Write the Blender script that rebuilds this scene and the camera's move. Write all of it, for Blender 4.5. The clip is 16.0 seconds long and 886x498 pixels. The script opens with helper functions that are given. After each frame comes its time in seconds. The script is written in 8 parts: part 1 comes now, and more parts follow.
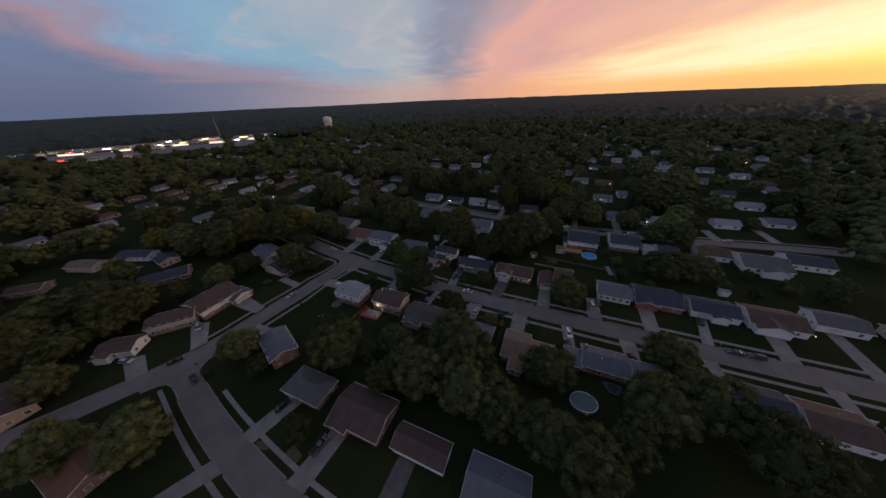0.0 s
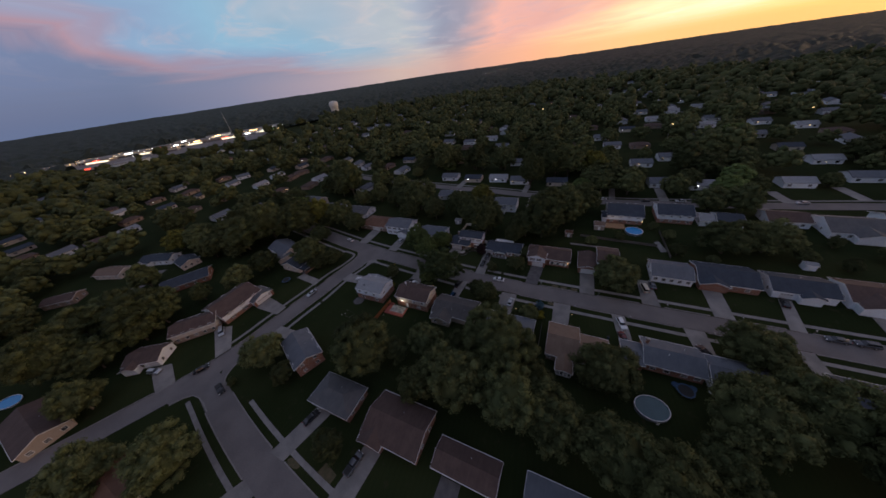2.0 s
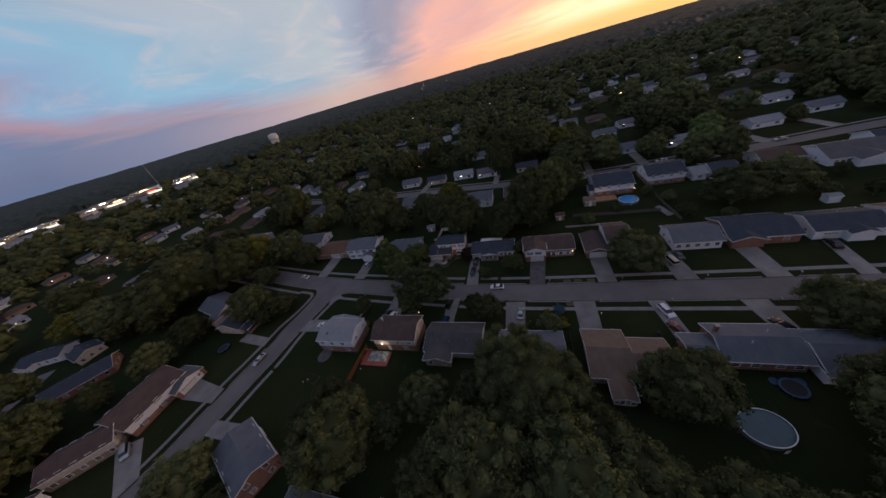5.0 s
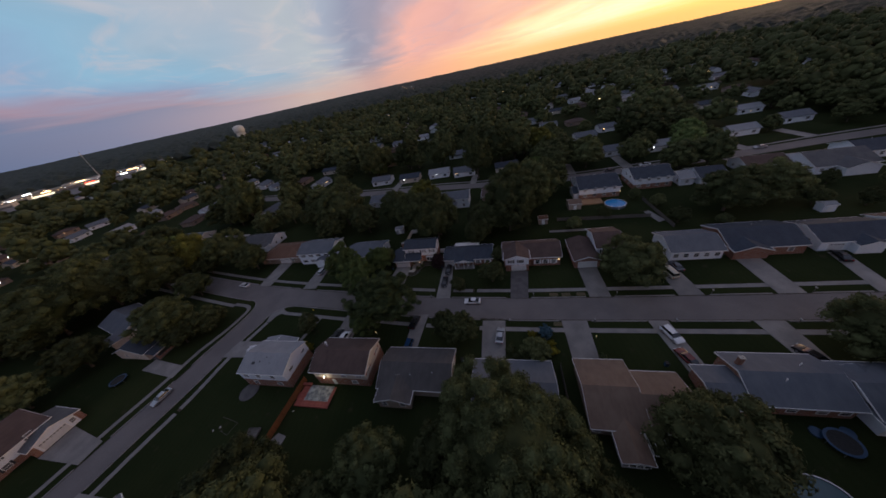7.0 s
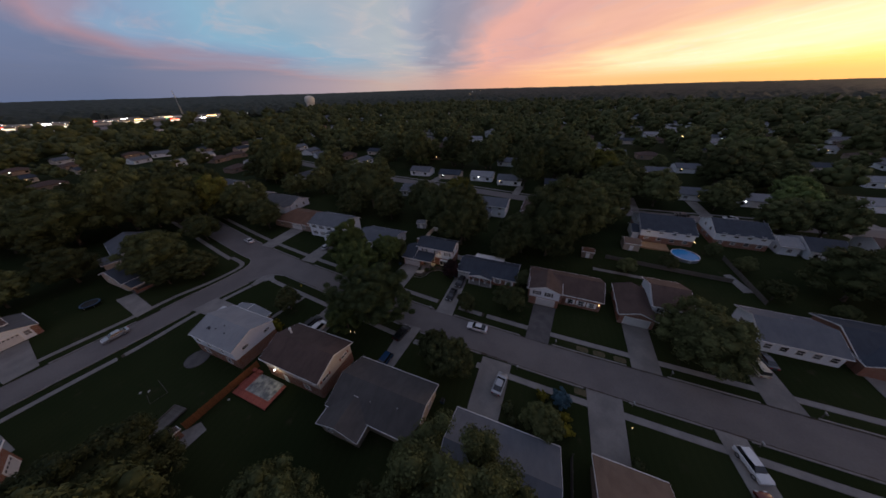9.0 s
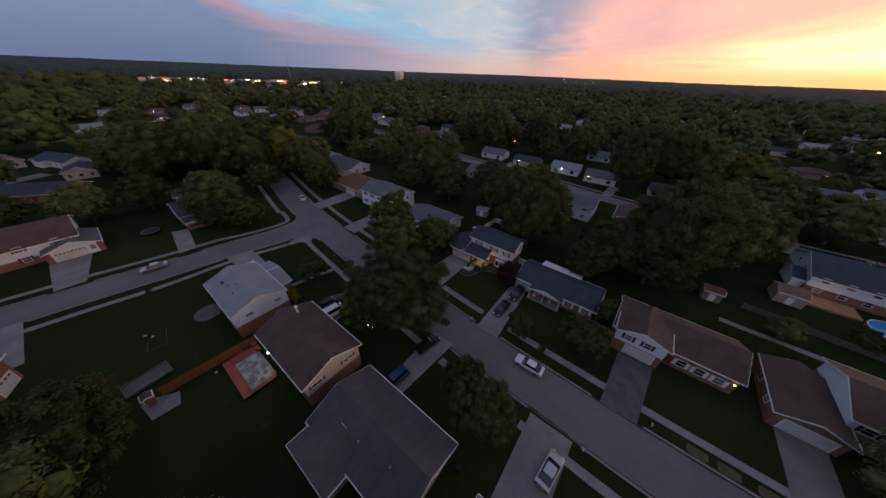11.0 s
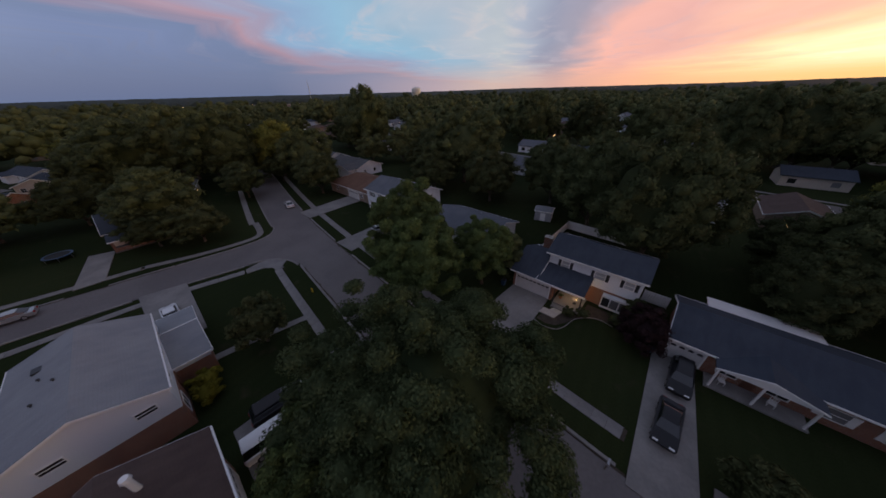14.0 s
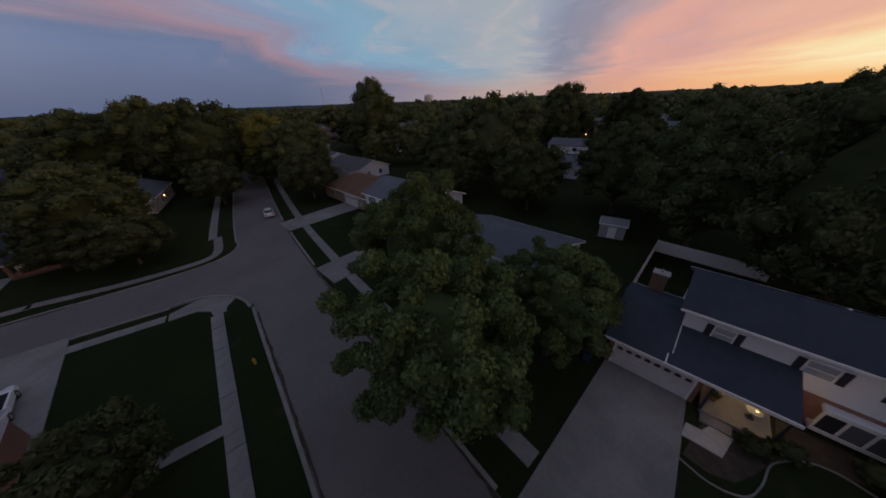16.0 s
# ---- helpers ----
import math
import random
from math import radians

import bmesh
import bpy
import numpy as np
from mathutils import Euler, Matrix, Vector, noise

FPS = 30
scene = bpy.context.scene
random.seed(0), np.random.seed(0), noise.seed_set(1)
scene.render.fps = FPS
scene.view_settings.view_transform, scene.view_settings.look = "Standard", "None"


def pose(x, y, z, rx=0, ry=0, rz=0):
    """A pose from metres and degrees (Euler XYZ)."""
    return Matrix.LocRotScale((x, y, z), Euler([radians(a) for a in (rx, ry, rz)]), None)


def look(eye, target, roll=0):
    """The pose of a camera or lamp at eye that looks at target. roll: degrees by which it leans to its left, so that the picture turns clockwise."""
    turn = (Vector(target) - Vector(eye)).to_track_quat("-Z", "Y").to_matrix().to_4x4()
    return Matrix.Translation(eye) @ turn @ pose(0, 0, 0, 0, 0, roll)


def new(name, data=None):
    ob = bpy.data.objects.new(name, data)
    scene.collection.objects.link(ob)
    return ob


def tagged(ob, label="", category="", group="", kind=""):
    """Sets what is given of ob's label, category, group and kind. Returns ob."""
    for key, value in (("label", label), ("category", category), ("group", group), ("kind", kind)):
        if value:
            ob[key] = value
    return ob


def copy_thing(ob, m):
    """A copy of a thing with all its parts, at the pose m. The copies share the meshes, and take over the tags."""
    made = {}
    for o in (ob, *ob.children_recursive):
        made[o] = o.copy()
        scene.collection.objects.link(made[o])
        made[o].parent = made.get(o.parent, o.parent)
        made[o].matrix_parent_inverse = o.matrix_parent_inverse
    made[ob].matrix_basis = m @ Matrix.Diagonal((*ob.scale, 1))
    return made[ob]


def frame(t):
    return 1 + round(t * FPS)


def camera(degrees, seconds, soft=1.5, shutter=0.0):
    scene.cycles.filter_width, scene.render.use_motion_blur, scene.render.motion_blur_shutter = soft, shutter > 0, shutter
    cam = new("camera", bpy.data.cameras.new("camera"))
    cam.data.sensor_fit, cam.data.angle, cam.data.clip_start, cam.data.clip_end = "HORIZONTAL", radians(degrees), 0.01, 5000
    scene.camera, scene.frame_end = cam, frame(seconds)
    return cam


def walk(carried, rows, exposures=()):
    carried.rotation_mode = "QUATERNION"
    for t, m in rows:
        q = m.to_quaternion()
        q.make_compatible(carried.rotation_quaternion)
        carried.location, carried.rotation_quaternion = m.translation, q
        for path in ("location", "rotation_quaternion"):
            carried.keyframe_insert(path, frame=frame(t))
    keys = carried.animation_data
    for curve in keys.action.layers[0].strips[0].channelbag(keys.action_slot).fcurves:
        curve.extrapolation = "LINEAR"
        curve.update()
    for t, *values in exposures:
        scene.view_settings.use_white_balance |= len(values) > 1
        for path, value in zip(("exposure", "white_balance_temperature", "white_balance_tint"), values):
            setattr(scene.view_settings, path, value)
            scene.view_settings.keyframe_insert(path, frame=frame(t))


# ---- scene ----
# (seconds, x, y, z, yaw, pitch, roll)
PATH = [
    (0.0, 0.00, 0.00, 81.00, 24.09, -29.78, -2.50),
    (0.5, -1.82, 1.79, 80.71, 27.10, -31.64, -4.66),
    (1.0, -3.90, 4.11, 80.07, 28.30, -32.83, -6.30),
    (1.5, -6.50, 6.25, 78.64, 28.45, -33.30, -7.16),
    (2.0, -8.47, 9.26, 77.59, 28.73, -33.69, -8.53),
    (2.5, -11.01, 11.77, 75.63, 28.28, -33.50, -9.67),
    (3.0, -12.90, 14.70, 73.62, 27.66, -33.13, -11.38),
    (3.5, -15.00, 17.49, 71.45, 26.38, -32.59, -13.08),
    (4.0, -16.70, 20.55, 69.31, 24.95, -32.29, -14.83),
    (6.5, -20.41, 37.21, 58.25, 16.73, -33.30, -14.56),
    (7.0, -20.33, 40.57, 56.20, 15.94, -32.99, -12.49),
    (7.5, -20.36, 43.33, 53.90, 15.62, -32.26, -9.65),
    (8.0, -20.23, 46.34, 51.98, 16.51, -31.66, -6.57),
    (8.5, -20.27, 49.40, 50.25, 19.08, -31.30, -3.91),
    (9.0, -20.76, 52.28, 48.35, 22.78, -31.14, -1.61),
    (9.5, -21.48, 55.45, 46.64, 27.02, -31.58, 0.12),
    (12.0, -32.86, 70.83, 35.59, 40.41, -33.54, 1.29),
    (12.5, -36.27, 73.65, 32.85, 41.22, -32.66, 0.45),
    (13.0, -39.92, 76.48, 30.51, 41.12, -32.03, -0.41),
    (13.5, -43.18, 79.56, 28.07, 41.44, -31.40, -1.26),
    (14.0, -46.56, 82.23, 25.85, 41.74, -30.69, -1.69),
    (14.5, -49.73, 85.08, 24.23, 41.99, -30.46, -2.42),
    (15.0, -53.21, 87.52, 22.84, 41.71, -30.10, -2.53),
    (15.5, -56.09, 90.28, 21.05, 42.61, -29.13, -2.51),
    (16.0, -59.21, 93.12, 19.99, 44.32, -29.15, -2.41),
]
cam = camera(118.24, 16.0, soft=1.6, shutter=0.2)
walk(cam, [(t, pose(x, y, z, 90 + p, 0, w) @ pose(0, 0, 0, 0, 0, r)) for t, x, y, z, w, p, r in PATH],
     [(0.0, -0.12), (0.5, 0.14), (1.0, 0.2), (2.0, 0.12), (4.0, 0.12), (6.5, 0.15), (7.5, 0.0), (9.0, -0.04), (9.6, 0.05), (12.0, 0.33), (13.5, 0.2), (14.5, 0.15), (15.4, 0.2), (16.0, -0.25)])

# ---- dusk sky and light ----
SUN_AZ, SUN_EL = radians(40), radians(2.5)   # azimuth from +y towards +x


class Nodes:
    """A short way to write node trees."""

    def __init__(self, tree):
        self.tree = tree
        tree.nodes.clear()

    def add(self, kind, values=None):
        n = self.tree.nodes.new(kind)
        for k, v in (values or {}).items():
            if isinstance(v, bpy.types.NodeSocket):
                self.tree.links.new(v, n.inputs[k])
            else:
                n.inputs[k].default_value = v
        return n

    def math(self, op, a, b=0.0, clamp=False):
        n = self.add("ShaderNodeMath", {0: a, 1: b})
        n.operation, n.use_clamp = op, clamp
        return n.outputs[0]

    def mix(self, f, a, b, mode="MIX"):
        n = self.add("ShaderNodeMix", {0: f, 6: a, 7: b})
        n.data_type, n.blend_type = "RGBA", mode
        return n.outputs[2]

    def span(self, v, a, b, smooth=True):
        n = self.add("ShaderNodeMapRange", {0: v, 1: a, 2: b})
        n.interpolation_type = "SMOOTHSTEP" if smooth else "LINEAR"
        return n.outputs[0]

    def ramp(self, f, stops, interp="EASE"):
        n = self.add("ShaderNodeValToRGB", {0: f})
        r = n.color_ramp
        r.interpolation = interp
        while len(r.elements) < len(stops):
            r.elements.new(0.5)
        for e, (at, col) in zip(r.elements, stops):
            e.position = at
            e.color = (*col, 1) if len(col) == 3 else col
        return n.outputs[0]

    def noise(self, vec, scale, detail=4.0, rough=0.55, dist=0.0):
        vals = {"Scale": scale, "Detail": detail, "Roughness": rough, "Distortion": dist}
        if vec is not None:
            vals["Vector"] = vec
        return self.add("ShaderNodeTexNoise", vals).outputs[0]


def build_world():
    world = bpy.data.worlds.new("dusk")
    world.use_nodes = True
    scene.world = world
    n = Nodes(world.node_tree)
    coord = n.add("ShaderNodeTexCoord").outputs["Generated"]
    sep = n.add("ShaderNodeSeparateXYZ", {0: coord})
    x, y, z = sep.outputs
    # a flat cloud deck: streaks run away towards azimuth -22.5 degrees
    ca, sa = math.cos(radians(-22.5)), math.sin(radians(-22.5))
    zz = n.math("MAXIMUM", z, 0.012)
    lat = n.math("SUBTRACT", n.math("MULTIPLY", x, ca), n.math("MULTIPLY", y, sa))
    fwd = n.math("ADD", n.math("MULTIPLY", x, sa), n.math("MULTIPLY", y, ca))
    u, v = n.math("DIVIDE", lat, zz), n.math("DIVIDE", fwd, zz)
    # west of the streaks' end the bands swing round with distance
    near = n.math("DIVIDE", 3.9, n.math("MAXIMUM", v, 3.9))
    swing = n.math("ADD", 0.42, n.math("MULTIPLY", n.math("MULTIPLY", near, near), 0.58))
    u2 = n.math("ADD", n.math("MULTIPLY", n.math("MINIMUM", u, 0.0), swing), n.math("DIVIDE", n.math("MAXIMUM", u, 0.0), n.math("ADD", 1.0, n.math("MULTIPLY", n.math("MAXIMUM", n.math("SUBTRACT", v, 5.0), 0.0), 0.05))))
    vec = n.add("ShaderNodeCombineXYZ", {0: u2, 1: n.math("MULTIPLY", v, 0.30), 2: 0.0}).outputs[0]
    warp = n.noise(vec, 0.42, 2.0, 0.45)
    fine = n.noise(vec, 1.1, 3.0, 0.5, 0.6)
    wisp = n.noise(vec, 1.9, 4.0, 0.55, 0.9)
    # the warp is weak near the streaks' end, where the bands lie close together
    sway = n.math("ADD", 0.75, n.math("MULTIPLY", n.math("MINIMUM", n.math("ABSOLUTE", u2), 5.0), 0.22))
    uu = n.math("ADD", u2, n.math("MULTIPLY", n.math("MULTIPLY", n.math("SUBTRACT", warp, 0.5), 2.6), sway))
    uu = n.math("ADD", uu, n.math("MULTIPLY", n.math("MULTIPLY", n.math("SUBTRACT", fine, 0.5), 0.55), sway))
    f = n.span(uu, -7.0, 15.0, False)
    bands = [(-7.0, (0.165, 0.215, 0.37)), (-5.0, (0.155, 0.205, 0.34)), (-4.5, (0.27, 0.23, 0.32)), (-4.1, (0.39, 0.26, 0.32)), (-3.7, (0.33, 0.29, 0.39)),
             (-3.2, (0.24, 0.36, 0.52)), (-2.4, (0.25, 0.44, 0.58)), (-1.7, (0.27, 0.43, 0.55)), (-1.2, (0.40, 0.46, 0.52)), (-0.8, (0.43, 0.48, 0.51)),
             (-0.45, (0.36, 0.41, 0.49)), (-0.05, (0.28, 0.30, 0.39)), (0.4, (0.33, 0.31, 0.38)), (0.75, (0.54, 0.37, 0.38)), (1.2, (0.84, 0.44, 0.36)),
             (1.9, (0.76, 0.41, 0.36)), (3.4, (0.92, 0.51, 0.36)), (4.5, (1.02, 0.63, 0.37)), (5.5, (1.06, 0.82, 0.46)), (6.6, (1.08, 0.94, 0.54)), (8.7, (1.09, 0.98, 0.60)),
             (11.0, (1.08, 0.93, 0.42)), (15.0, (1.06, 0.85, 0.24))]
    deck = n.ramp(f, [((at + 7.0) / 22.0, c) for at, c in bands], "LINEAR")
    puff = n.ramp(wisp, [(0.48, (0, 0, 0)), (0.70, (1, 1, 1))])
    pale = n.ramp(f, [(0.0, (0.17, 0.20, 0.31)), (0.10, (0.24, 0.25, 0.36)), (0.17, (0.42, 0.38, 0.45)), (0.29, (0.60, 0.54, 0.50)), (0.33, (0.42, 0.38, 0.44)), (0.40, (0.58, 0.38, 0.39)),
                      (0.55, (1.0, 0.62, 0.42)), (0.62, (1.1, 1.0, 0.78)), (1.0, (1.08, 0.86, 0.36))], "LINEAR")
    deck = n.mix(n.math("MULTIPLY", puff, 0.45), deck, pale)
    streak = n.math("ADD", 0.88, n.math("MULTIPLY", n.math("ADD", fine, wisp), 0.12))
    deck = n.mix(1.0, deck, streak, "MULTIPLY")
    # high up and away from the sunset the deck thins out to slate blue
    side = n.math("ADD", n.math("MULTIPLY", x, math.sin(SUN_AZ)), n.math("MULTIPLY", y, math.cos(SUN_AZ)))
    away = n.span(side, -0.60, -0.95)
    high = n.span(z, 0.22, 0.5)
    slate = n.mix(fine, (0.25, 0.31, 0.47, 1), (0.33, 0.37, 0.47, 1))
    col = n.mix(away, deck, slate)
    col = n.mix(high, col, n.mix(fine, (0.158, 0.190, 0.290, 1), (0.235, 0.245, 0.318, 1)))
    # dusty band along the skyline, rosy under the sunset
    warm = n.span(side, -0.5, 1.0, False)
    low = n.span(z, n.math("SUBTRACT", 0.150, n.math("MULTIPLY", warm, 0.105)), 0.008)
    rim = n.ramp(warm, [(0.0, (0.115, 0.155, 0.26)), (0.105, (0.12, 0.16, 0.26)), (0.24, (0.21, 0.225, 0.315)), (0.43, (0.44, 0.35, 0.37)), (0.54, (0.60, 0.45, 0.38)),
                        (0.657, (0.62, 0.38, 0.32)), (0.753, (0.86, 0.44, 0.28)), (0.83, (0.98, 0.49, 0.24)), (0.89, (1.03, 0.56, 0.22)), (1.0, (1.0, 0.54, 0.19))], "LINEAR")
    col = n.mix(n.math("MULTIPLY", low, 0.92), col, rim)
    sky = n.add("ShaderNodeTexSky")
    sky.sky_type, sky.sun_disc, sky.sun_elevation, sky.sun_rotation = "NISHITA", False, SUN_EL, SUN_AZ
    col = n.mix(0.012, col, sky.outputs[0], "ADD")
    col = n.mix(1.0, col, (1.005, 0.985, 1.025, 1), "MULTIPLY")
    bg = n.add("ShaderNodeBackground", {0: col, 1: 1.0})
    n.add("ShaderNodeOutputWorld", {0: bg.outputs[0]})


build_world()
sun_data = bpy.data.lights.new("sun", "SUN")
sun_data.energy, sun_data.angle, sun_data.color = 0.50, radians(20), (1.0, 0.66, 0.42)
sun = new("sun", sun_data)
sun.matrix_world = look((math.sin(SUN_AZ) * 300, math.cos(SUN_AZ) * 300, 300 * math.tan(radians(6))), (0, 0, 0))


def lamp(name, x, y, z, watts, colour, size=0.12):
    data = bpy.data.lights.new(name, "POINT")
    data.energy, data.color, data.shadow_soft_size = watts, colour, size
    new(name, data).location = (x, y, z)


WARM = (1.0, 0.72, 0.42)
lamp("deck_light_bulb", -63.1, 68.3, 3.4, 75, (1.0, 0.80, 0.52))
lamp("porch_light_bulb", -51.7, 114.6, 2.2, 60, (1.0, 0.62, 0.30))

# ---- materials ----
def material(name, base, other, scale=2.0, rough=0.8, bump=0.0, bump_scale=30.0, metal=0.0, spec=0.4, vary=0.0,
             island=0.0, stretch=(1, 1, 1), fine=0.25, fine_scale=40.0):
    """Two colours mixed by large patches and fine grain, with relief; vary: lightness from object to object."""
    m = bpy.data.materials.new(name)
    m.use_nodes = True
    n = Nodes(m.node_tree)
    co = n.add("ShaderNodeTexCoord").outputs["Object"]
    co = n.add("ShaderNodeMapping", {"Vector": co, "Scale": stretch}).outputs[0]
    big, small = n.noise(co, scale, 5.0), n.noise(co, fine_scale, 3.0)
    f = n.ramp(big, [(0.3, (0, 0, 0)), (0.7, (1, 1, 1))])
    col = n.mix(f, (*base, 1), (*other, 1))
    grain = n.math("ADD", 1.0 - fine / 2, n.math("MULTIPLY", small, fine))
    if vary:
        rnd = n.add("ShaderNodeObjectInfo").outputs["Random"]
        grain = n.math("MULTIPLY", grain, n.math("ADD", 1.0 - vary / 2, n.math("MULTIPLY", rnd, vary)))
    if island:
        rnd = n.add("ShaderNodeNewGeometry").outputs["Random Per Island"]
        grain = n.math("MULTIPLY", grain, n.math("ADD", 1.0 - island / 2, n.math("MULTIPLY", rnd, island)))
    col = n.mix(1.0, col, grain, "MULTIPLY")
    vals = {"Base Color": col, "Roughness": rough, "Metallic": metal, "Specular IOR Level": spec}
    if bump:
        h = n.noise(co, bump_scale, 4.0)
        vals["Normal"] = n.add("ShaderNodeBump", {"Height": h, "Strength": bump, "Distance": 0.05}).outputs[0]
    b = n.add("ShaderNodeBsdfPrincipled", vals)
    n.add("ShaderNodeOutputMaterial", {0: b.outputs[0]})
    return m


def glow_material(name, colour, strength):
    m = bpy.data.materials.new(name)
    m.use_nodes = True
    n = Nodes(m.node_tree)
    e = n.add("ShaderNodeEmission", {0: (*colour, 1), 1: strength})
    n.add("ShaderNodeOutputMaterial", {0: e.outputs[0]})
    return m


def shingle_material(name, base, other):
    """Asphalt shingles: courses up the slope, tabs along it, streaky weathering."""
    m = bpy.data.materials.new(name)
    m.use_nodes = True
    n = Nodes(m.node_tree)
    co = n.add("ShaderNodeTexCoord").outputs["Object"]
    big = n.noise(co, 0.35, 5.0)
    streak = n.noise(n.add("ShaderNodeMapping", {"Vector": co, "Scale": (1.6, 0.5, 0.5)}).outputs[0], 1.0, 4.0)
    small = n.noise(co, 22.0, 2.0)
    sep = n.add("ShaderNodeSeparateXYZ", {0: co})
    course = n.math("FRACT", n.math("MULTIPLY", sep.outputs[2], 14.0))
    line = n.math("LESS_THAN", course, 0.16)
    f = n.math("ADD", n.math("MULTIPLY", big, 0.6), n.math("MULTIPLY", streak, 0.4))
    col = n.mix(n.ramp(f, [(0.32, (0, 0, 0)), (0.68, (1, 1, 1))]), (*base, 1), (*other, 1))
    g = n.math("ADD", 0.72, n.math("MULTIPLY", small, 0.5))
    g = n.math("SUBTRACT", g, n.math("MULTIPLY", line, 0.06))
    col = n.mix(1.0, col, g, "MULTIPLY")
    nor = n.add("ShaderNodeBump", {"Height": n.math("SUBTRACT", small, line), "Strength": 0.3, "Distance": 0.02}).outputs[0]
    b = n.add("ShaderNodeBsdfPrincipled", {"Base Color": col, "Roughness": 0.85, "Normal": nor, "Specular IOR Level": 0.3})
    n.add("ShaderNodeOutputMaterial", {0: b.outputs[0]})
    return m


def wall_material(name, base, other, brick=False):
    """Horizontal lap siding or red brick courses."""
    m = bpy.data.materials.new(name)
    m.use_nodes = True
    n = Nodes(m.node_tree)
    co = n.add("ShaderNodeTexCoord").outputs["Object"]
    big = n.noise(co, 0.8, 5.0)
    sep = n.add("ShaderNodeSeparateXYZ", {0: co})
    if brick:
        along = n.math("ADD", sep.outputs[0], sep.outputs[1])
        vec = n.add("ShaderNodeCombineXYZ", {0: along, 1: sep.outputs[2], 2: 0.0}).outputs[0]
        t = n.add("ShaderNodeTexBrick", {"Vector": vec, "Color1": (*base, 1), "Color2": (*other, 1), "Mortar": (0.30, 0.27, 0.24, 1),
                                         "Scale": 1.0, "Mortar Size": 0.008, "Brick Width": 0.22, "Row Height": 0.075})
        col, h = t.outputs[0], n.math("SUBTRACT", 1.0, t.outputs[1])
        col = n.mix(1.0, col, n.math("ADD", 0.7, n.math("MULTIPLY", big, 0.6)), "MULTIPLY")
    else:
        lap = n.math("FRACT", n.math("MULTIPLY", sep.outputs[2], 6.0))
        col = n.mix(big, (*base, 1), (*other, 1))
        col = n.mix(1.0, col, n.math("SUBTRACT", 1.0, n.math("MULTIPLY", n.math("LESS_THAN", lap, 0.1), 0.25)), "MULTIPLY")
        h = lap
    nor = n.add("ShaderNodeBump", {"Height": h, "Strength": 0.4, "Distance": 0.02}).outputs[0]
    b = n.add("ShaderNodeBsdfPrincipled", {"Base Color": col, "Roughness": 0.75, "Normal": nor, "Specular IOR Level": 0.3})
    n.add("ShaderNodeOutputMaterial", {0: b.outputs[0]})
    return m


def grass_material():
    """Mown turf: worn and lush patches at two scales, faint mowing lanes, fine blade grain."""
    m = bpy.data.materials.new("turf")
    m.use_nodes = True
    n = Nodes(m.node_tree)
    co = n.add("ShaderNodeTexCoord").outputs["Object"]
    lot, patch, tuft = n.noise(co, 0.035, 3.0), n.noise(co, 0.35, 5.0), n.noise(co, 6.0, 4.0, 0.7)
    sep = n.add("ShaderNodeSeparateXYZ", {0: co})
    lane = n.math("SINE", n.math("MULTIPLY", n.math("ADD", sep.outputs[0], n.math("MULTIPLY", sep.outputs[1], 0.12)), 4.6))
    col = n.mix(n.ramp(lot, [(0.35, (0, 0, 0)), (0.65, (1, 1, 1))]), (0.022, 0.032, 0.012, 1), (0.034, 0.044, 0.017, 1))
    col = n.mix(n.ramp(patch, [(0.58, (0, 0, 0)), (0.8, (1, 1, 1))]), col, (0.058, 0.052, 0.030, 1))
    g = n.math("ADD", 0.40, n.math("MULTIPLY", tuft, 0.8))
    g = n.math("MULTIPLY", g, n.math("ADD", 1.0, n.math("MULTIPLY", lane, 0.035)))
    col = n.mix(1.0, col, g, "MULTIPLY")
    nor = n.add("ShaderNodeBump", {"Height": tuft, "Strength": 0.8, "Distance": 0.06}).outputs[0]
    b = n.add("ShaderNodeBsdfPrincipled", {"Base Color": col, "Roughness": 1.0, "Normal": nor, "Specular IOR Level": 0.03})
    n.add("ShaderNodeOutputMaterial", {0: b.outputs[0]})
    return m


def leaf_material(name, a, b, c):
    """Foliage: three greens by leaf and by tree, slightly waxy, letting a little light through."""
    m = bpy.data.materials.new(name)
    m.use_nodes = True
    n = Nodes(m.node_tree)
    leaf = n.add("ShaderNodeNewGeometry").outputs["Random Per Island"]
    tree = n.add("ShaderNodeObjectInfo").outputs["Random"]
    co = n.add("ShaderNodeTexCoord").outputs["Object"]
    clump = n.noise(co, 0.45, 3.0)
    col = n.mix(n.ramp(clump, [(0.35, (0, 0, 0)), (0.65, (1, 1, 1))]), (*a, 1), (*b, 1))
    col = n.mix(n.math("MULTIPLY", n.math("POWER", leaf, 3.0), 0.4), col, (*c, 1))
    g = n.math("MULTIPLY", n.math("ADD", 0.82, n.math("MULTIPLY", leaf, 0.36)), n.math("ADD", 0.70, n.math("MULTIPLY", tree, 0.60)))
    col = n.mix(1.0, col, g, "MULTIPLY")
    d = n.add("ShaderNodeBsdfPrincipled", {"Base Color": col, "Roughness": 0.7, "Specular IOR Level": 0.06})
    t = n.add("ShaderNodeBsdfTranslucent", {0: col})
    s = n.add("ShaderNodeMixShader", {0: 0.22, 1: d.outputs[0], 2: t.outputs[0]})
    n.add("ShaderNodeOutputMaterial", {0: s.outputs[0]})
    return m


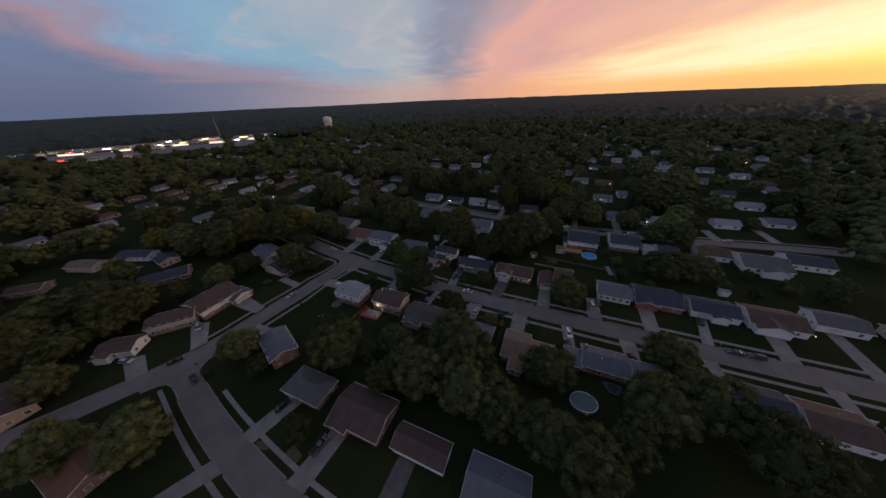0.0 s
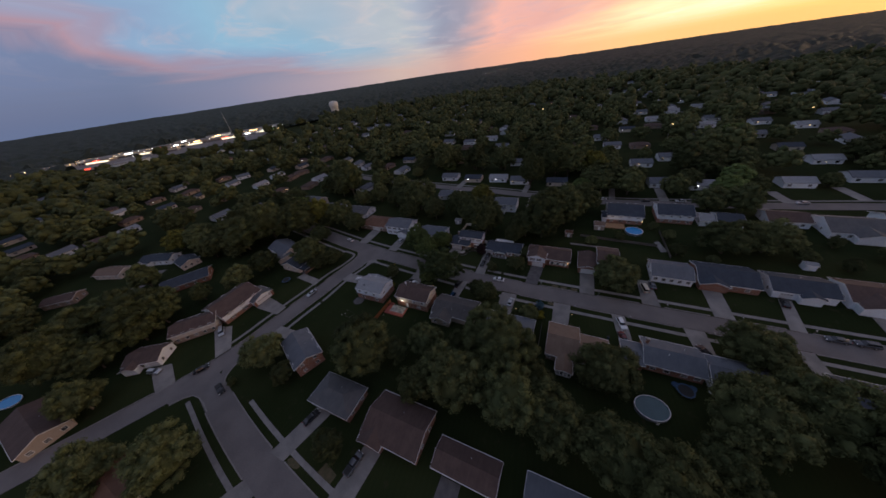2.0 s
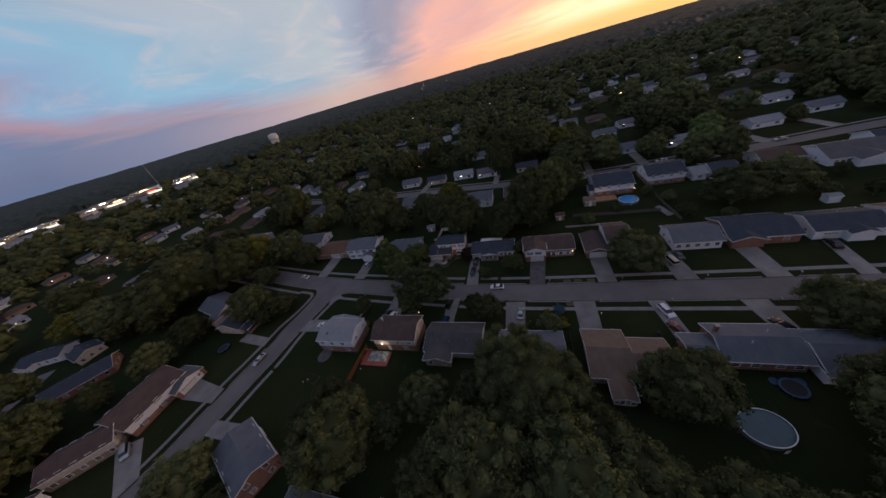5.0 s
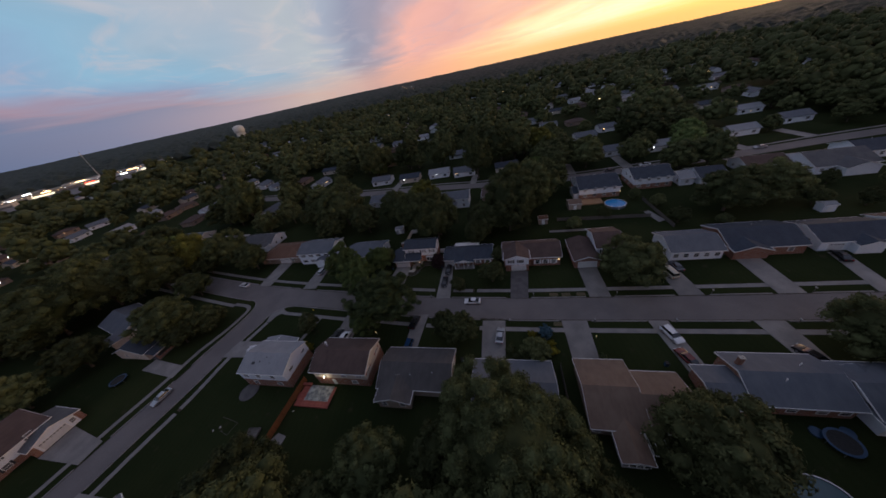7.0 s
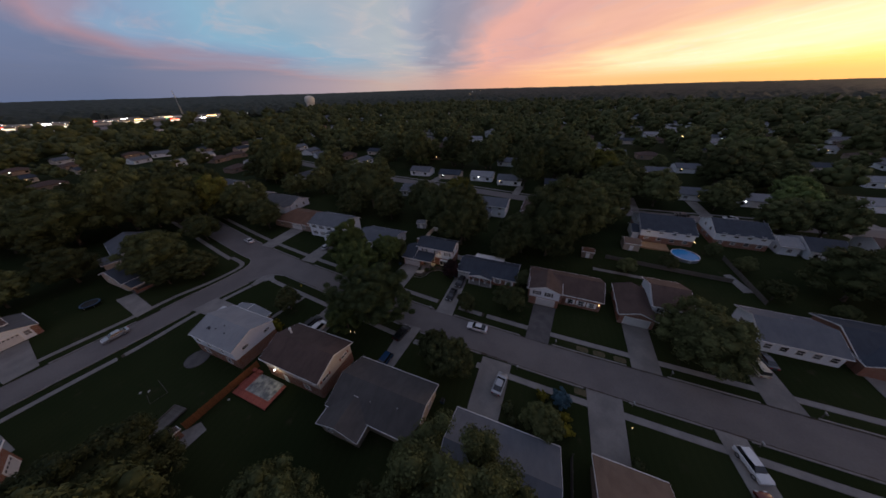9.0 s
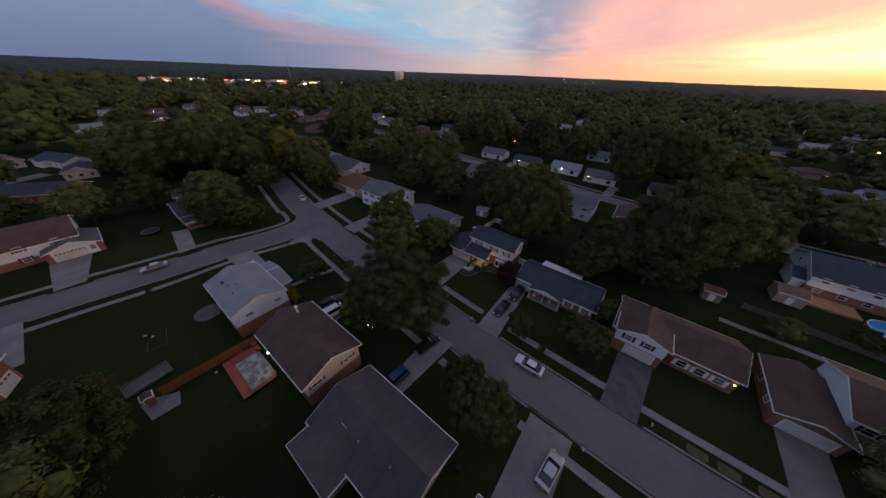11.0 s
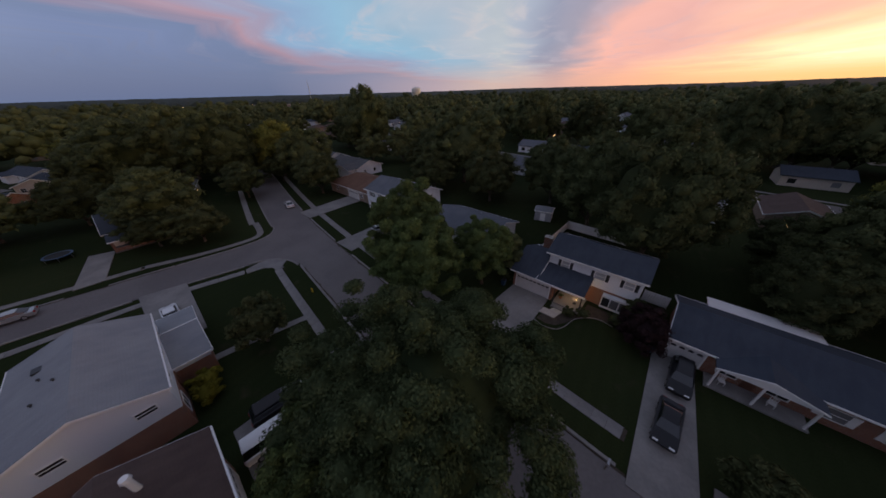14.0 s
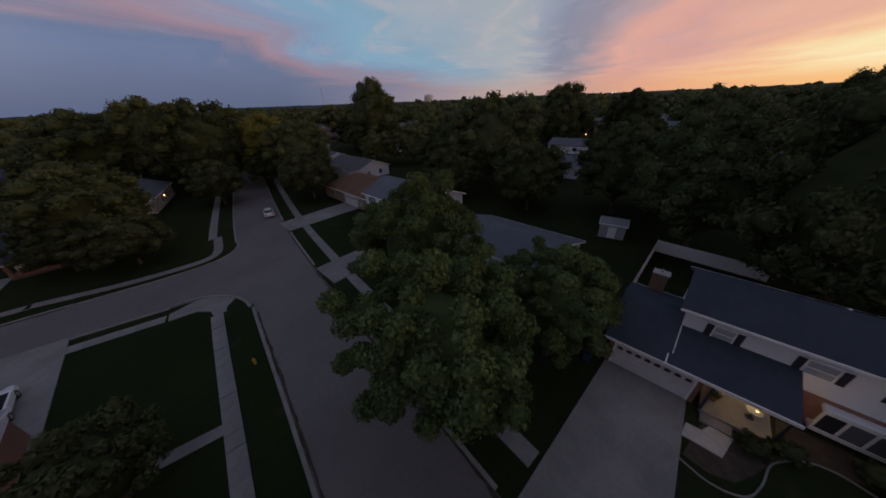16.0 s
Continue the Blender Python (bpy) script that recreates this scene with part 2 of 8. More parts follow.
def glass_material(name, dark=(0.02, 0.024, 0.03), blind=(0.20, 0.20, 0.21), rough=0.06):
    """Panes: some dark rooms behind, some drawn blinds, always with a gloss of sky."""
    m = bpy.data.materials.new(name)
    m.use_nodes = True
    n = Nodes(m.node_tree)
    co = n.add("ShaderNodeTexCoord").outputs["Object"]
    rnd = n.add("ShaderNodeObjectInfo").outputs["Random"]
    col = n.mix(n.ramp(rnd, [(0.45, (0, 0, 0)), (0.75, (1, 1, 1))], "LINEAR"), (*dark, 1), (*blind, 1))
    nor = n.add("ShaderNodeBump", {"Height": n.noise(co, 1.2, 1.0), "Strength": 0.08, "Distance": 0.05}).outputs[0]
    b = n.add("ShaderNodeBsdfPrincipled", {"Base Color": col, "Roughness": rough, "Specular IOR Level": 0.9, "Normal": nor})
    n.add("ShaderNodeOutputMaterial", {0: b.outputs[0]})
    return m


TURF = grass_material()
ROAD = material("worn_concrete_road", (0.136, 0.124, 0.122), (0.172, 0.157, 0.152), 0.12, 0.85, 0.3, 12.0, fine=0.35, fine_scale=3.0)
WALK = material("concrete_walk", (0.19, 0.18, 0.176), (0.245, 0.235, 0.226), 0.5, 0.9, 0.2, 25.0, vary=0.18, fine=0.3, fine_scale=6.0)
DRIVE = material("driveway_concrete", (0.18, 0.172, 0.166), (0.255, 0.242, 0.228), 0.25, 0.9, 0.2, 20.0, vary=0.25, fine=0.3, fine_scale=4.0)
KERB = material("kerb_concrete", (0.20, 0.19, 0.18), (0.27, 0.255, 0.24), 0.7, 0.9, 0.2, 20.0)
TAR = material("dark_driveway_asphalt", (0.085, 0.08, 0.082), (0.13, 0.122, 0.12), 0.5, 0.9, 0.3, 30.0)
SOIL = material("mulch_and_bare_soil", (0.045, 0.034, 0.026), (0.075, 0.058, 0.042), 1.5, 1.0, 0.6, 12.0)
DRY = material("dry_straw_strip", (0.12, 0.095, 0.055), (0.075, 0.07, 0.035), 1.2, 1.0, 0.5, 14.0)

ROOFS = {
    "light": shingle_material("light_grey_shingles", (0.235, 0.245, 0.265), (0.29, 0.30, 0.315)),
    "grey": shingle_material("grey_shingles", (0.085, 0.088, 0.095), (0.12, 0.12, 0.125)),
    "slate": shingle_material("slate_blue_shingles", (0.036, 0.047, 0.066), (0.052, 0.064, 0.084)),
    "steel": shingle_material("blue_grey_shingles", (0.105, 0.118, 0.14), (0.14, 0.15, 0.17)),
    "brown": shingle_material("brown_shingles", (0.075, 0.050, 0.044), (0.105, 0.072, 0.062)),
    "tan": shingle_material("tan_shingles", (0.155, 0.108, 0.082), (0.20, 0.145, 0.11)),
    "ash": shingle_material("ash_grey_shingles", (0.072, 0.068, 0.068), (0.100, 0.094, 0.092)),
    "rust": shingle_material("rust_brown_shingles", (0.135, 0.072, 0.048), (0.18, 0.10, 0.065)),
}
WALLS = {
    "white": wall_material("white_siding", (0.70, 0.74, 0.80), (0.75, 0.79, 0.84)),
    "cream": wall_material("cream_siding", (0.50, 0.44, 0.38), (0.58, 0.52, 0.45)),
    "grey": wall_material("grey_siding", (0.30, 0.31, 0.33), (0.38, 0.38, 0.40)),
    "beige": wall_material("beige_siding", (0.36, 0.30, 0.25), (0.44, 0.37, 0.30)),
    "brick": wall_material("red_brick", (0.20, 0.075, 0.045), (0.27, 0.11, 0.065), True),
    "tanbrick": wall_material("tan_brick", (0.22, 0.155, 0.12), (0.28, 0.20, 0.15), True),
}
TRIM = material("white_painted_trim", (0.76, 0.76, 0.76), (0.82, 0.82, 0.81), 1.5, 0.5, fine=0.1)
SHUTTER = material("dark_painted_shutter", (0.025, 0.028, 0.035), (0.035, 0.038, 0.045), 2.0, 0.5)
SHUTTER_RED = material("brick_red_shutter", (0.20, 0.045, 0.032), (0.25, 0.06, 0.04), 2.0, 0.55)
GARAGE = material("garage_door_paint", (0.56, 0.56, 0.57), (0.64, 0.64, 0.64), 1.0, 0.5, fine=0.1)
DOOR = material("front_door_paint", (0.11, 0.045, 0.03), (0.15, 0.07, 0.045), 2.0, 0.45)
GLASS = glass_material("window_glass")
BLINDS = glass_material("window_with_white_blinds", (0.42, 0.44, 0.47), (0.50, 0.52, 0.55))
CAR_GLASS = glass_material("car_glass", (0.012, 0.014, 0.018), (0.012, 0.014, 0.018), 0.08)
LIT = glow_material("lit_window", (1.0, 0.62, 0.30), 0.9)
CHIMNEY = WALLS["brick"]
METAL = material("galvanised_metal", (0.35, 0.36, 0.37), (0.45, 0.45, 0.46), 3.0, 0.4, metal=0.8)
BARK = material("tree_bark", (0.065, 0.050, 0.040), (0.11, 0.09, 0.072), 2.0, 0.95, 0.8, 14.0, stretch=(3, 3, 0.6))
LEAVES = [
    leaf_material("green_foliage", (0.074, 0.088, 0.038), (0.118, 0.134, 0.058), (0.165, 0.180, 0.080)),
    leaf_material("deep_green_foliage", (0.054, 0.067, 0.030), (0.086, 0.101, 0.044), (0.128, 0.140, 0.062)),
    leaf_material("yellowing_foliage", (0.098, 0.104, 0.028), (0.142, 0.142, 0.034), (0.19, 0.182, 0.046)),
    leaf_material("grey_green_foliage", (0.086, 0.122, 0.044), (0.130, 0.174, 0.062), (0.190, 0.232, 0.088)),
    leaf_material("purple_foliage", (0.034, 0.020, 0.022), (0.050, 0.028, 0.030), (0.075, 0.042, 0.040)),
    # far woods green, with the bluish distance haze mixed into its colour
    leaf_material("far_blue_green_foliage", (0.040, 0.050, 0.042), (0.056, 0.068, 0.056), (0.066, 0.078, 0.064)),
]
MAPLE_GREEN = leaf_material("dark_maple_foliage", (0.034, 0.050, 0.022), (0.064, 0.084, 0.036), (0.120, 0.142, 0.066))
FENCE_WOOD = material("orange_stained_fence", (0.20, 0.075, 0.028), (0.27, 0.11, 0.042), 2.0, 0.75, 0.4, 20.0, stretch=(1, 1, 0.15), vary=0.3)
GREY_WOOD = material("weathered_fence", (0.10, 0.09, 0.08), (0.15, 0.135, 0.12), 2.0, 0.9, 0.4, 20.0, stretch=(1, 1, 0.15), vary=0.3)
DECK_RED = material("red_stained_deck", (0.27, 0.065, 0.045), (0.34, 0.095, 0.065), 1.5, 0.7, 0.3, 20.0, vary=0.3)
POOL_WATER = material("pool_water", (0.030, 0.075, 0.085), (0.036, 0.088, 0.098), 0.6, 0.06, 0.15, 3.0, spec=0.8, fine=0.05)
POOL_BLUE = material("bright_pool_water", (0.02, 0.24, 0.56), (0.03, 0.28, 0.60), 0.6, 0.15, 0.15, 3.0, spec=0.3, fine=0.05)
GREY_LINER = material("grey_blue_pool_wall", (0.13, 0.15, 0.17), (0.17, 0.19, 0.21), 1.0, 0.5)
PLASTIC_BLUE = material("blue_plastic", (0.02, 0.055, 0.11), (0.028, 0.07, 0.13), 2.0, 0.35)
TARP = material("rumpled_cover", (0.09, 0.105, 0.115), (0.36, 0.38, 0.35), 1.1, 0.45, 0.8, 3.0, fine=0.1)
STONE = material("pale_stone", (0.40, 0.37, 0.33), (0.50, 0.47, 0.42), 2.0, 0.8)
TOWER_PAINT = material("cream_tower_paint", (0.62, 0.60, 0.55), (0.70, 0.68, 0.62), 0.2, 0.5)
TYRE = material("tyre_rubber", (0.02, 0.02, 0.02), (0.03, 0.03, 0.03), 4.0, 0.85)
RIM = material("wheel_rim", (0.45, 0.45, 0.46), (0.55, 0.55, 0.55), 4.0, 0.3, metal=0.9)
HEAD = material("headlight_lens", (0.7, 0.7, 0.7), (0.8, 0.8, 0.8), 4.0, 0.1)
TAIL = material("tail_light_lens", (0.25, 0.01, 0.01), (0.35, 0.02, 0.02), 4.0, 0.15)
CAR_PAINT = {
    "white": material("white_car_paint", (0.72, 0.72, 0.73), (0.76, 0.76, 0.77), 1.0, 0.25, spec=0.7, fine=0.04),
    "silver": material("silver_car_paint", (0.42, 0.44, 0.46), (0.46, 0.48, 0.50), 1.0, 0.3, metal=0.6, fine=0.05),
    "black": material("black_car_paint", (0.008, 0.008, 0.010), (0.011, 0.011, 0.013), 1.0, 0.28, spec=0.4, fine=0.05),
    "blue": material("dark_blue_car_paint", (0.010, 0.040, 0.10), (0.014, 0.050, 0.12), 1.0, 0.25, spec=0.5, fine=0.05),
    "grey": material("grey_car_paint", (0.10, 0.105, 0.115), (0.12, 0.125, 0.135), 1.0, 0.25, metal=0.4, fine=0.05),
    "red": material("dark_red_car_paint", (0.12, 0.02, 0.018), (0.14, 0.025, 0.02), 1.0, 0.25, spec=0.7, fine=0.05),
    "cream": material("cream_van_paint", (0.52, 0.48, 0.38), (0.56, 0.52, 0.42), 1.0, 0.35, fine=0.05),
}
GLOW_WHITE = glow_material("cool_lamp_glow", (0.95, 0.95, 0.95), 8)
GLOW_WARM = glow_material("warm_lamp_glow", (1.0, 0.62, 0.26), 6)
GLOW_RED = glow_material("red_sign_glow", (1.0, 0.06, 0.03), 4)
GLOW_ROOM = glow_material("lit_room_glow", (1.0, 0.58, 0.22), 1.4)
GLOW_YELLOW = glow_material("yellow_sign_glow", (1.0, 0.78, 0.22), 3.5)
SHOP_GLOW = glow_material("shop_window_glow", (1.0, 0.86, 0.62), 1.6)
GLOW_GREEN = glow_material("green_signal_glow", (0.05, 1.0, 0.45), 4)


# ---- mesh helpers ----
def mesh_of(name, verts, faces, mats, smooth=False):
    me = bpy.data.meshes.new(name)
    me.from_pydata([tuple(v) for v in verts], [], [tuple(f) for f in faces])
    for m in mats if isinstance(mats, (list, tuple)) else [mats]:
        me.materials.append(m)
    if smooth:
        me.shade_smooth()
    return me


class Solid:
    """Collects boxes and prisms into one mesh."""

    def __init__(self):
        self.v, self.f = [], []

    def add(self, verts, faces):
        k = len(self.v)
        self.v += [tuple(p) for p in verts]
        self.f += [tuple(i + k for i in f) for f in faces]
        return self

    def box(self, x0, x1, y0, y1, z0, z1):
        return self.add([(x0, y0, z0), (x1, y0, z0), (x1, y1, z0), (x0, y1, z0), (x0, y0, z1), (x1, y0, z1), (x1, y1, z1), (x0, y1, z1)],
                        [(3, 2, 1, 0), (4, 5, 6, 7), (0, 1, 5, 4), (1, 2, 6, 5), (2, 3, 7, 6), (3, 0, 4, 7)])

    def prism(self, profile, axis, a, b):
        """A closed outline of (across, up) pushed along x or y from a to b."""
        n = len(profile)
        put = (lambda w, p: (w, p[0], p[1])) if axis == "x" else (lambda w, p: (p[0], w, p[1]))
        verts = [put(a, p) for p in profile] + [put(b, p) for p in profile]
        faces = [tuple(range(n)), tuple(range(2 * n - 1, n - 1, -1))]
        faces += [((i + 1) % n, i, n + i, n + (i + 1) % n) for i in range(n)]
        return self.add(verts, faces)

    def tube(self, x, y, z0, z1, r0, r1, n=10):
        ring = [(math.cos(2 * math.pi * i / n), math.sin(2 * math.pi * i / n)) for i in range(n)]
        verts = [(x + r0 * c, y + r0 * s, z0) for c, s in ring] + [(x + r1 * c, y + r1 * s, z1) for c, s in ring]
        faces = [tuple(range(n - 1, -1, -1)), tuple(range(n, 2 * n))]
        faces += [(i, (i + 1) % n, n + (i + 1) % n, n + i) for i in range(n)]
        return self.add(verts, faces)

    def mesh(self, name, mats, smooth=False):
        me = mesh_of(name, self.v, self.f, mats, smooth)
        bm = bmesh.new()
        bm.from_mesh(me)
        bmesh.ops.recalc_face_normals(bm, faces=bm.faces)
        bm.to_mesh(me)
        bm.free()
        return me


def part(name, me, parent, label="", at=(0, 0, 0), turn=0.0):
    ob = new(name, me)
    ob.parent = parent
    ob.location, ob.rotation_euler = at, (0, 0, turn)
    if label:
        tagged(ob, label)
    return ob


def empty(name, x, y, z=0.0, turn=0.0):
    ob = new(name)
    ob.empty_display_size = 0.5
    ob.location, ob.rotation_euler = (x, y, z), (0, 0, turn)
    return ob


# ---- ground, streets, walks ----
def ground_sheet():
    """One sheet to the horizon, level in the suburb and rising to low wooded hills far out."""
    rings = [0, 60, 120, 180, 240, 320, 420, 560, 760, 1050, 1400, 1900, 2500, 3200, 4000, 4900]
    n, verts, faces = 96, [(-40, 80, 0)], []
    for r in rings[1:]:
        for i in range(n):
            a = 2 * math.pi * i / n
            x, y = -40 + r * math.sin(a), 80 + r * math.cos(a)
            verts.append((x, y, far_height(x, y)))
    faces += [(0, 1 + (i + 1) % n, 1 + i) for i in range(n)]
    for k in range(len(rings) - 2):
        a, b = 1 + k * n, 1 + (k + 1) * n
        faces += [(a + i, a + (i + 1) % n, b + (i + 1) % n, b + i) for i in range(n)]
    ob = new("ground", mesh_of("ground", verts, faces, TURF, True))
    tagged(ob, "dark mown grass with worn patches reaching the horizon", "ground", kind="structure")


def far_height(x, y):
    r = math.hypot(x + 40, y - 80)
    t = min(max((r - 900) / 3800, 0), 1)
    return t * t * (29 + 8 * noise.noise((x / 1500, y / 1500, 0.3)))


ground_sheet()


def smooth_line(points, step=3.0):
    """A Catmull-Rom line through the points."""
    p = [Vector(q) for q in points]
    p = [2 * p[0] - p[1]] + p + [2 * p[-1] - p[-2]]
    out = []
    for i in range(1, len(p) - 2):
        k = max(1, int((p[i + 1] - p[i]).length / step))
        for j in range(k):
            t = j / k
            a, b, c, d = p[i - 1:i + 3]
            out.append(0.5 * (2 * b + (c - a) * t + (2 * a - 5 * b + 4 * c - d) * t * t + (3 * b - a - 3 * c + d) * t ** 3))
    return out + [p[-2]]


def offset_line(line, d):
    """The line moved d metres to its left."""
    out = []
    for i, p in enumerate(line):
        t = (line[min(i + 1, len(line) - 1)] - line[max(i - 1, 0)]).normalized()
        out.append(p + Vector((-t.y, t.x)) * d)
    return out


def ribbon(name, line, width, z, mat, label, category, thick=0.0, kind="structure"):
    a, b = offset_line(line, width / 2), offset_line(line, -width / 2)
    verts, faces, n = [], [], len(line)
    for p, q in zip(a, b):
        verts += [(p.x, p.y, z), (q.x, q.y, z)]
    faces = [(2 * i, 2 * i + 1, 2 * i + 3, 2 * i + 2) for i in range(n - 1)]
    if thick:
        for p, q in zip(a, b):
            verts += [(p.x, p.y, z - thick), (q.x, q.y, z - thick)]
        m = 2 * n
        faces += [(2 * i, 2 * i + 2, m + 2 * i + 2, m + 2 * i) for i in range(n - 1)]
        faces += [(2 * i + 1, m + 2 * i + 1, m + 2 * i + 3, 2 * i + 3) for i in range(n - 1)]
        faces += [(0, m, m + 1, 1), (2 * n - 2, 2 * n - 1, m + 2 * n - 1, m + 2 * n - 2)]
    me = mesh_of(name, verts, faces, mat)
    bm = bmesh.new()
    bm.from_mesh(me)
    bmesh.ops.recalc_face_normals(bm, faces=bm.faces)
    bm.to_mesh(me)
    bm.free()
    return tagged(new(name, me), label, category, kind=kind)


LINE_A = smooth_line([(330, 96), (200, 93.5), (110, 93.2), (60, 92.5), (-4, 92.4), (-28, 92.9), (-45, 93.8), (-60, 95.3), (-76, 97.1), (-93, 99.0), (-114, 102.0),
                      (-131, 105.2), (-152, 109.6), (-182, 116), (-214, 124)])
LINE_B = smooth_line([(-100.2, 101), (-102.3, 92.5), (-105.1, 80.5), (-106.4, 72), (-107.6, 63.5), (-109.4, 53.5), (-110.8, 44), (-112.2, 33), (-115, 23), (-119.5, 12),
                      (-126.5, -1), (-134, -15), (-143, -32), (-156, -60)])
LINE_D = smooth_line([(-118.5, 19.0), (-111, 17.8), (-104, 16.2), (-95, 14.0), (-85, 11.8), (-75, 9.9), (-65, 8.3), (-52, 6.6), (-38, 5.4), (0, 4), (90, 3), (200, 5)])
LINE_E = smooth_line([(330, 214), (220, 202), (135, 194), (98, 189), (52, 184.4), (12, 182), (-30, 186), (-60, 190), (-95, 193), (-150, 200), (-230, 215)])
LINE_F = smooth_line([(-198, -60), (-200, -20), (-204, 5), (-213, 28), (-219, 42), (-223, 50)])
ROADS = [(LINE_A, 8.0), (LINE_B, 8.2), (LINE_D, 7.6), (LINE_E, 7.6), (LINE_F, 7.0)]
for (line, width), z in zip(ROADS, (0.020, 0.025, 0.030, 0.020, 0.020)):
    ribbon("road", line, width, z, ROAD, "pale worn concrete suburban street between grass verges", "road")


def fillet(points, z):
    """A flared corner of the carriageway."""
    me = mesh_of("road", [(x, y, z) for x, y in points], [tuple(range(len(points)))], ROAD)
    tagged(new("road", me), "flared concrete corner of the street junction", "road", kind="structure")


def arc(cx, cy, r, a0, a1, n=8):
    return [(cx + r * math.cos(radians(a0 + (a1 - a0) * i / n)), cy + r * math.sin(radians(a0 + (a1 - a0) * i / n))) for i in range(n + 1)]


# corners of the T junction: south-east, then south-west
fillet([(-100, 98)] + arc(-92.6, 87.6, 7.0, 172, 84), 0.034)
WEST_CORNER = smooth_line([(-113.3, 98.0), (-111.4, 97.5), (-109.6, 96.4), (-108.4, 94.6), (-107.95, 92.0), (-108.1, 88.0), (-108.7, 84.0), (-109.3, 80.2)], 0.6)
fillet([(-104, 100)] + [tuple(p) for p in WEST_CORNER], 0.038)
fillet([(-112, 24), (-108.6, 31)] + arc(-100.5, 26.0, 7.9, 165, 262) + [(-104, 15)], 0.042)
fillet([(-112, 18)] + [(-100.5, 11.9), (-104.5, 13.0), (-108.0, 13.5), (-111.0, 13.2), (-113.2, 11.4), (-115.2, 8.2)] + [(-119, 8)], 0.046)

KERB_GAPS_S = [(-48.0, -42.8), (-27.8, -21.3), (-8.2, -1.8), (10.6, 15.2), (30.5, 36.6), (55, 60), (84, 90)]
KERB_GAPS_N = [(-61.5, -54.0), (-42.3, -37.2), (-20.4, -14.5), (0.3, 6.2), (20.4, 26.8), (40, 46.2), (57.5, 62.2), (78.6, 85.0), (-95, -88), (-117, -110), (100, 106)]


def kerb(line, side, keep, label="low concrete kerb along the street edge"):
    """Kerb on one side of a road's line, with gaps where keep() says no."""
    run, runs = [], []
    for p in line:
        if keep(p):
            run.append(p)
        elif run:
            runs.append(run)
            run = []
    runs.append(run)
    for r in runs:
        if len(r) > 1:
            ribbon("kerb", r, 0.28, 0.14, KERB, label, "kerb", 0.14)


def out_of(gaps):
    return lambda p: not any(a < p.x < b for a, b in gaps)


fine_a = smooth_line([tuple(p) for p in LINE_A], 0.6)
kerb(offset_line(fine_a, 4.1), 0, lambda p: out_of(KERB_GAPS_S)(p) and not -113.0 < p.x < -92.0)
kerb(offset_line(fine_a, -4.1), 0, out_of(KERB_GAPS_N))
fine_b = smooth_line([tuple(p) for p in LINE_B], 0.6)
kerb(offset_line(fine_b, 4.2), 0, lambda p: 29.5 < p.y < 88.6 and not 74.6 < p.y < 80.4 and not 40 < p.y < 44.5)
kerb(offset_line(fine_b, -4.2), 0, lambda p: p.y < 80.4 and not any(a < p.y < b for a, b in ((47.5, 53), (67.8, 71.8), (24.4, 29.4), (8.4, 13.4))))
fine_d = smooth_line([tuple(p) for p in LINE_D], 0.6)
kerb(offset_line(fine_d, 3.9), 0, lambda p: p.x > -98.5 and not any(a < p.x < b for a, b in ((-71, -65.4), (-49.5, -43.5), (-27, -21))))
kerb(offset_line(fine_d, -3.9), 0, lambda p: p.x > -100.5 and not -72 < p.x < -66)
for c in (arc(-92.6, 87.6, 6.9, 170, 86, 10), [tuple(p) for p in WEST_CORNER], arc(-100.5, 26.0, 7.7, 165, 262, 10), [(-100.5, 11.8), (-104.5, 12.9), (-108.0, 13.4), (-111.0, 13.1), (-113.3, 11.2), (-115.3, 8.0)]):
    ribbon("kerb", [Vector(p) for p in c], 0.28, 0.14, KERB, "curved concrete kerb round the junction corner", "kerb", 0.14)


def gutter_dirt(line, seed):
    """A ragged line of soil and broken concrete along the foot of a kerb."""
    n, verts = len(line), []
    left, right = offset_line(line, 1.0), offset_line(line, -1.0)
    for i, p in enumerate(line):
        t = (left[i] - right[i]) / 2
        for k in (-1, 1):
            w = 0.04 + 0.34 * abs(noise.noise((p.x * 0.9, p.y * 0.9 + k * 7, seed))) ** 1.2
            q = p + t * (k * w)
            verts.append((q.x, q.y, 0.052))
    faces = [(2 * i, 2 * i + 1, 2 * i + 3, 2 * i + 2) for i in range(n - 1)]
    tagged(new("gutter_dirt", mesh_of("gutter_dirt", verts, faces, SOIL)), "ragged dark soil and weeds along the kerb foot", "ground", kind="structure")


gutter_dirt([p for p in offset_line(fine_a, 3.8) if -91 < p.x < 60], 1.0)
gutter_dirt([p for p in offset_line(fine_a, -3.85) if -112 < p.x < 60], 2.0)
gutter_dirt([p for p in offset_line(fine_b, 3.95) if 30 < p.y < 88], 3.0)
gutter_dirt([p for p in offset_line(fine_b, -3.95) if 0 < p.y < 80], 4.0)


def walkway(line, label="concrete pavement of square slabs along the verge", width=1.25, z=0.07):
    return ribbon("pavement", line, width, z, WALK, label, "pavement", 0.07)


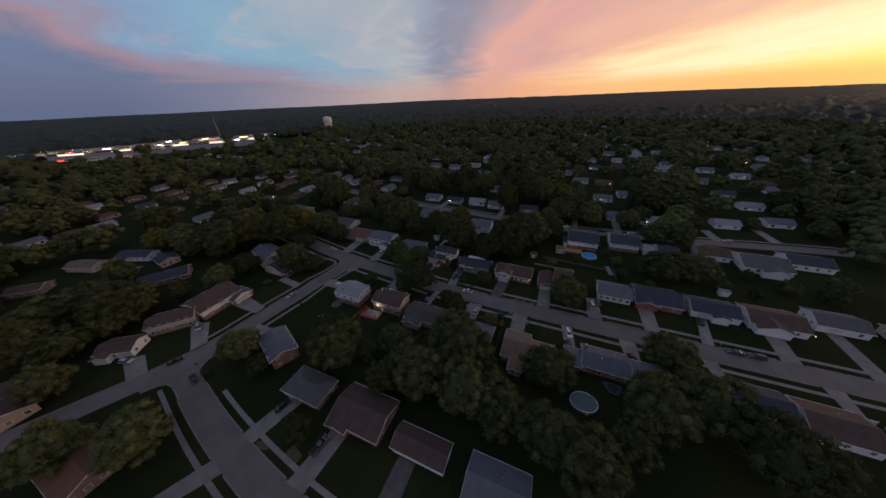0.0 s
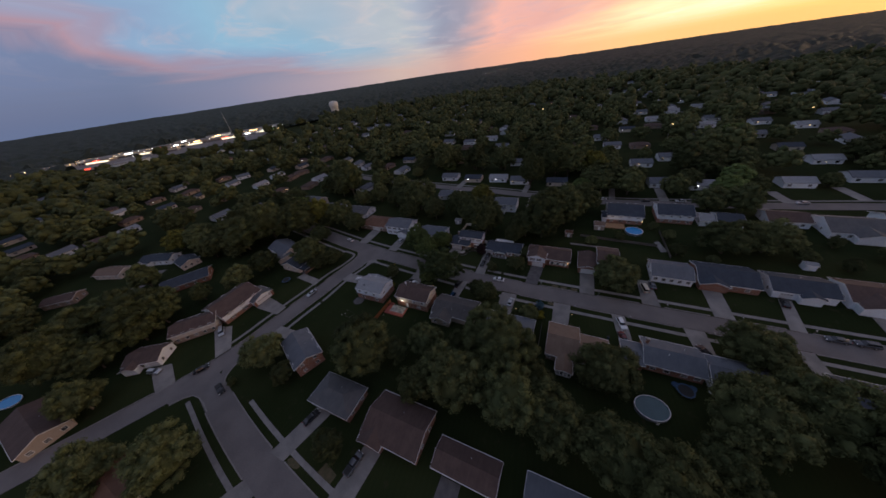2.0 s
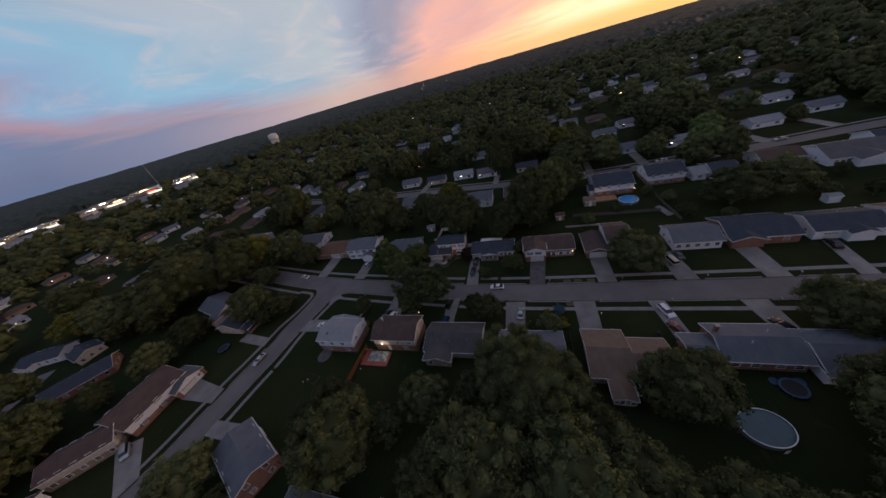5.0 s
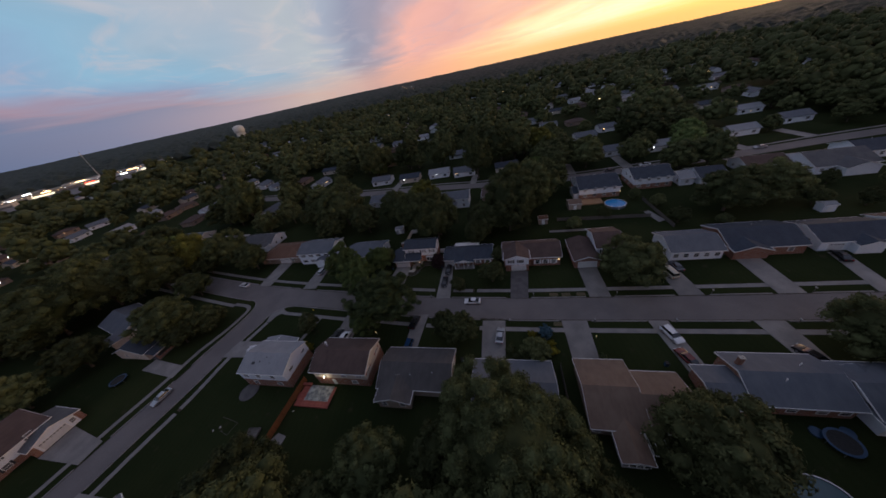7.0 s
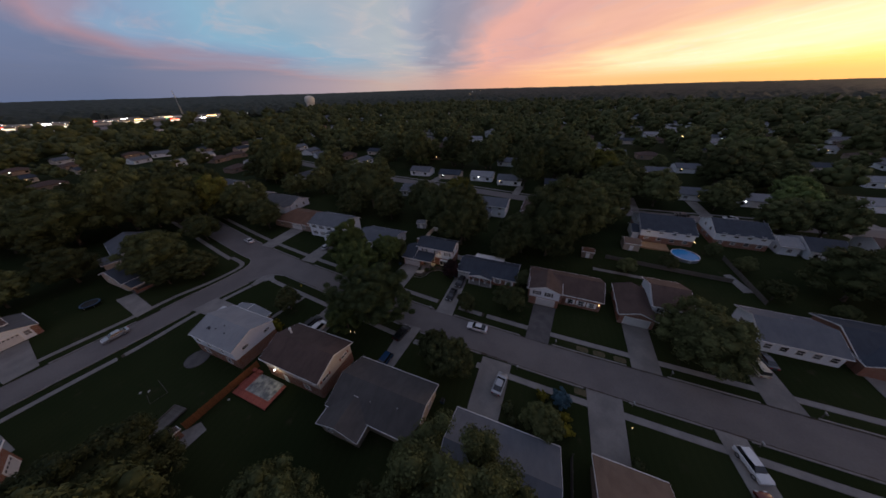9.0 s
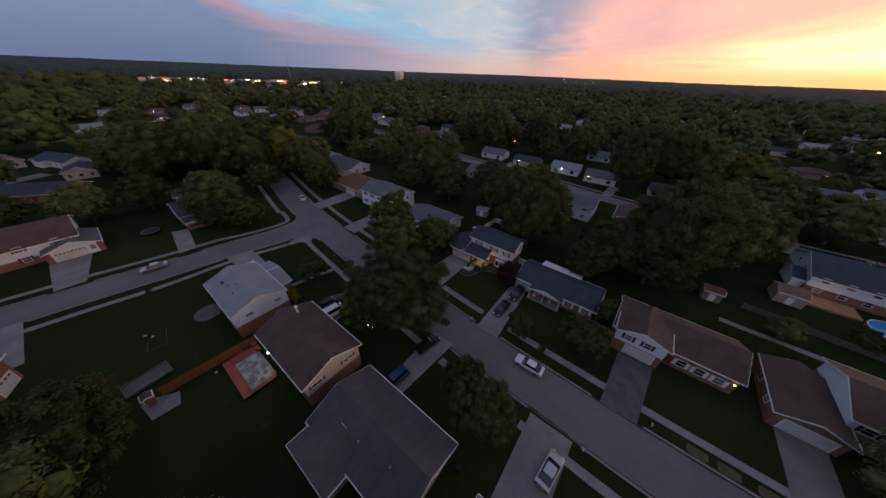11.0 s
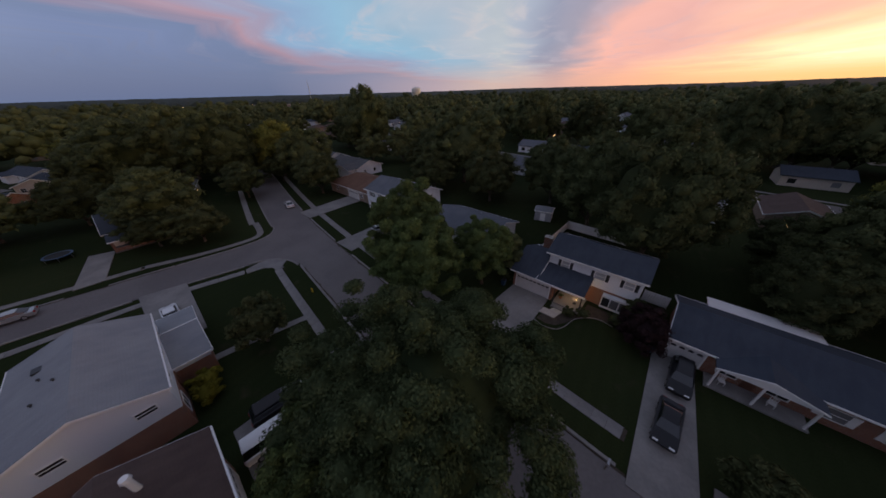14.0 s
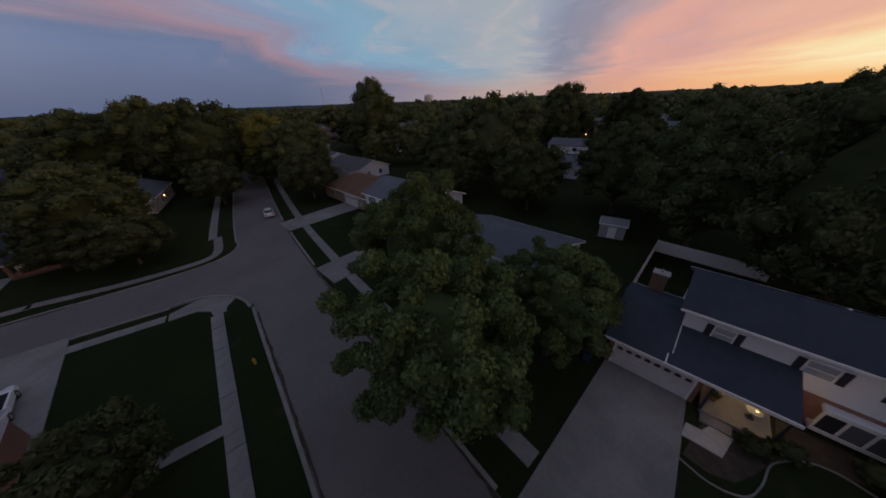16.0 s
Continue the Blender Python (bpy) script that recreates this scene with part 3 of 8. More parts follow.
def slab_walk(line, width=1.25):
    """A pavement whose slabs lie one by one, with open joints, each a little out of true."""
    base = ribbon("pavement", line, width - 0.06, 0.045, SOIL, "concrete pavement of square slabs along the verge", "pavement", 0.045)
    me = Solid().box(-0.605, 0.605, -width / 2, width / 2, -0.06, 0).mesh("slab", WALK)
    rng = random.Random(5)
    length, pieces = 0.0, smooth_line([tuple(p) for p in line], 0.05)
    last = pieces[0]
    at = 0.61
    for p, q in zip(pieces, pieces[1:]):
        length += (q - p).length
        if length >= at:
            at += 1.235
            t = q - p
            ob = part("slab", me, base, at=(q.x, q.y, 0.085 + rng.uniform(-0.008, 0.008)), turn=math.atan2(t.y, t.x) + rng.uniform(-0.006, 0.006))
            ob.rotation_euler[0] = rng.uniform(-0.006, 0.006)




def drifting(line, near, far, start, end, axis):
    """A line beside a road whose distance changes smoothly along one axis."""
    out = []
    for p, a, b in zip(line, offset_line(line, near), offset_line(line, far)):
        k = min(1.0, max(0.0, ((p.x, p.y)[axis] - start) / (end - start)))
        out.append(a.lerp(b, k * k * (3 - 2 * k)))
    return out


SOUTH_WALK = drifting(fine_a, 6.9, 7.4, -56, -72, 0)
NORTH_WALK = [p for p in offset_line(fine_a, -7.0)]
walkway([p for p in SOUTH_WALK if p.x > -30][::3])
walkway([p for p in SOUTH_WALK if p.x < -118][::3])
walkway([p for p in NORTH_WALK if p.x > -30][::3])
walkway([p for p in NORTH_WALK if p.x < -66][::3])
EAST_WALK = drifting(fine_b, 7.2, 6.25, 62, 76, 1)
walkway([p for p in EAST_WALK if 33 < p.y < 60][::3])
walkway([p for p in offset_line(fine_b, -7.3) if 30 < p.y < 76.5][::3])
walkway([p for p in offset_line(fine_d, 6.3) if p.x > -90][::3])
walkway([p for p in offset_line(fine_d, -6.5) if p.x > -110.5][::3])
slab_walk([p for p in EAST_WALK if 60 < p.y < 87.9])
slab_walk([p for p in SOUTH_WALK if -93.5 < p.x < -47.5][::-1], 1.15)
slab_walk([p for p in SOUTH_WALK if -43.3 < p.x < -30][::-1])
slab_walk([p for p in NORTH_WALK if -54 < p.x < -42.5][::-1])
slab_walk([p for p in NORTH_WALK if -37.4 < p.x < -30][::-1])
walkway([p for p in NORTH_WALK if -66 < p.x < -61][::3])
# the pavements meet at the corner in one fanned slab with a ramp to the street
me = Solid().add([(x, y, z) for z in (0.0, 0.092) for x, y in ((-97.75, 87.9), (-96.35, 87.7), (-95.9, 90.1), (-94.7, 91.2), (-93.4, 91.3), (-93.3, 92.5), (-94.1, 92.6), (-95.2, 93.7), (-96.7, 93.3), (-98.2, 91.7), (-98.4, 90.2))],
                 [tuple(range(10, -1, -1)), tuple(range(11, 22))] + [(i, (i + 1) % 11, 11 + (i + 1) % 11, 11 + i) for i in range(11)]).mesh("pavement", WALK)
tagged(new("pavement", me), "fanned concrete corner slab with a ramp to the street", "pavement", kind="structure")
walkway(smooth_line([(-113.4, 76.0), (-112.1, 80.0), (-110.9, 84.0), (-110.2, 88.0), (-109.9, 91.6), (-110.4, 93.8), (-112.4, 95.0), (-118.6, 96.0)], 0.6), "concrete pavement curving round the junction corner")
walkway([Vector(p) for p in ((-80.2, 78.2), (-79.6, 82.9), (-78.2, 89.4))], "narrow concrete path from the street to a porch", 0.95)


def drive(points, mat=None, label="pale concrete driveway running up to the garage"):
    """A driveway slab between four corners."""
    s = Solid()
    s.add([(x, y, 0.0) for x, y in points] + [(x, y, 0.095) for x, y in points],
          [(3, 2, 1, 0), (4, 5, 6, 7), (0, 1, 5, 4), (1, 2, 6, 5), (2, 3, 7, 6), (3, 0, 4, 7)])
    tagged(new("driveway", s.mesh("driveway", mat or DRIVE)), label, "driveway", kind="structure")


def drive_x(xa, xb, y_house, xc, xd, y_street, mat=None, label="pale concrete driveway running up to the garage"):
    drive([(xa, y_house), (xb, y_house), (xd, y_street), (xc, y_street)], mat, label)


drive_x(-60.0, -54.6, 113.6, -61.0, -54.4, 99.0)
drive_x(-42.2, -38.6, 113.0, -42.0, -37.6, 96.9)
drive_x(-19.2, -14.0, 108.4, -19.9, -15.0, 96.4, TAR, "dark stained driveway in front of a split-level house")
drive_x(0.6, 5.8, 109.0, 0.7, 5.8, 96.4)
drive_x(20.6, 25.0, 110.0, 20.9, 26.3, 96.4)
drive_x(40.4, 45.8, 111.0, 40.6, 45.8, 96.4)
drive_x(60.6, 63.8, 111.0, 58.0, 61.6, 96.4)
drive_x(80.2, 85.6, 112.0, 79.2, 84.4, 96.6)
drive_x(100.5, 105.0, 118.0, 100.4, 105.4, 96.8)
drive_x(-47.1, -44.0, 77.4, -47.5, -43.1, 90.6)
drive_x(-27.4, -22.0, 75.0, -27.5, -21.6, 88.4)
drive_x(-7.6, -2.4, 75.6, -7.9, -2.1, 88.4)
drive_x(12.8, 16.4, 75.4, 10.9, 14.9, 88.4)
drive_x(32.6, 36.8, 75.8, 30.8, 36.2, 88.4)
drive_x(57.0, 60.5, 78.6, 55.4, 59.6, 88.5)
drive_x(86.0, 89.0, 78.6, 84.6, 89.4, 88.9)
drive_x(-69.2, -63.8, 78.6, -69.4, -63.6, 92.2, DRIVE, "pale concrete driveway beside a brown-roofed house")
drive_x(-117.4, -111.2, 120.4, -116.4, -110.8, 105.6)
drive_x(-94.6, -90.0, 118.8, -94.2, -88.8, 103.2)
drive([(-86.6, 75.4), (-86.6, 80.2), (-101.2, 80.4), (-102.4, 74.8)])
drive([(-128.6, 47.8), (-128.6, 54.6), (-114.8, 52.6), (-114.8, 48.0)])
drive([(-127.6, 69.6), (-126.6, 73.2), (-113.2, 71.6), (-113.2, 68.0)])
drive([(-135.6, 33.2), (-129.2, 37.0), (-117.6, 29.6), (-119.2, 24.6)])
drive([(-139.6, 12.6), (-134.0, 17.0), (-123.2, 13.4), (-125.0, 8.2)])
drive_x(-67.2, -61.8, 26.6, -70.8, -65.6, 12.2)
drive_x(-47.4, -42.4, 24.4, -49.4, -43.6, 9.6)
drive_x(-26.4, -21.6, 25.0, -26.6, -21.4, 8.4, TAR, "damp dark driveway in front of a brown-roofed house")
drive([(-93.6, 40.0), (-93.6, 44.4), (-107.0, 44.2), (-107.4, 40.2)])
drive([(-77.8, -6.0), (-73.4, -6.4), (-66.4, 4.8), (-71.8, 5.8)])


def patch(points, mat, label, category="ground", z=0.012):
    me = mesh_of("ground_patch", [(x, y, z) for x, y in points], [tuple(range(len(points)))], mat)
    tagged(new("ground_patch", me), label, category, kind="structure")


for x, y in ((-8.2, 97.6), (-5.0, 97.6), (-1.2, 97.6), (-8.8, 87.4)):
    patch([(x + 1.15 * math.copysign(abs(math.cos(a)) ** 0.4, math.cos(a)), y + 0.68 * math.copysign(abs(math.sin(a)) ** 0.4, math.sin(a)))
           for a in [2 * math.pi * (i + 0.5) / 16 for i in range(16)]], DRY, "dry straw-brown patch worn into the grass verge")
patch([(-62.6 + 2.2 * math.cos(a), 13.0 + 0.9 * math.sin(a)) for a in [2 * math.pi * i / 10 for i in range(10)]], DRY, "dry straw-coloured patch on the grass verge")
patch([(-55.2, 14.0), (-50.6, 13.2), (-50.2, 15.4), (-54.6, 16.4)], DRY, "dry straw-coloured patch on the grass verge")
# driveways along the further street
for a, b, w in (((42.4, 187), (42.4, 206), 4.6), ((95, 192), (93, 207), 5.0), ((71.6, 189), (70, 203), 4.0), ((16.4, 186), (17, 203), 3.4), ((-88, 193), (-86, 213), 4.6), ((-36.6, 190), (-36, 205), 3.6),
                ((20, 179), (20, 172), 4.4), ((45, 180), (44, 174), 4.4), ((82, 184), (83, 176), 4.4), ((124, 199), (122, 216), 5.0)):
    ribbon("driveway", [Vector(a), Vector(b)], w, 0.05, DRIVE, "pale concrete driveway off the further street", "driveway", 0.05)
walkway(offset_line(LINE_E, -6.2), "narrow pavement along the further street", 1.2, 0.06)



# ---- houses ----
MESHES, FOOTPRINTS = {}, []


def cached(key, make):
    if key not in MESHES:
        MESHES[key] = make()
    return MESHES[key]


def lattice(name, xs, zs, holes, depth, mat, front=-0.06):
    """A frame of bars in the plane of x and z, facing -y: every cell of the grid but the holes, with depth."""
    bm = bmesh.new()
    v = [[bm.verts.new((x, front, z)) for x in xs] for z in zs]
    for j in range(len(zs) - 1):
        for i in range(len(xs) - 1):
            if (i, j) not in holes:
                bm.faces.new((v[j][i], v[j][i + 1], v[j + 1][i + 1], v[j + 1][i]))
    r = bmesh.ops.extrude_face_region(bm, geom=bm.faces[:])
    bmesh.ops.translate(bm, vec=(0, depth, 0), verts=[e for e in r["geom"] if isinstance(e, bmesh.types.BMVert)])
    bmesh.ops.recalc_face_normals(bm, faces=bm.faces[:])
    me = bpy.data.meshes.new(name)
    bm.to_mesh(me)
    bm.free()
    me.materials.append(mat)
    return me


def panelled(name, w, h, cols, rows, mat, thick=0.05, inset=0.045, skip_top=False):
    """A door or shutter leaf of one piece, with raised panels in a grid."""
    bm = bmesh.new()
    v = [[bm.verts.new((-w / 2 + w * i / cols, -thick, h * j / rows)) for i in range(cols + 1)] for j in range(rows + 1)]
    fs = [bm.faces.new((v[j][i], v[j][i + 1], v[j + 1][i + 1], v[j + 1][i])) for j in range(rows) for i in range(cols)]
    r = bmesh.ops.extrude_face_region(bm, geom=bm.faces[:])
    bmesh.ops.translate(bm, vec=(0, thick, 0), verts=[e for e in r["geom"] if isinstance(e, bmesh.types.BMVert)])
    bmesh.ops.recalc_face_normals(bm, faces=bm.faces[:])
    bmesh.ops.inset_individual(bm, faces=[f for f in bm.faces if abs(f.calc_center_median().y + thick) < 1e-4 and abs(f.normal.y) > 0.9], thickness=inset, depth=0.018)
    me = bpy.data.meshes.new(name)
    bm.to_mesh(me)
    bm.free()
    me.materials.append(mat)
    return me


FACING = {"s": 0.0, "e": math.pi / 2, "n": math.pi, "w": -math.pi / 2}


def window(house, x, y, z, face, w=1.1, h=1.2, shutters=None, glass=None):
    """A sash window in house coordinates, its sill middle at (x, y, z), looking to s, e, n or w."""
    t, m = 0.09, 0.03

    def make():
        if w > 2.2:
            xs = [-w / 2 - t, -w / 2, -w / 6 - m, -w / 6 + m, w / 6 - m, w / 6 + m, w / 2, w / 2 + t]
            return lattice("window_frame", xs, [-t, 0, h, h + t], {(1, 1), (3, 1), (5, 1)}, 0.08, TRIM)
        if w > 1.35:
            return lattice("window_frame", [-w / 2 - t, -w / 2, -m, m, w / 2, w / 2 + t], [-t, 0, h, h + t], {(1, 1), (3, 1)}, 0.08, TRIM)
        return lattice("window_frame", [-w / 2 - t, -w / 2, w / 2, w / 2 + t], [-t, 0, h / 2 - m, h / 2 + m, h, h + t], {(1, 1), (1, 3)}, 0.08, TRIM)
    fr = part("window", cached(("frame", w, h), make), house, at=(x, y, z), turn=FACING[face])
    part("pane", cached(("pane", w, h, glass), lambda: Solid().box(-w / 2, w / 2, -0.02, 0.012, 0, h).mesh("pane", glass or GLASS)), fr)
    if shutters:
        me = cached(("shutter", h, shutters.name), lambda: panelled("shutter", 0.38, h + 0.1, 1, 3, shutters, 0.04, 0.04))
        for k in (-1, 1):
            part("shutter", me, fr, at=(k * (w / 2 + 0.09 + 0.20), 0, -0.05))
    return fr


def garage_door(house, x, y, face, w=4.9, h=2.1, lights=True, mat=None):
    k = 8 if w > 3.5 else 4
    mat = mat or GARAGE
    d = part("garage_door", cached(("garage", w, h, mat.name), lambda: panelled("garage_door", w, h, k, 4, mat)), house, "panelled garage door", (x, y, 0.1), FACING[face])
    part("door_frame", cached(("gframe", w, h), lambda: lattice("door_frame", [-w / 2 - 0.14, -w / 2, w / 2, w / 2 + 0.14], [0, h, h + 0.14], {(1, 0)}, 0.1, TRIM, -0.09)), d)
    if lights:
        pane = cached(("gpane", w), lambda: arched_pane(w / k * 0.62, 0.30))
        for c in range(k):
            part("pane", pane, d, at=(-w / 2 + w * (c + 0.5) / k, -0.066, h * 0.80))


def arched_pane(w, h):
    pts = [(-w / 2, 0), (w / 2, 0), (w / 2, h * 0.6), (w / 4, h * 0.92), (-w / 4, h * 0.92), (-w / 2, h * 0.6)]
    return Solid().prism(pts, "y", -0.012, 0.01).mesh("pane", SHUTTER)


def front_door(house, x, y, face, mat=None):
    part("door", cached(("door", (mat or DOOR).name), lambda: panelled("door", 0.92, 2.05, 2, 3, mat or DOOR, 0.05, 0.07)), house, "panelled front door", (x, y, 0.15), FACING[face])


def roof_profile(a0, a1, z, slope, t=0.2):
    m = (a0 + a1) / 2
    top = z + slope * (a1 - a0) / 2
    return [(a0, z), (m, top), (a1, z), (a1, z + t), (m + 0.16, top + t - 0.16 * slope + 0.03), (m, top + t + 0.04), (m - 0.16, top + t - 0.16 * slope + 0.03), (a0, z + t)]


def block(house, ox, oy, x0, x1, y0, y1, z, roof, walls, axis="x", slope=0.42, hip=False, lower=None, split=2.7, base=0.0, over=0.45, fascia=True, rakes=(True, True)):
    """One volume of a house: walls, a gable or hip roof over its eave outline, white fascia. Plan numbers are world metres."""
    x0, x1, y0, y1 = x0 - ox, x1 - ox, y0 - oy, y1 - oy
    wx0, wx1, wy0, wy1 = x0 + over, x1 - over, y0 + over, y1 - over
    top = z + 0.08
    if lower:
        part("wall", Solid().box(wx0, wx1, wy0, wy1, base, split).mesh("wall", WALLS[lower]), house, "brick lower wall" if "brick" in lower else "")
    z0 = split + 0.002 if lower else base
    if hip:
        body = Solid().box(wx0, wx1, wy0, wy1, z0, top)
    else:
        a0, a1, b0, b1 = (wy0, wy1, wx0, wx1) if axis == "x" else (wx0, wx1, wy0, wy1)
        body = Solid().prism([(a0, z0), (a1, z0), (a1, top), ((a0 + a1) / 2, top + slope * (a1 - a0) / 2 + 0.04), (a0, top)], axis, b0, b1)
    part("wall", body.mesh("wall", WALLS[walls]), house)
    if hip:
        s = Solid()
        t = 0.18
        w, d = x1 - x0, y1 - y0
        run = min(w, d) / 2
        rz = z + t + slope * run
        if w >= d:
            ridge = [(x0 + run, (y0 + y1) / 2, rz), (x1 - run, (y0 + y1) / 2, rz)]
            fs = [(4, 5, 9, 8), (5, 6, 9), (6, 7, 8, 9), (7, 4, 8)]
        else:
            ridge = [((x0 + x1) / 2, y0 + run, rz), ((x0 + x1) / 2, y1 - run, rz)]
            fs = [(4, 5, 8), (5, 6, 9, 8), (6, 7, 9), (7, 4, 8, 9)]
        eave = [(x0, y0), (x1, y0), (x1, y1), (x0, y1)]
        s.add([(*p, z) for p in eave] + [(*p, z + t) for p in eave] + ridge,
              [(3, 2, 1, 0), (0, 1, 5, 4), (1, 2, 6, 5), (2, 3, 7, 6), (3, 0, 4, 7)] + fs)
        r = part("roof", s.mesh("roof", ROOFS[roof]), house, f"hipped roof of {ROOF_WORDS[roof]} shingles")
        e = 0.06
        if fascia:
            ring = [(x0 - e, x0 + 0.02), (x1 - 0.02, x1 + e)], [(y0 - e, y0 + 0.02), (y1 - 0.02, y1 + e)]
            xs, ys = [q for p in ring[0] for q in p], [q for p in ring[1] for q in p]
            me = lattice("eave_board", xs, ys, {(1, 1)}, t + 0.01, TRIM, 0.0)
            ob = part("eave_board", me, r, at=(0, 0, z - 0.035))
            ob.rotation_euler = (math.pi / 2, 0, 0)
            ob.scale = (1, 1, -1)
        return r
    a0, a1, b0, b1 = (y0, y1, x0, x1) if axis == "x" else (x0, x1, y0, y1)
    s = Solid().prism(roof_profile(a0, a1, z, slope), axis, b0, b1)
    r = part("roof", s.mesh("roof", ROOFS[roof]), house, f"pitched roof of {ROOF_WORDS[roof]} shingles")
    if fascia:
        rake = [(p, q - 0.03) for p, q in roof_profile(a0, a1, z, slope, 0.19)]
        for wanted, lo, hi in ((rakes[0], b0 - 0.06, b0 - 0.003), (rakes[1], b1 + 0.003, b1 + 0.06)):
            if wanted:
                part("rake_board", Solid().prism(rake, axis, lo, hi).mesh("rake_board", TRIM), r)
        for a, k in ((a0, -1), (a1, 1)):
            lo, hi = sorted((a + k * 0.003, a + k * 0.10))
            gut = [(lo, z - 0.02), (hi, z - 0.02), (hi + 0.02 * k, z + 0.17), (lo, z + 0.17)]
            part("gutter", Solid().prism(gut, axis, b0, b1).mesh("gutter", TRIM), r)
    return r


ROOF_WORDS = {"light": "pale grey", "grey": "grey", "slate": "dark slate-blue", "steel": "blue-grey", "brown": "dark brown", "tan": "tan-brown", "rust": "rusty brown", "ash": "weathered ash-grey"}


def chimney(house, x, y, z0, z1, w=0.7, d=0.6):
    s = Solid().box(x - w / 2, x + w / 2, y - d / 2, y + d / 2, z0, z1)
    c = part("chimney", s.mesh("chimney", CHIMNEY), house, "red brick chimney stack")
    cap = Solid().box(x - w / 2 - 0.06, x + w / 2 + 0.06, y - d / 2 - 0.06, y + d / 2 + 0.06, z1 + 0.002, z1 + 0.12).tube(x, y, z1 + 0.12, z1 + 0.4, 0.13, 0.12)
    part("chimney_cap", cap.mesh("chimney_cap", STONE), c)


def vent(house, x, y, z, h=0.45, mat=None):
    s = Solid().tube(x, y, z - 0.3, z + h, 0.07, 0.07, 8).tube(x, y, z + h, z + h + 0.1, 0.13, 0.09, 8)
    part("roof_vent", s.mesh("roof_vent", mat or METAL), house)


def new_house(x, y, label, group="houses of the suburb"):
    return tagged(empty("house", x, y), label, "house", group)


def footprint(x0, x1, y0, y1):
    FOOTPRINTS.append((x0, x1, y0, y1))


def row(house, ox, oy, face, y, xs, z=1.0, w=1.1, h=1.2, shutters=None):
    """Windows along a north or south wall at world y."""
    for x in xs:
        window(house, x - ox, y - oy, z, face, w, h, shutters)


def col(house, ox, oy, face, x, ys, z=1.0, w=1.1, h=1.2, shutters=None):
    """Windows along an east or west wall at world x."""
    for y in ys:
        window(house, x - ox, y - oy, z, face, w, h, shutters)


# two-storey white house on the junction corner
def white_house():
    ox, oy = -79.2, 72.6
    h = new_house(ox, oy, "two-storey white-sided house over red brick with a pale grey roof")
    block(h, ox, oy, -86.0, -72.6, 67.6, 76.9, 5.2, "light", "white", lower="brick", slope=0.36, over=0.18)
    block(h, ox, oy, -88.6, -78.2, 75.4, 80.0, 2.6, "light", "white", axis="y", lower="brick", split=2.0, slope=0.20, over=0.3)
    part("ridge_cap", Solid().box(-83.47 - ox, -83.33 - ox, 76.75 - oy, 80.0 - oy, 3.84, 3.90).mesh("ridge_cap", TRIM), h, "white metal ridge cap")
    col(h, ox, oy, "e", -72.78, (70.2, 75.0), 3.9, 1.2, 0.55)
    row(h, ox, oy, "n", 76.72, (-83.4, -79.6, -75.8), 3.95, 0.9, 1.0)
    row(h, ox, oy, "n", 76.72, (-74.4,), 0.9, 1.5, 1.4)
    row(h, ox, oy, "s", 67.78, (-84.0, -80.4, -76.4), 3.6, 1.3, 1.1)
    row(h, ox, oy, "s", 67.78, (-82.6, -75.6), 0.9, 1.3, 1.2)
    garage_door(h, -88.3 - ox, 77.8 - oy, "w", 3.4)
    front_door(h, -77.4 - ox, 76.72 - oy, "n")
    for x, y in ((-80.5, 70.2), (-79.0, 71.2), (-77.6, 70.0)):
        vent(h, x - ox, y - oy, 5.2 + 0.36 * (y - 67.6) + 0.2, 0.15, SHUTTER)
    s = Solid().box(-82.8 - ox, -82.0 - ox, 69.6 - oy, 70.2 - oy, 6.0, 6.35)
    part("roof_vent", s.mesh("roof_vent", SHUTTER), h)
    footprint(-88, -72, 67, 81)
    # round brick-edged patio at the back
    s = Solid().tube(-84.4, 66.0, 0.0, 0.12, 2.3, 2.3, 20)
    tagged(new("patio", s.mesh("patio", TAR)), "round dark concrete patio behind the white house", "patio", kind="structure")


def brown_house():
    ox, oy = -59.2, 73.5
    h = new_house(ox, oy, "split-level cream and brick house with a dark brown gable roof")
    block(h, ox, oy, -66.4, -52.0, 68.8, 78.3, 5.1, "brown", "cream", lower="brick", slope=0.40)
    col(h, ox, oy, "e", -52.45, (70.9, 75.9), 3.7, 1.5, 0.55, SHUTTER_RED)
    row(h, ox, oy, "s", 69.25, (-64.6, -58.0, -54.2), 3.5, 1.3, 1.1)
    row(h, ox, oy, "s", 69.25, (-56.0,), 0.9, 1.3, 1.2)
    row(h, ox, oy, "n", 77.85, (-64.0, -60.4, -55.0), 3.5, 1.2, 1.1, SHUTTER_RED)
    garage_door(h, -63.6 - ox, 77.85 - oy, "n", 2.7)
    front_door(h, -59.0 - ox, 77.85 - oy, "n")
    front_door(h, -61.4 - ox, 69.25 - oy, "s", TRIM)
    s = Solid().tube(-64.2 - ox, 75.0 - oy, 6.2, 7.75, 0.18, 0.18, 12).tube(-64.2 - ox, 75.0 - oy, 7.75, 7.98, 0.27, 0.22, 12)
    part("flue", s.mesh("flue", TRIM), h, "white metal flue pipe")
    fixture = Solid().box(-63.3 - ox, -62.9 - ox, 68.95 - oy, 69.25 - oy, 3.3, 3.55)
    f = part("deck_lamp", fixture.mesh("deck_lamp", TRIM), h)
    bulb = Solid().tube(-63.1 - ox, 68.8 - oy, 3.3, 3.52, 0.10, 0.10, 10)
    part("bulb", bulb.mesh("bulb", GLOW_WHITE), f)
    footprint(-66.5, -52, 68.5, 78.5)


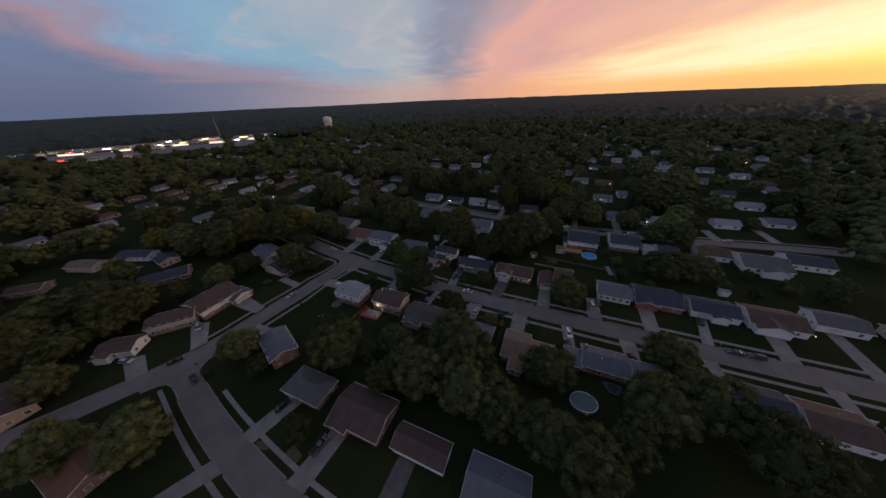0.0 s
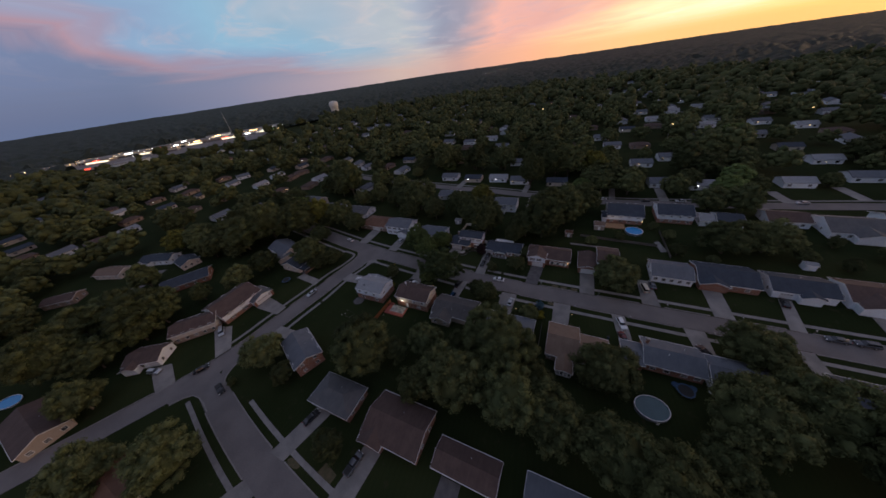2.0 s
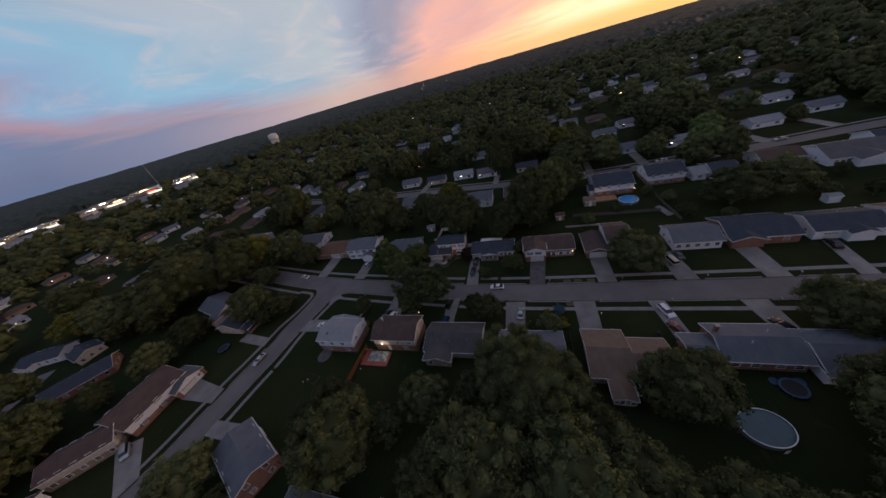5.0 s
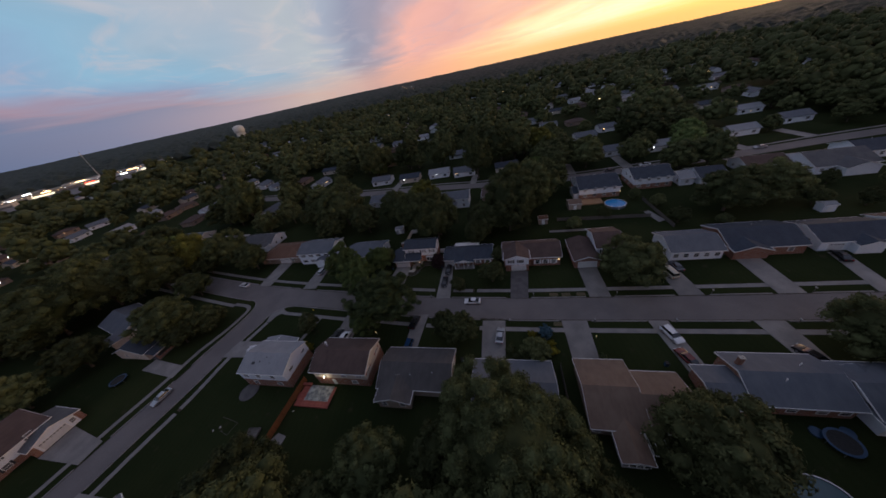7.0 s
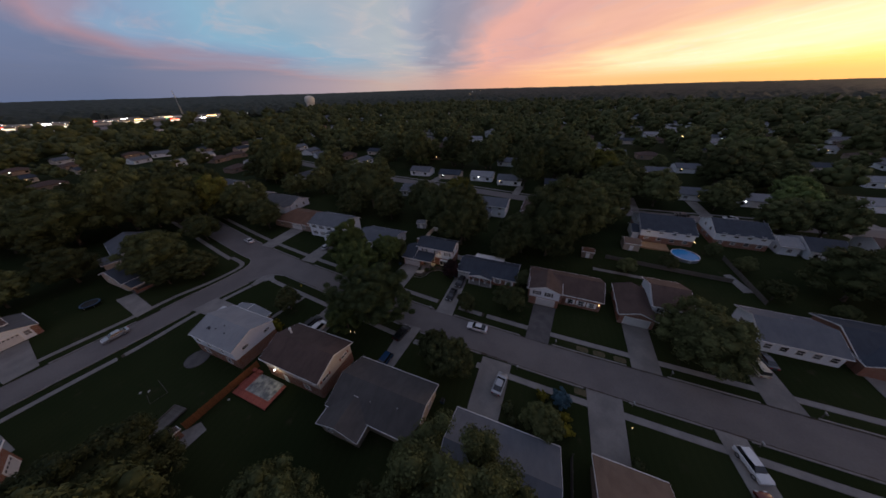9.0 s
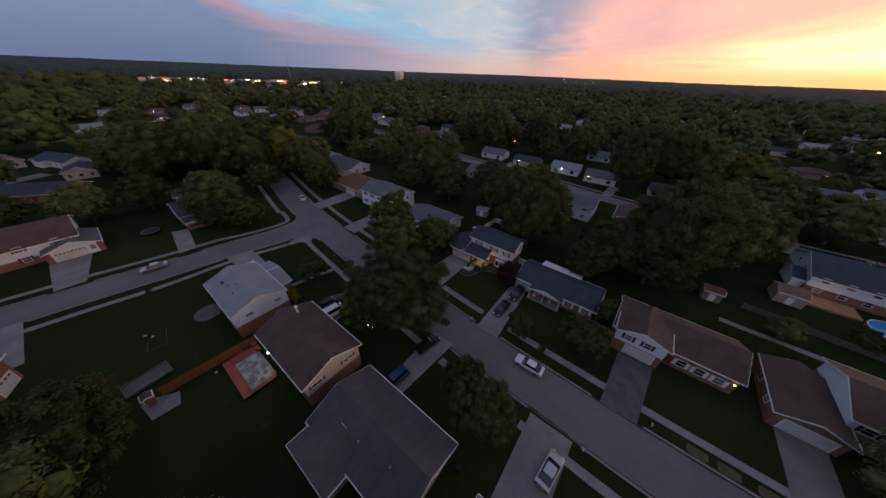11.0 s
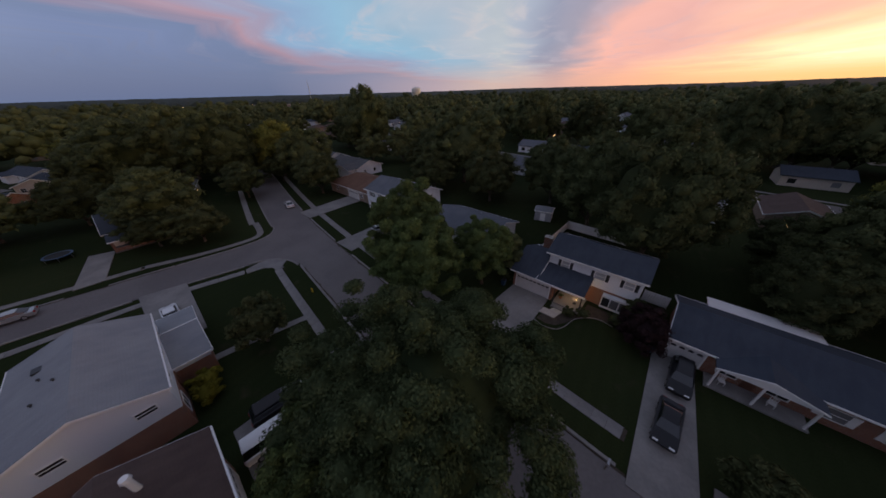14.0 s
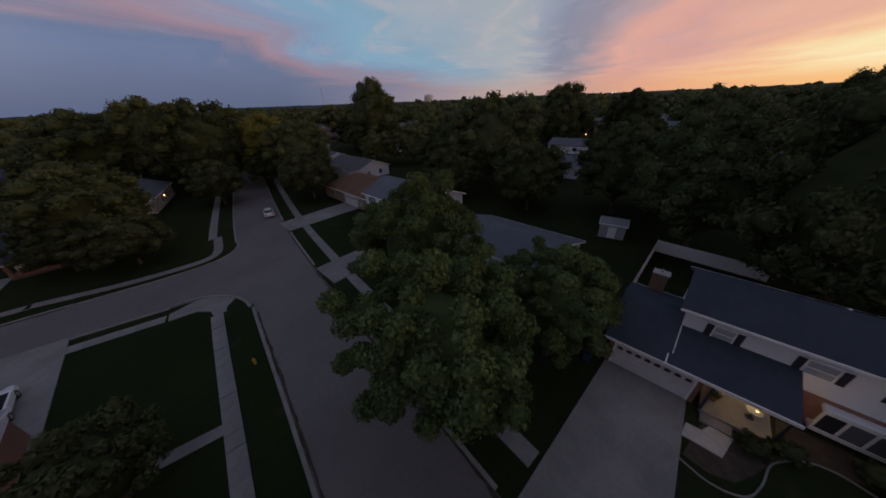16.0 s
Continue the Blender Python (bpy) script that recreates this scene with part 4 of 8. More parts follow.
def gr_house():
    ox, oy = -41.2, 71.8
    h = new_house(ox, oy, "low house with a broad grey hipped roof beside a large tree")
    block(h, ox, oy, -49.6, -33.0, 67.4, 77.6, 2.8, "ash", "beige", slope=0.40)
    block(h, ox, oy, -49.0, -41.0, 64.6, 70.0, 2.7, "ash", "beige", axis="y", slope=0.34)
    row(h, ox, oy, "n", 77.15, (-42.6, -38.6, -35.2), 1.0, 1.2, 1.2)
    garage_door(h, -45.4 - ox, 77.15 - oy, "n", 3.0)
    front_door(h, -40.6 - ox, 77.15 - oy, "n")
    col(h, ox, oy, "e", -33.45, (70.4, 74.6), 1.0)
    row(h, ox, oy, "s", 65.05, (-47.0, -43.0), 1.0)
    vent(h, -42 - ox, 70 - oy, 4.0)
    vent(h, -37.2 - ox, 70.6 - oy, 4.2)
    footprint(-50, -32.6, 64, 78)


def gr2_house():
    ox, oy = -20.6, 69.6
    h = new_house(ox, oy, "grey-roofed house with white eaves half hidden by a tree")
    block(h, ox, oy, -28.6, -12.6, 63.6, 75.2, 2.8, "steel", "grey", slope=0.34)
    row(h, ox, oy, "n", 74.75, (-20.4, -16.8, -14.2), 1.0, 1.1, 1.2, SHUTTER)
    garage_door(h, -24.7 - ox, 74.75 - oy, "n", 4.9)
    front_door(h, -18.6 - ox, 74.75 - oy, "n")
    footprint(-29, -12, 63, 75.6)


def tan_house():
    ox, oy = 0.0, 69.0
    h = new_house(ox, oy, "L-shaped house with a wide tan-brown roof and a rear sun room")
    block(h, ox, oy, -8.4, 0.8, 63.0, 76.0, 2.8, "tan", "tanbrick", slope=0.28)
    block(h, ox, oy, 0.6, 8.8, 63.2, 73.8, 2.75, "tan", "tanbrick", slope=0.30)
    block(h, ox, oy, -5.2, -0.6, 58.6, 66.0, 2.6, "tan", "grey", axis="y", slope=0.30)
    garage_door(h, -5.0 - ox, 75.55 - oy, "n", 4.9)
    row(h, ox, oy, "n", 73.35, (3.6, 6.6), 0.9, 1.4, 1.3)
    row(h, ox, oy, "s", 63.65, (2.2, 5.0, 7.2), 1.0, 1.2, 1.2)
    for x in (-4.3, -3.3, -2.3, -1.3):
        window(h, x - ox, 59.05 - oy, 0.7, "s", 0.85, 1.6)
    row(h, ox, oy, "s", 63.45, (-7.2,), 1.0)
    front_door(h, 1.7 - ox, 73.35 - oy, "n")
    footprint(-9, 9.4, 58, 76.6)
    s = Solid()
    for i in range(6):
        s.box(-0.2 + i * 0.75, -0.12 + i * 0.75, 60.2, 63.2, 2.35, 2.45)
    s.box(-0.3, 3.8, 60.2, 60.3, 2.2, 2.34).box(3.7, 3.8, 60.2, 60.3, 0, 2.2).box(-0.28, -0.2, 60.2, 60.3, 0, 2.2)
    p = tagged(new("pergola", s.mesh("pergola", TRIM)), "white slatted pergola beside the rear sun room", "pergola")


def blue_house():
    ox, oy = 21.6, 72.8
    h = new_house(ox, oy, "long house with blue-grey roof, brick chimney and side garage")
    block(h, ox, oy, 17.2, 31.2, 68.4, 78.2, 2.9, "steel", "brick", slope=0.40)
    block(h, ox, oy, 11.8, 17.6, 67.6, 75.6, 2.6, "steel", "brick", slope=0.26)
    chimney(h, 18.4 - ox, 75.0 - oy, 3.2, 6.2)
    garage_door(h, 14.6 - ox, 75.15 - oy, "n", 3.6)
    row(h, ox, oy, "n", 77.75, (20.4, 23.0, 28.0), 1.0, 1.2, 1.2, SHUTTER)
    front_door(h, 25.4 - ox, 77.75 - oy, "n")
    row(h, ox, oy, "s", 68.85, (19.6, 22.8, 26.6, 29.4), 1.0, 1.3, 1.1)
    vent(h, 23.0 - ox, 72.0 - oy, 4.6, 0.5, TRIM)
    vent(h, 27.0 - ox, 75.0 - oy, 4.6, 0.4, TRIM)
    footprint(11, 31.6, 67, 78.6)


def plain_house(x0, x1, y0, y1, roof, walls, label, front="n", eave=2.8, axis="x", slope=0.38, hip=False, lower=None, garage=None, wing=None,
                chim=False, shutters=None, windows=3, split=2.7, back=True, group="houses of the suburb", far=False, turn=0.0):
    """A house of one main block, with an optional wing (x0, x1, y0, y1, eave, axis) and the usual openings."""
    ox, oy = (x0 + x1) / 2, (y0 + y1) / 2
    h = new_house(ox, oy, label, group)
    h.rotation_euler[2] = radians(turn)
    block(h, ox, oy, x0, x1, y0, y1, eave, roof, walls, axis, slope, hip, lower, split, fascia=not far)
    if far:
        me = cached("far_window", lambda: Solid().box(-0.8, 0.8, -0.05, 0.05, 0.9, 2.2).mesh("window", GLASS))
        for x in (-4.2, 3.8):
            part("window", me, h, at=(x, (y0 - y1) / 2 + 0.44, 0))
            part("window", me, h, at=(x, (y1 - y0) / 2 - 0.44, 0))
        return h
    if wing:
        a0, a1, b0, b1, e, ax = wing
        block(h, ox, oy, a0, a1, b0, b1, e, roof, walls, ax, slope * 0.9, False, None)
    storeys = (1.0, 3.6) if eave > 4 else (1.0,)
    side = {"n": (y1 - 0.45, "n"), "s": (y0 + 0.45, "s"), "e": (x1 - 0.45, "e"), "w": (x0 + 0.45, "w")}
    along = front in "ns"
    lo, hi = (x0, x1) if along else (y0, y1)
    for z in storeys:
        for i in range(windows):
            q = lo + (hi - lo) * (i + 0.7) / (windows + 0.4)
            if garage and abs(q - garage[0]) < garage[1] / 2 + 0.8 and z < 2:
                continue
            p, face = side[front]
            (row if along else col)(h, ox, oy, face, p, (q,), z, 1.15, 1.15, shutters)
        if back:
            opp = {"n": "s", "s": "n", "e": "w", "w": "e"}[front]
            for i in range(windows):
                q = lo + (hi - lo) * (i + 0.6) / (windows + 0.2)
                p, face = side[opp]
                (row if along else col)(h, ox, oy, face, p, (q,), z, 1.15, 1.15)
        for face in ("e", "w") if along else ("n", "s"):
            p = side[face][0]
            mid = (y0 + y1) / 2 if along else (x0 + x1) / 2
            (col if along else row)(h, ox, oy, face, p, (mid - 2.1, mid + 2.1), z, 1.0, 1.1)
    if garage:
        q, w = garage
        p = side[front][0]
        if along:
            garage_door(h, q - ox, p - oy, front, w)
        else:
            garage_door(h, p - ox, q - oy, front, w)
    if chim:
        chimney(h, x0 + 2 - ox, (y0 + y1) / 2 + 1.2 - oy, 2, eave + slope * min(x1 - x0, y1 - y0) / 2 + 0.9)
    vent(h, 0.8, (y1 - y0) * 0.18, eave + slope * (y1 - y0) * 0.3, 0.5)
    footprint(x0 - 0.5, x1 + 0.5, y0 - 0.5, y1 + 0.5)
    return h


def c_house():
    """Two storeys with a long lower roof over garage and porch."""
    ox, oy = -52.4, 118.4
    h = new_house(ox, oy, "white two-storey house, dark shutters, slate roof, lit brick porch")
    block(h, ox, oy, -56.9, -44.6, 116.2, 123.6, 5.6, "slate", "white", lower="brick", slope=0.42, split=2.6, rakes=(False, False))
    block(h, ox, oy, -60.6, -56.45, 113.0, 122.4, 2.75, "slate", "brick", slope=0.40, rakes=(False, True))
    part("wall", Solid().box(-57.0 - ox, -54.3 - ox, 113.45 - oy, 116.7 - oy, 0, 2.80).mesh("wall", WALLS["brick"]), h)
    s = Solid()
    s.add([(-56.6 - ox, 112.9 - oy, 2.78), (-50.3 - ox, 112.9 - oy, 2.78), (-50.3 - ox, 116.9 - oy, 3.86), (-56.6 - ox, 116.9 - oy, 3.86),
           (-56.6 - ox, 112.9 - oy, 3.00), (-50.3 - ox, 112.9 - oy, 3.00), (-50.3 - ox, 116.9 - oy, 4.08), (-56.6 - ox, 116.9 - oy, 4.08)],
          [(3, 2, 1, 0), (4, 5, 6, 7), (0, 1, 5, 4), (1, 2, 6, 5), (2, 3, 7, 6), (3, 0, 4, 7)])
    r = part("porch_roof", s.mesh("porch_roof", ROOFS["slate"]), h, "low porch roof of dark slate-blue shingles")
    f = Solid().box(-56.7 - ox, -50.2 - ox, 112.80 - oy, 112.897 - oy, 2.78, 3.0)
    f.add([(-56.68 - ox, 112.9 - oy, 2.80), (-56.604 - ox, 112.9 - oy, 2.80), (-56.604 - ox, 116.6 - oy, 3.80), (-56.68 - ox, 116.6 - oy, 3.80),
           (-56.68 - ox, 112.9 - oy, 3.02), (-56.604 - ox, 112.9 - oy, 3.02), (-56.604 - ox, 116.6 - oy, 4.02), (-56.68 - ox, 116.6 - oy, 4.02)],
          [(3, 2, 1, 0), (4, 5, 6, 7), (0, 1, 5, 4), (1, 2, 6, 5), (2, 3, 7, 6), (3, 0, 4, 7)])
    part("fascia", f.mesh("fascia", TRIM), r)
    for x in (-53.9, -50.5):
        part("porch_post", Solid().box(x - 0.07 - ox, x + 0.07 - ox, 113.05 - oy, 113.19 - oy, 0, 2.75).mesh("porch_post", SHUTTER), h)
    garage_door(h, -57.2 - ox, 113.45 - oy, "s", 4.9, 2.15)
    for x, w in ((-54.18, 1.02), (-49.76, 1.2), (-46.4, 1.02)):
        window(h, x - ox, 116.65 - oy, 3.95, "s", w, 1.0, SHUTTER, BLINDS)
    bay = Solid().box(-48.75 - ox, -45.65 - ox, 115.95 - oy, 116.63 - oy, 0.35, 0.62).box(-48.75 - ox, -45.65 - ox, 115.95 - oy, 116.63 - oy, 2.02, 2.3)
    for x in (-48.75, -47.78, -46.74, -45.77):
        bay.box(x - ox, x + 0.12 - ox, 115.97 - oy, 116.09 - oy, 0.62, 2.02)
    b = part("bay_window", bay.mesh("bay_window", TRIM), h, "white box bay window with three panes")
    for x in (-48.63, -47.66, -46.62):
        part("pane", Solid().box(x - ox, x + (0.88 if x < -48 else 0.91 if x < -47 else 0.84) - ox, 116.02 - oy, 116.05 - oy, 0.62, 2.02).mesh("pane", GLASS), b)
    front_door(h, -52.6 - ox, 116.65 - oy, "s")
    window(h, -51.2 - ox, 116.65 - oy, 0.9, "s", 0.8, 1.4)
    col(h, ox, oy, "e", -45.05, (118.4, 121.6), 3.7)
    row(h, ox, oy, "n", 123.15, (-55, -51.4, -47), 3.7)
    chimney(h, -58.7 - ox, 121.9 - oy, 2.5, 5.1, 1.2, 0.8)
    vent(h, -49 - ox, 121 - oy, 6.4, 0.5, TRIM)
    step = Solid().box(-53.8 - ox, -52.2 - ox, 112.2 - oy, 113.0 - oy, 0, 0.16).box(-53.9 - ox, -50.4 - ox, 113.0 - oy, 116.6 - oy, 0, 0.28)
    part("porch_step", step.mesh("porch_step", WALK), h)
    lampm = Solid().box(-52.1 - ox, -51.9 - ox, 116.4 - oy, 116.62 - oy, 2.0, 2.3)
    part("porch_lamp", lampm.mesh("porch_lamp", GLOW_WARM), h, "lit porch lantern")
    footprint(-61, -44, 112.5, 124)
    # bed and lawn edging by the porch
    patch([(-54.4, 109.0), (-53.6, 112.4), (-50.2, 112.7), (-50.0, 115.8), (-45.6, 115.8), (-46.0, 114.0), (-48.9, 113.5), (-50.3, 112.2), (-51.1, 110.6), (-52.0, 109.2), (-53.2, 108.8)], SOIL, "dark mulched planting bed in front of the porch")
    ell = [(-54.6, 110.3), (-52.6, 110.3), (-52.1, 112.15), (-53.3, 112.15), (-53.65, 111.5), (-54.45, 111.45)]
    path = Solid().add([(x, y, z) for z in (0.0, 0.09) for x, y in ell], [tuple(range(5, -1, -1)), tuple(range(6, 12))] + [(i, (i + 1) % 6, 6 + (i + 1) % 6, 6 + i) for i in range(6)])
    tagged(new("pavement", path.mesh("pavement", STONE)), "angled pale stone path from the driveway to the porch", "pavement", kind="structure")
    rim = smooth_line([(-54.9, 108.7), (-53.1, 108.2), (-51.6, 108.7), (-50.9, 110.1), (-50.4, 111.9), (-49.0, 113.3), (-47.7, 113.7), (-46.4, 113.4)], 0.4)
    ribbon("lawn_edging", rim, 0.09, 0.08, KERB, "curved pale stone lawn edging", "edging", 0.08)


def d_house():
    ox, oy = -33.0, 116.5
    h = new_house(ox, oy, "ranch house with dark slate roof and white gabled porch on posts")
    block(h, ox, oy, -41.6, -24.6, 112.2, 121.0, 2.7, "slate", "brick", slope=0.40)
    s = Solid().prism(roof_profile(-37.8 - ox, -31.0 - ox, 2.66, 0.26, 0.16), "y", 110.7 - oy, 116.2 - oy)
    r = part("porch_roof", s.mesh("porch_roof", ROOFS["slate"]), h, "gabled porch roof of dark slate-blue shingles")
    g = Solid().prism([(-37.6 - ox, 2.64), (-31.2 - ox, 2.64), (-34.4 - ox, 3.5)], "y", 110.74 - oy, 110.86 - oy)
    g.prism([(p, q - 0.03) for p, q in roof_profile(-37.84 - ox, -30.96 - ox, 2.66, 0.26, 0.16)], "y", 110.62 - oy, 110.697 - oy)
    part("porch_gable", g.mesh("porch_gable", TRIM), r)
    for x in (-37.5, -34.5, -31.3):
        part("porch_post", Solid().box(x - 0.08 - ox, x + 0.08 - ox, 110.8 - oy, 110.96 - oy, 0, 2.66).mesh("porch_post", TRIM), h)
    part("porch_floor", Solid().box(-37.8 - ox, -31.0 - ox, 110.7 - oy, 112.6 - oy, 0, 0.18).mesh("porch_floor", WALK), h)
    garage_door(h, -39.8 - ox, 112.65 - oy, "s", 2.9)
    row(h, ox, oy, "s", 112.65, (-29.8, -26.5), 0.9, 1.3, 1.2, TRIM)
    row(h, ox, oy, "s", 112.65, (-36.4, -33.0), 0.8, 1.4, 1.3)
    front_door(h, -34.8 - ox, 112.65 - oy, "s")
    row(h, ox, oy, "n", 120.55, (-39, -35, -29), 1.0)
    s = Solid().add([(-38.6 - ox, 120.4 - oy, 4.0 - 0.9), (-29.6 - ox, 120.4 - oy, 3.1), (-29.6 - ox, 123.0 - oy, 2.75), (-38.6 - ox, 123.0 - oy, 2.75),
                     (-38.6 - ox, 120.4 - oy, 3.2), (-29.6 - ox, 120.4 - oy, 3.2), (-29.6 - ox, 123.0 - oy, 2.85), (-38.6 - ox, 123.0 - oy, 2.85)],
                    [(3, 2, 1, 0), (4, 5, 6, 7), (0, 1, 5, 4), (1, 2, 6, 5), (2, 3, 7, 6), (3, 0, 4, 7)])
    part("patio_cover", s.mesh("patio_cover", TRIM), h, "white metal patio cover behind the house")
    for x in (-38.3, -34.1, -29.9):
        part("patio_post", Solid().box(x - 0.05 - ox, x + 0.05 - ox, 122.75 - oy, 122.85 - oy, 0, 2.78).mesh("patio_post", TRIM), h)
    footprint(-42, -24, 110, 123.5)


def e_house():
    ox, oy = -13.0, 114.6
    h = new_house(ox, oy, "split-level house, brown roof, white shuttered gable over the garage")
    block(h, ox, oy, -21.2, -13.2, 108.2, 116.6, 4.7, "brown", "white", axis="y", lower="brick", split=2.4, slope=0.34)
    block(h, ox, oy, -21.6, -3.6, 110.4, 120.6, 3.3, "brown", "brick", slope=0.46)
    row(h, ox, oy, "s", 108.65, (-19.0, -16.2), 3.2, 1.0, 1.1, SHUTTER)
    garage_door(h, -16.7 - ox, 108.65 - oy, "s", 4.2, 2.0, False)
    row(h, ox, oy, "s", 110.85, (-10.8, -8.4, -6.0), 0.9, 1.2, 1.3, TRIM)
    front_door(h, -12.4 - ox, 110.85 - oy, "s")
    col(h, ox, oy, "w", -20.35, (111.4, 115.4), 2.9)
    footprint(-21.4, -4, 107.6, 120)


def g_house():
    ox, oy = 5.0, 115.5
    h = new_house(ox, oy, "two-level house with low brown garage roof and white garage door")
    block(h, ox, oy, -0.8, 7.0, 108.4, 120.4, 2.8, "brown", "brick", axis="y", slope=0.34)
    block(h, ox, oy, 6.0, 14.0, 111.6, 123.4, 4.6, "brown", "white", lower="brick", slope=0.36)
    garage_door(h, 3.2 - ox, 108.85 - oy, "s", 4.9, 2.1, False)
    row(h, ox, oy, "s", 112.05, (8.2, 11.6), 3.0, 1.1, 1.1, SHUTTER)
    row(h, ox, oy, "s", 112.05, (9.8,), 0.8, 1.6, 1.2)
    col(h, ox, oy, "w", -0.35, (112.0, 116.5), 1.0)
    footprint(-1.4, 14.6, 107.8, 124)


white_house()
brown_house()
gr_house()
gr2_house()
tan_house()
blue_house()
c_house()
d_house()
e_house()
g_house()
P = plain_house
# south row further along the street
P(31.6, 52.0, 67.2, 77.0, "steel", "white", "long white house with a blue-grey roof and pale gable", "n", garage=(34.6, 3.6), wing=(31.4, 38.6, 66.2, 76.0, 2.6, "y"))
P(56.2, 69.9, 69.8, 79.4, "slate", "white", "white-walled house with a dark slate roof", "n", garage=(58.8, 3.0))
P(70.6, 84.6, 68.0, 78.9, "brown", "white", "brown-roofed house with a white gable end", "n", garage=(87, 3.0), wing=(70.2, 76.0, 66.8, 74, 2.6, "y"))
P(90.5, 106, 68.5, 79.5, "grey", "beige", "grey-roofed house beside the street", "n", garage=(93, 3.6))
P(112, 127, 69, 80, "brown", "cream", "brown-roofed house beside the street", "n", garage=(115, 3.6))
# north row
P(24.8, 38.0, 110.0, 121.2, "steel", "white", "blue-grey roofed white house with a cream van outside", "s", windows=5, back=True)
P(38.9, 56.2, 110.6, 123.6, "slate", "brick", "wide brick house with slate roof and white gable end", "s", garage=(43.4, 4.9), wing=(39.0, 47.6, 109.2, 118, 2.7, "y"), chim=False)
P(58.4, 74.4, 111.2, 122.4, "slate", "white", "white ranch house with slate roof and scalloped porch", "s", garage=(62.2, 3.0), wing=(64.5, 70.5, 109.4, 116, 2.6, "y"))
P(76.0, 93.0, 111.0, 123.4, "brown", "white", "brown-roofed house with a broad white garage gable", "s", garage=(82.6, 4.9), wing=(77, 87.4, 108.4, 116, 2.7, "y"))
P(97.4, 112.0, 117.8, 128.4, "grey", "white", "grey-roofed white house behind a lawn", "s", garage=(102.6, 3.6))
P(117.0, 132.0, 115, 126, "slate", "cream", "slate-roofed house on the street", "s", garage=(120, 4.4))
P(-82.4, -67.2, 117.6, 128.6, "steel", "white", "white house with a broad blue-grey roof behind street trees", "s", windows=4, slope=0.34)
P(-105.2, -88.8, 118.4, 130.0, "steel", "white", "two-storey white house with dark shutters and blue-grey roof", "s", eave=5.0, shutters=SHUTTER, windows=4, garage=(-92.2, 4.4), wing=(-96, -88.6, 115.6, 122, 2.7, "y"))
P(-127.0, -106.0, 120.0, 133.2, "rust", "tanbrick", "low brick house with a rust-brown hipped roof", "s", hip=True, garage=(-114.2, 4.9), slope=0.36)
P(-152.0, -132.0, 133.4, 145.0, "grey", "white", "grey-roofed white house with gabled front beside the street", "s", wing=(-141, -133, 130.6, 138, 2.7, "y"))
P(-176.0, -156.0, 134.0, 146.0, "steel", "white", "blue-grey roofed white house along the street", "s")
P(-205.0, -184.0, 139.0, 151.0, "steel", "grey", "blue-grey roofed house along the street", "s", eave=4.6)
# west of the side street
P(-147.0, -131.6, 36.4, 54.6, "brown", "white", "tall white house with dark roof, white gable and low brick garage", "e", axis="y", eave=4.2, lower="brick", split=1.8, shutters=SHUTTER)


def low_garage():
    ox, oy = -133.4, 52.6
    h = new_house(ox, oy, "low grey-roofed garage with white gable and brick corners")
    block(h, ox, oy, -138.4, -128.6, 47.8, 57.4, 2.5, "grey", "white", "x", 0.34)
    for y in (48.5, 56.7):
        part("wall", Solid().box(-129.2 - ox, -128.94 - ox, y - 0.55 - oy, y + 0.55 - oy, 0, 2.5).mesh("wall", WALLS["brick"]), h, "brick corner of the garage front")
    garage_door(h, -129.05 - ox, 51.9 - oy, "e", 4.9)
    col(h, ox, oy, "e", -129.05, (55.4,), 1.0, 0.9, 1.1)
    footprint(-139, -128, 47, 58)


low_garage()
P(-142.0, -128.6, 72.6, 86.4, "slate", "cream", "slate-roofed cream house with a deep porch under trees", "e", axis="y", eave=2.9, windows=3)


def long_porch():
    ox, oy = -126.8, 79.4
    p = tagged(empty("porch", ox, oy), "deep porch with brick posts and a dark slate roof", "porch")
    s = Solid().prism([(-2.3, 2.95), (1.9, 2.3), (1.9, 2.46), (-2.3, 3.12)], "y", -6.4, 6.8)
    r = part("roof", s.mesh("roof", ROOFS["slate"]), p, "low sloping porch roof of slate shingles")
    part("gutter", Solid().box(1.91, 2.0, -6.4, 6.8, 2.28, 2.46).mesh("gutter", TRIM), r)
    part("floor", Solid().box(-1.7, 1.8, -6.2, 6.6, 0, 0.22).mesh("floor", TAR), p)
    for y in (-5.9, -1.9, 2.2, 6.2):
        part("post", Solid().box(1.35, 1.75, y - 0.2, y + 0.2, 0.222, 2.3).mesh("post", WALLS["brick"]), p, "red brick porch post")
    for y0, y1 in ((-5.7, -2.1), (-1.7, 2.0), (2.4, 6.0)):
        part("rail", Solid().box(1.48, 1.62, y0, y1, 0.24, 0.9).mesh("rail", WALLS["brick"]), p, "low brick porch wall")


long_porch()
P(-149.7, -133.1, 26.4, 36.2, "brown", "cream", "long cream house with a brown roof and stone front", "s", eave=4.2, lower="tanbrick", split=2.2, windows=5, turn=48)
P(-151.0, -138.0, 11.0, 19.8, "brown", "white", "brown-roofed white house with a car in the drive", "s", garage=(-140.4, 3.6), turn=32, wing=(-150.2, -144.6, 8.8, 16.4, 2.6, "y"))
P(-160.0, -138.5, -18.0, -6.2, "brown", "beige", "brown-roofed house beyond the side street", "e", windows=3)
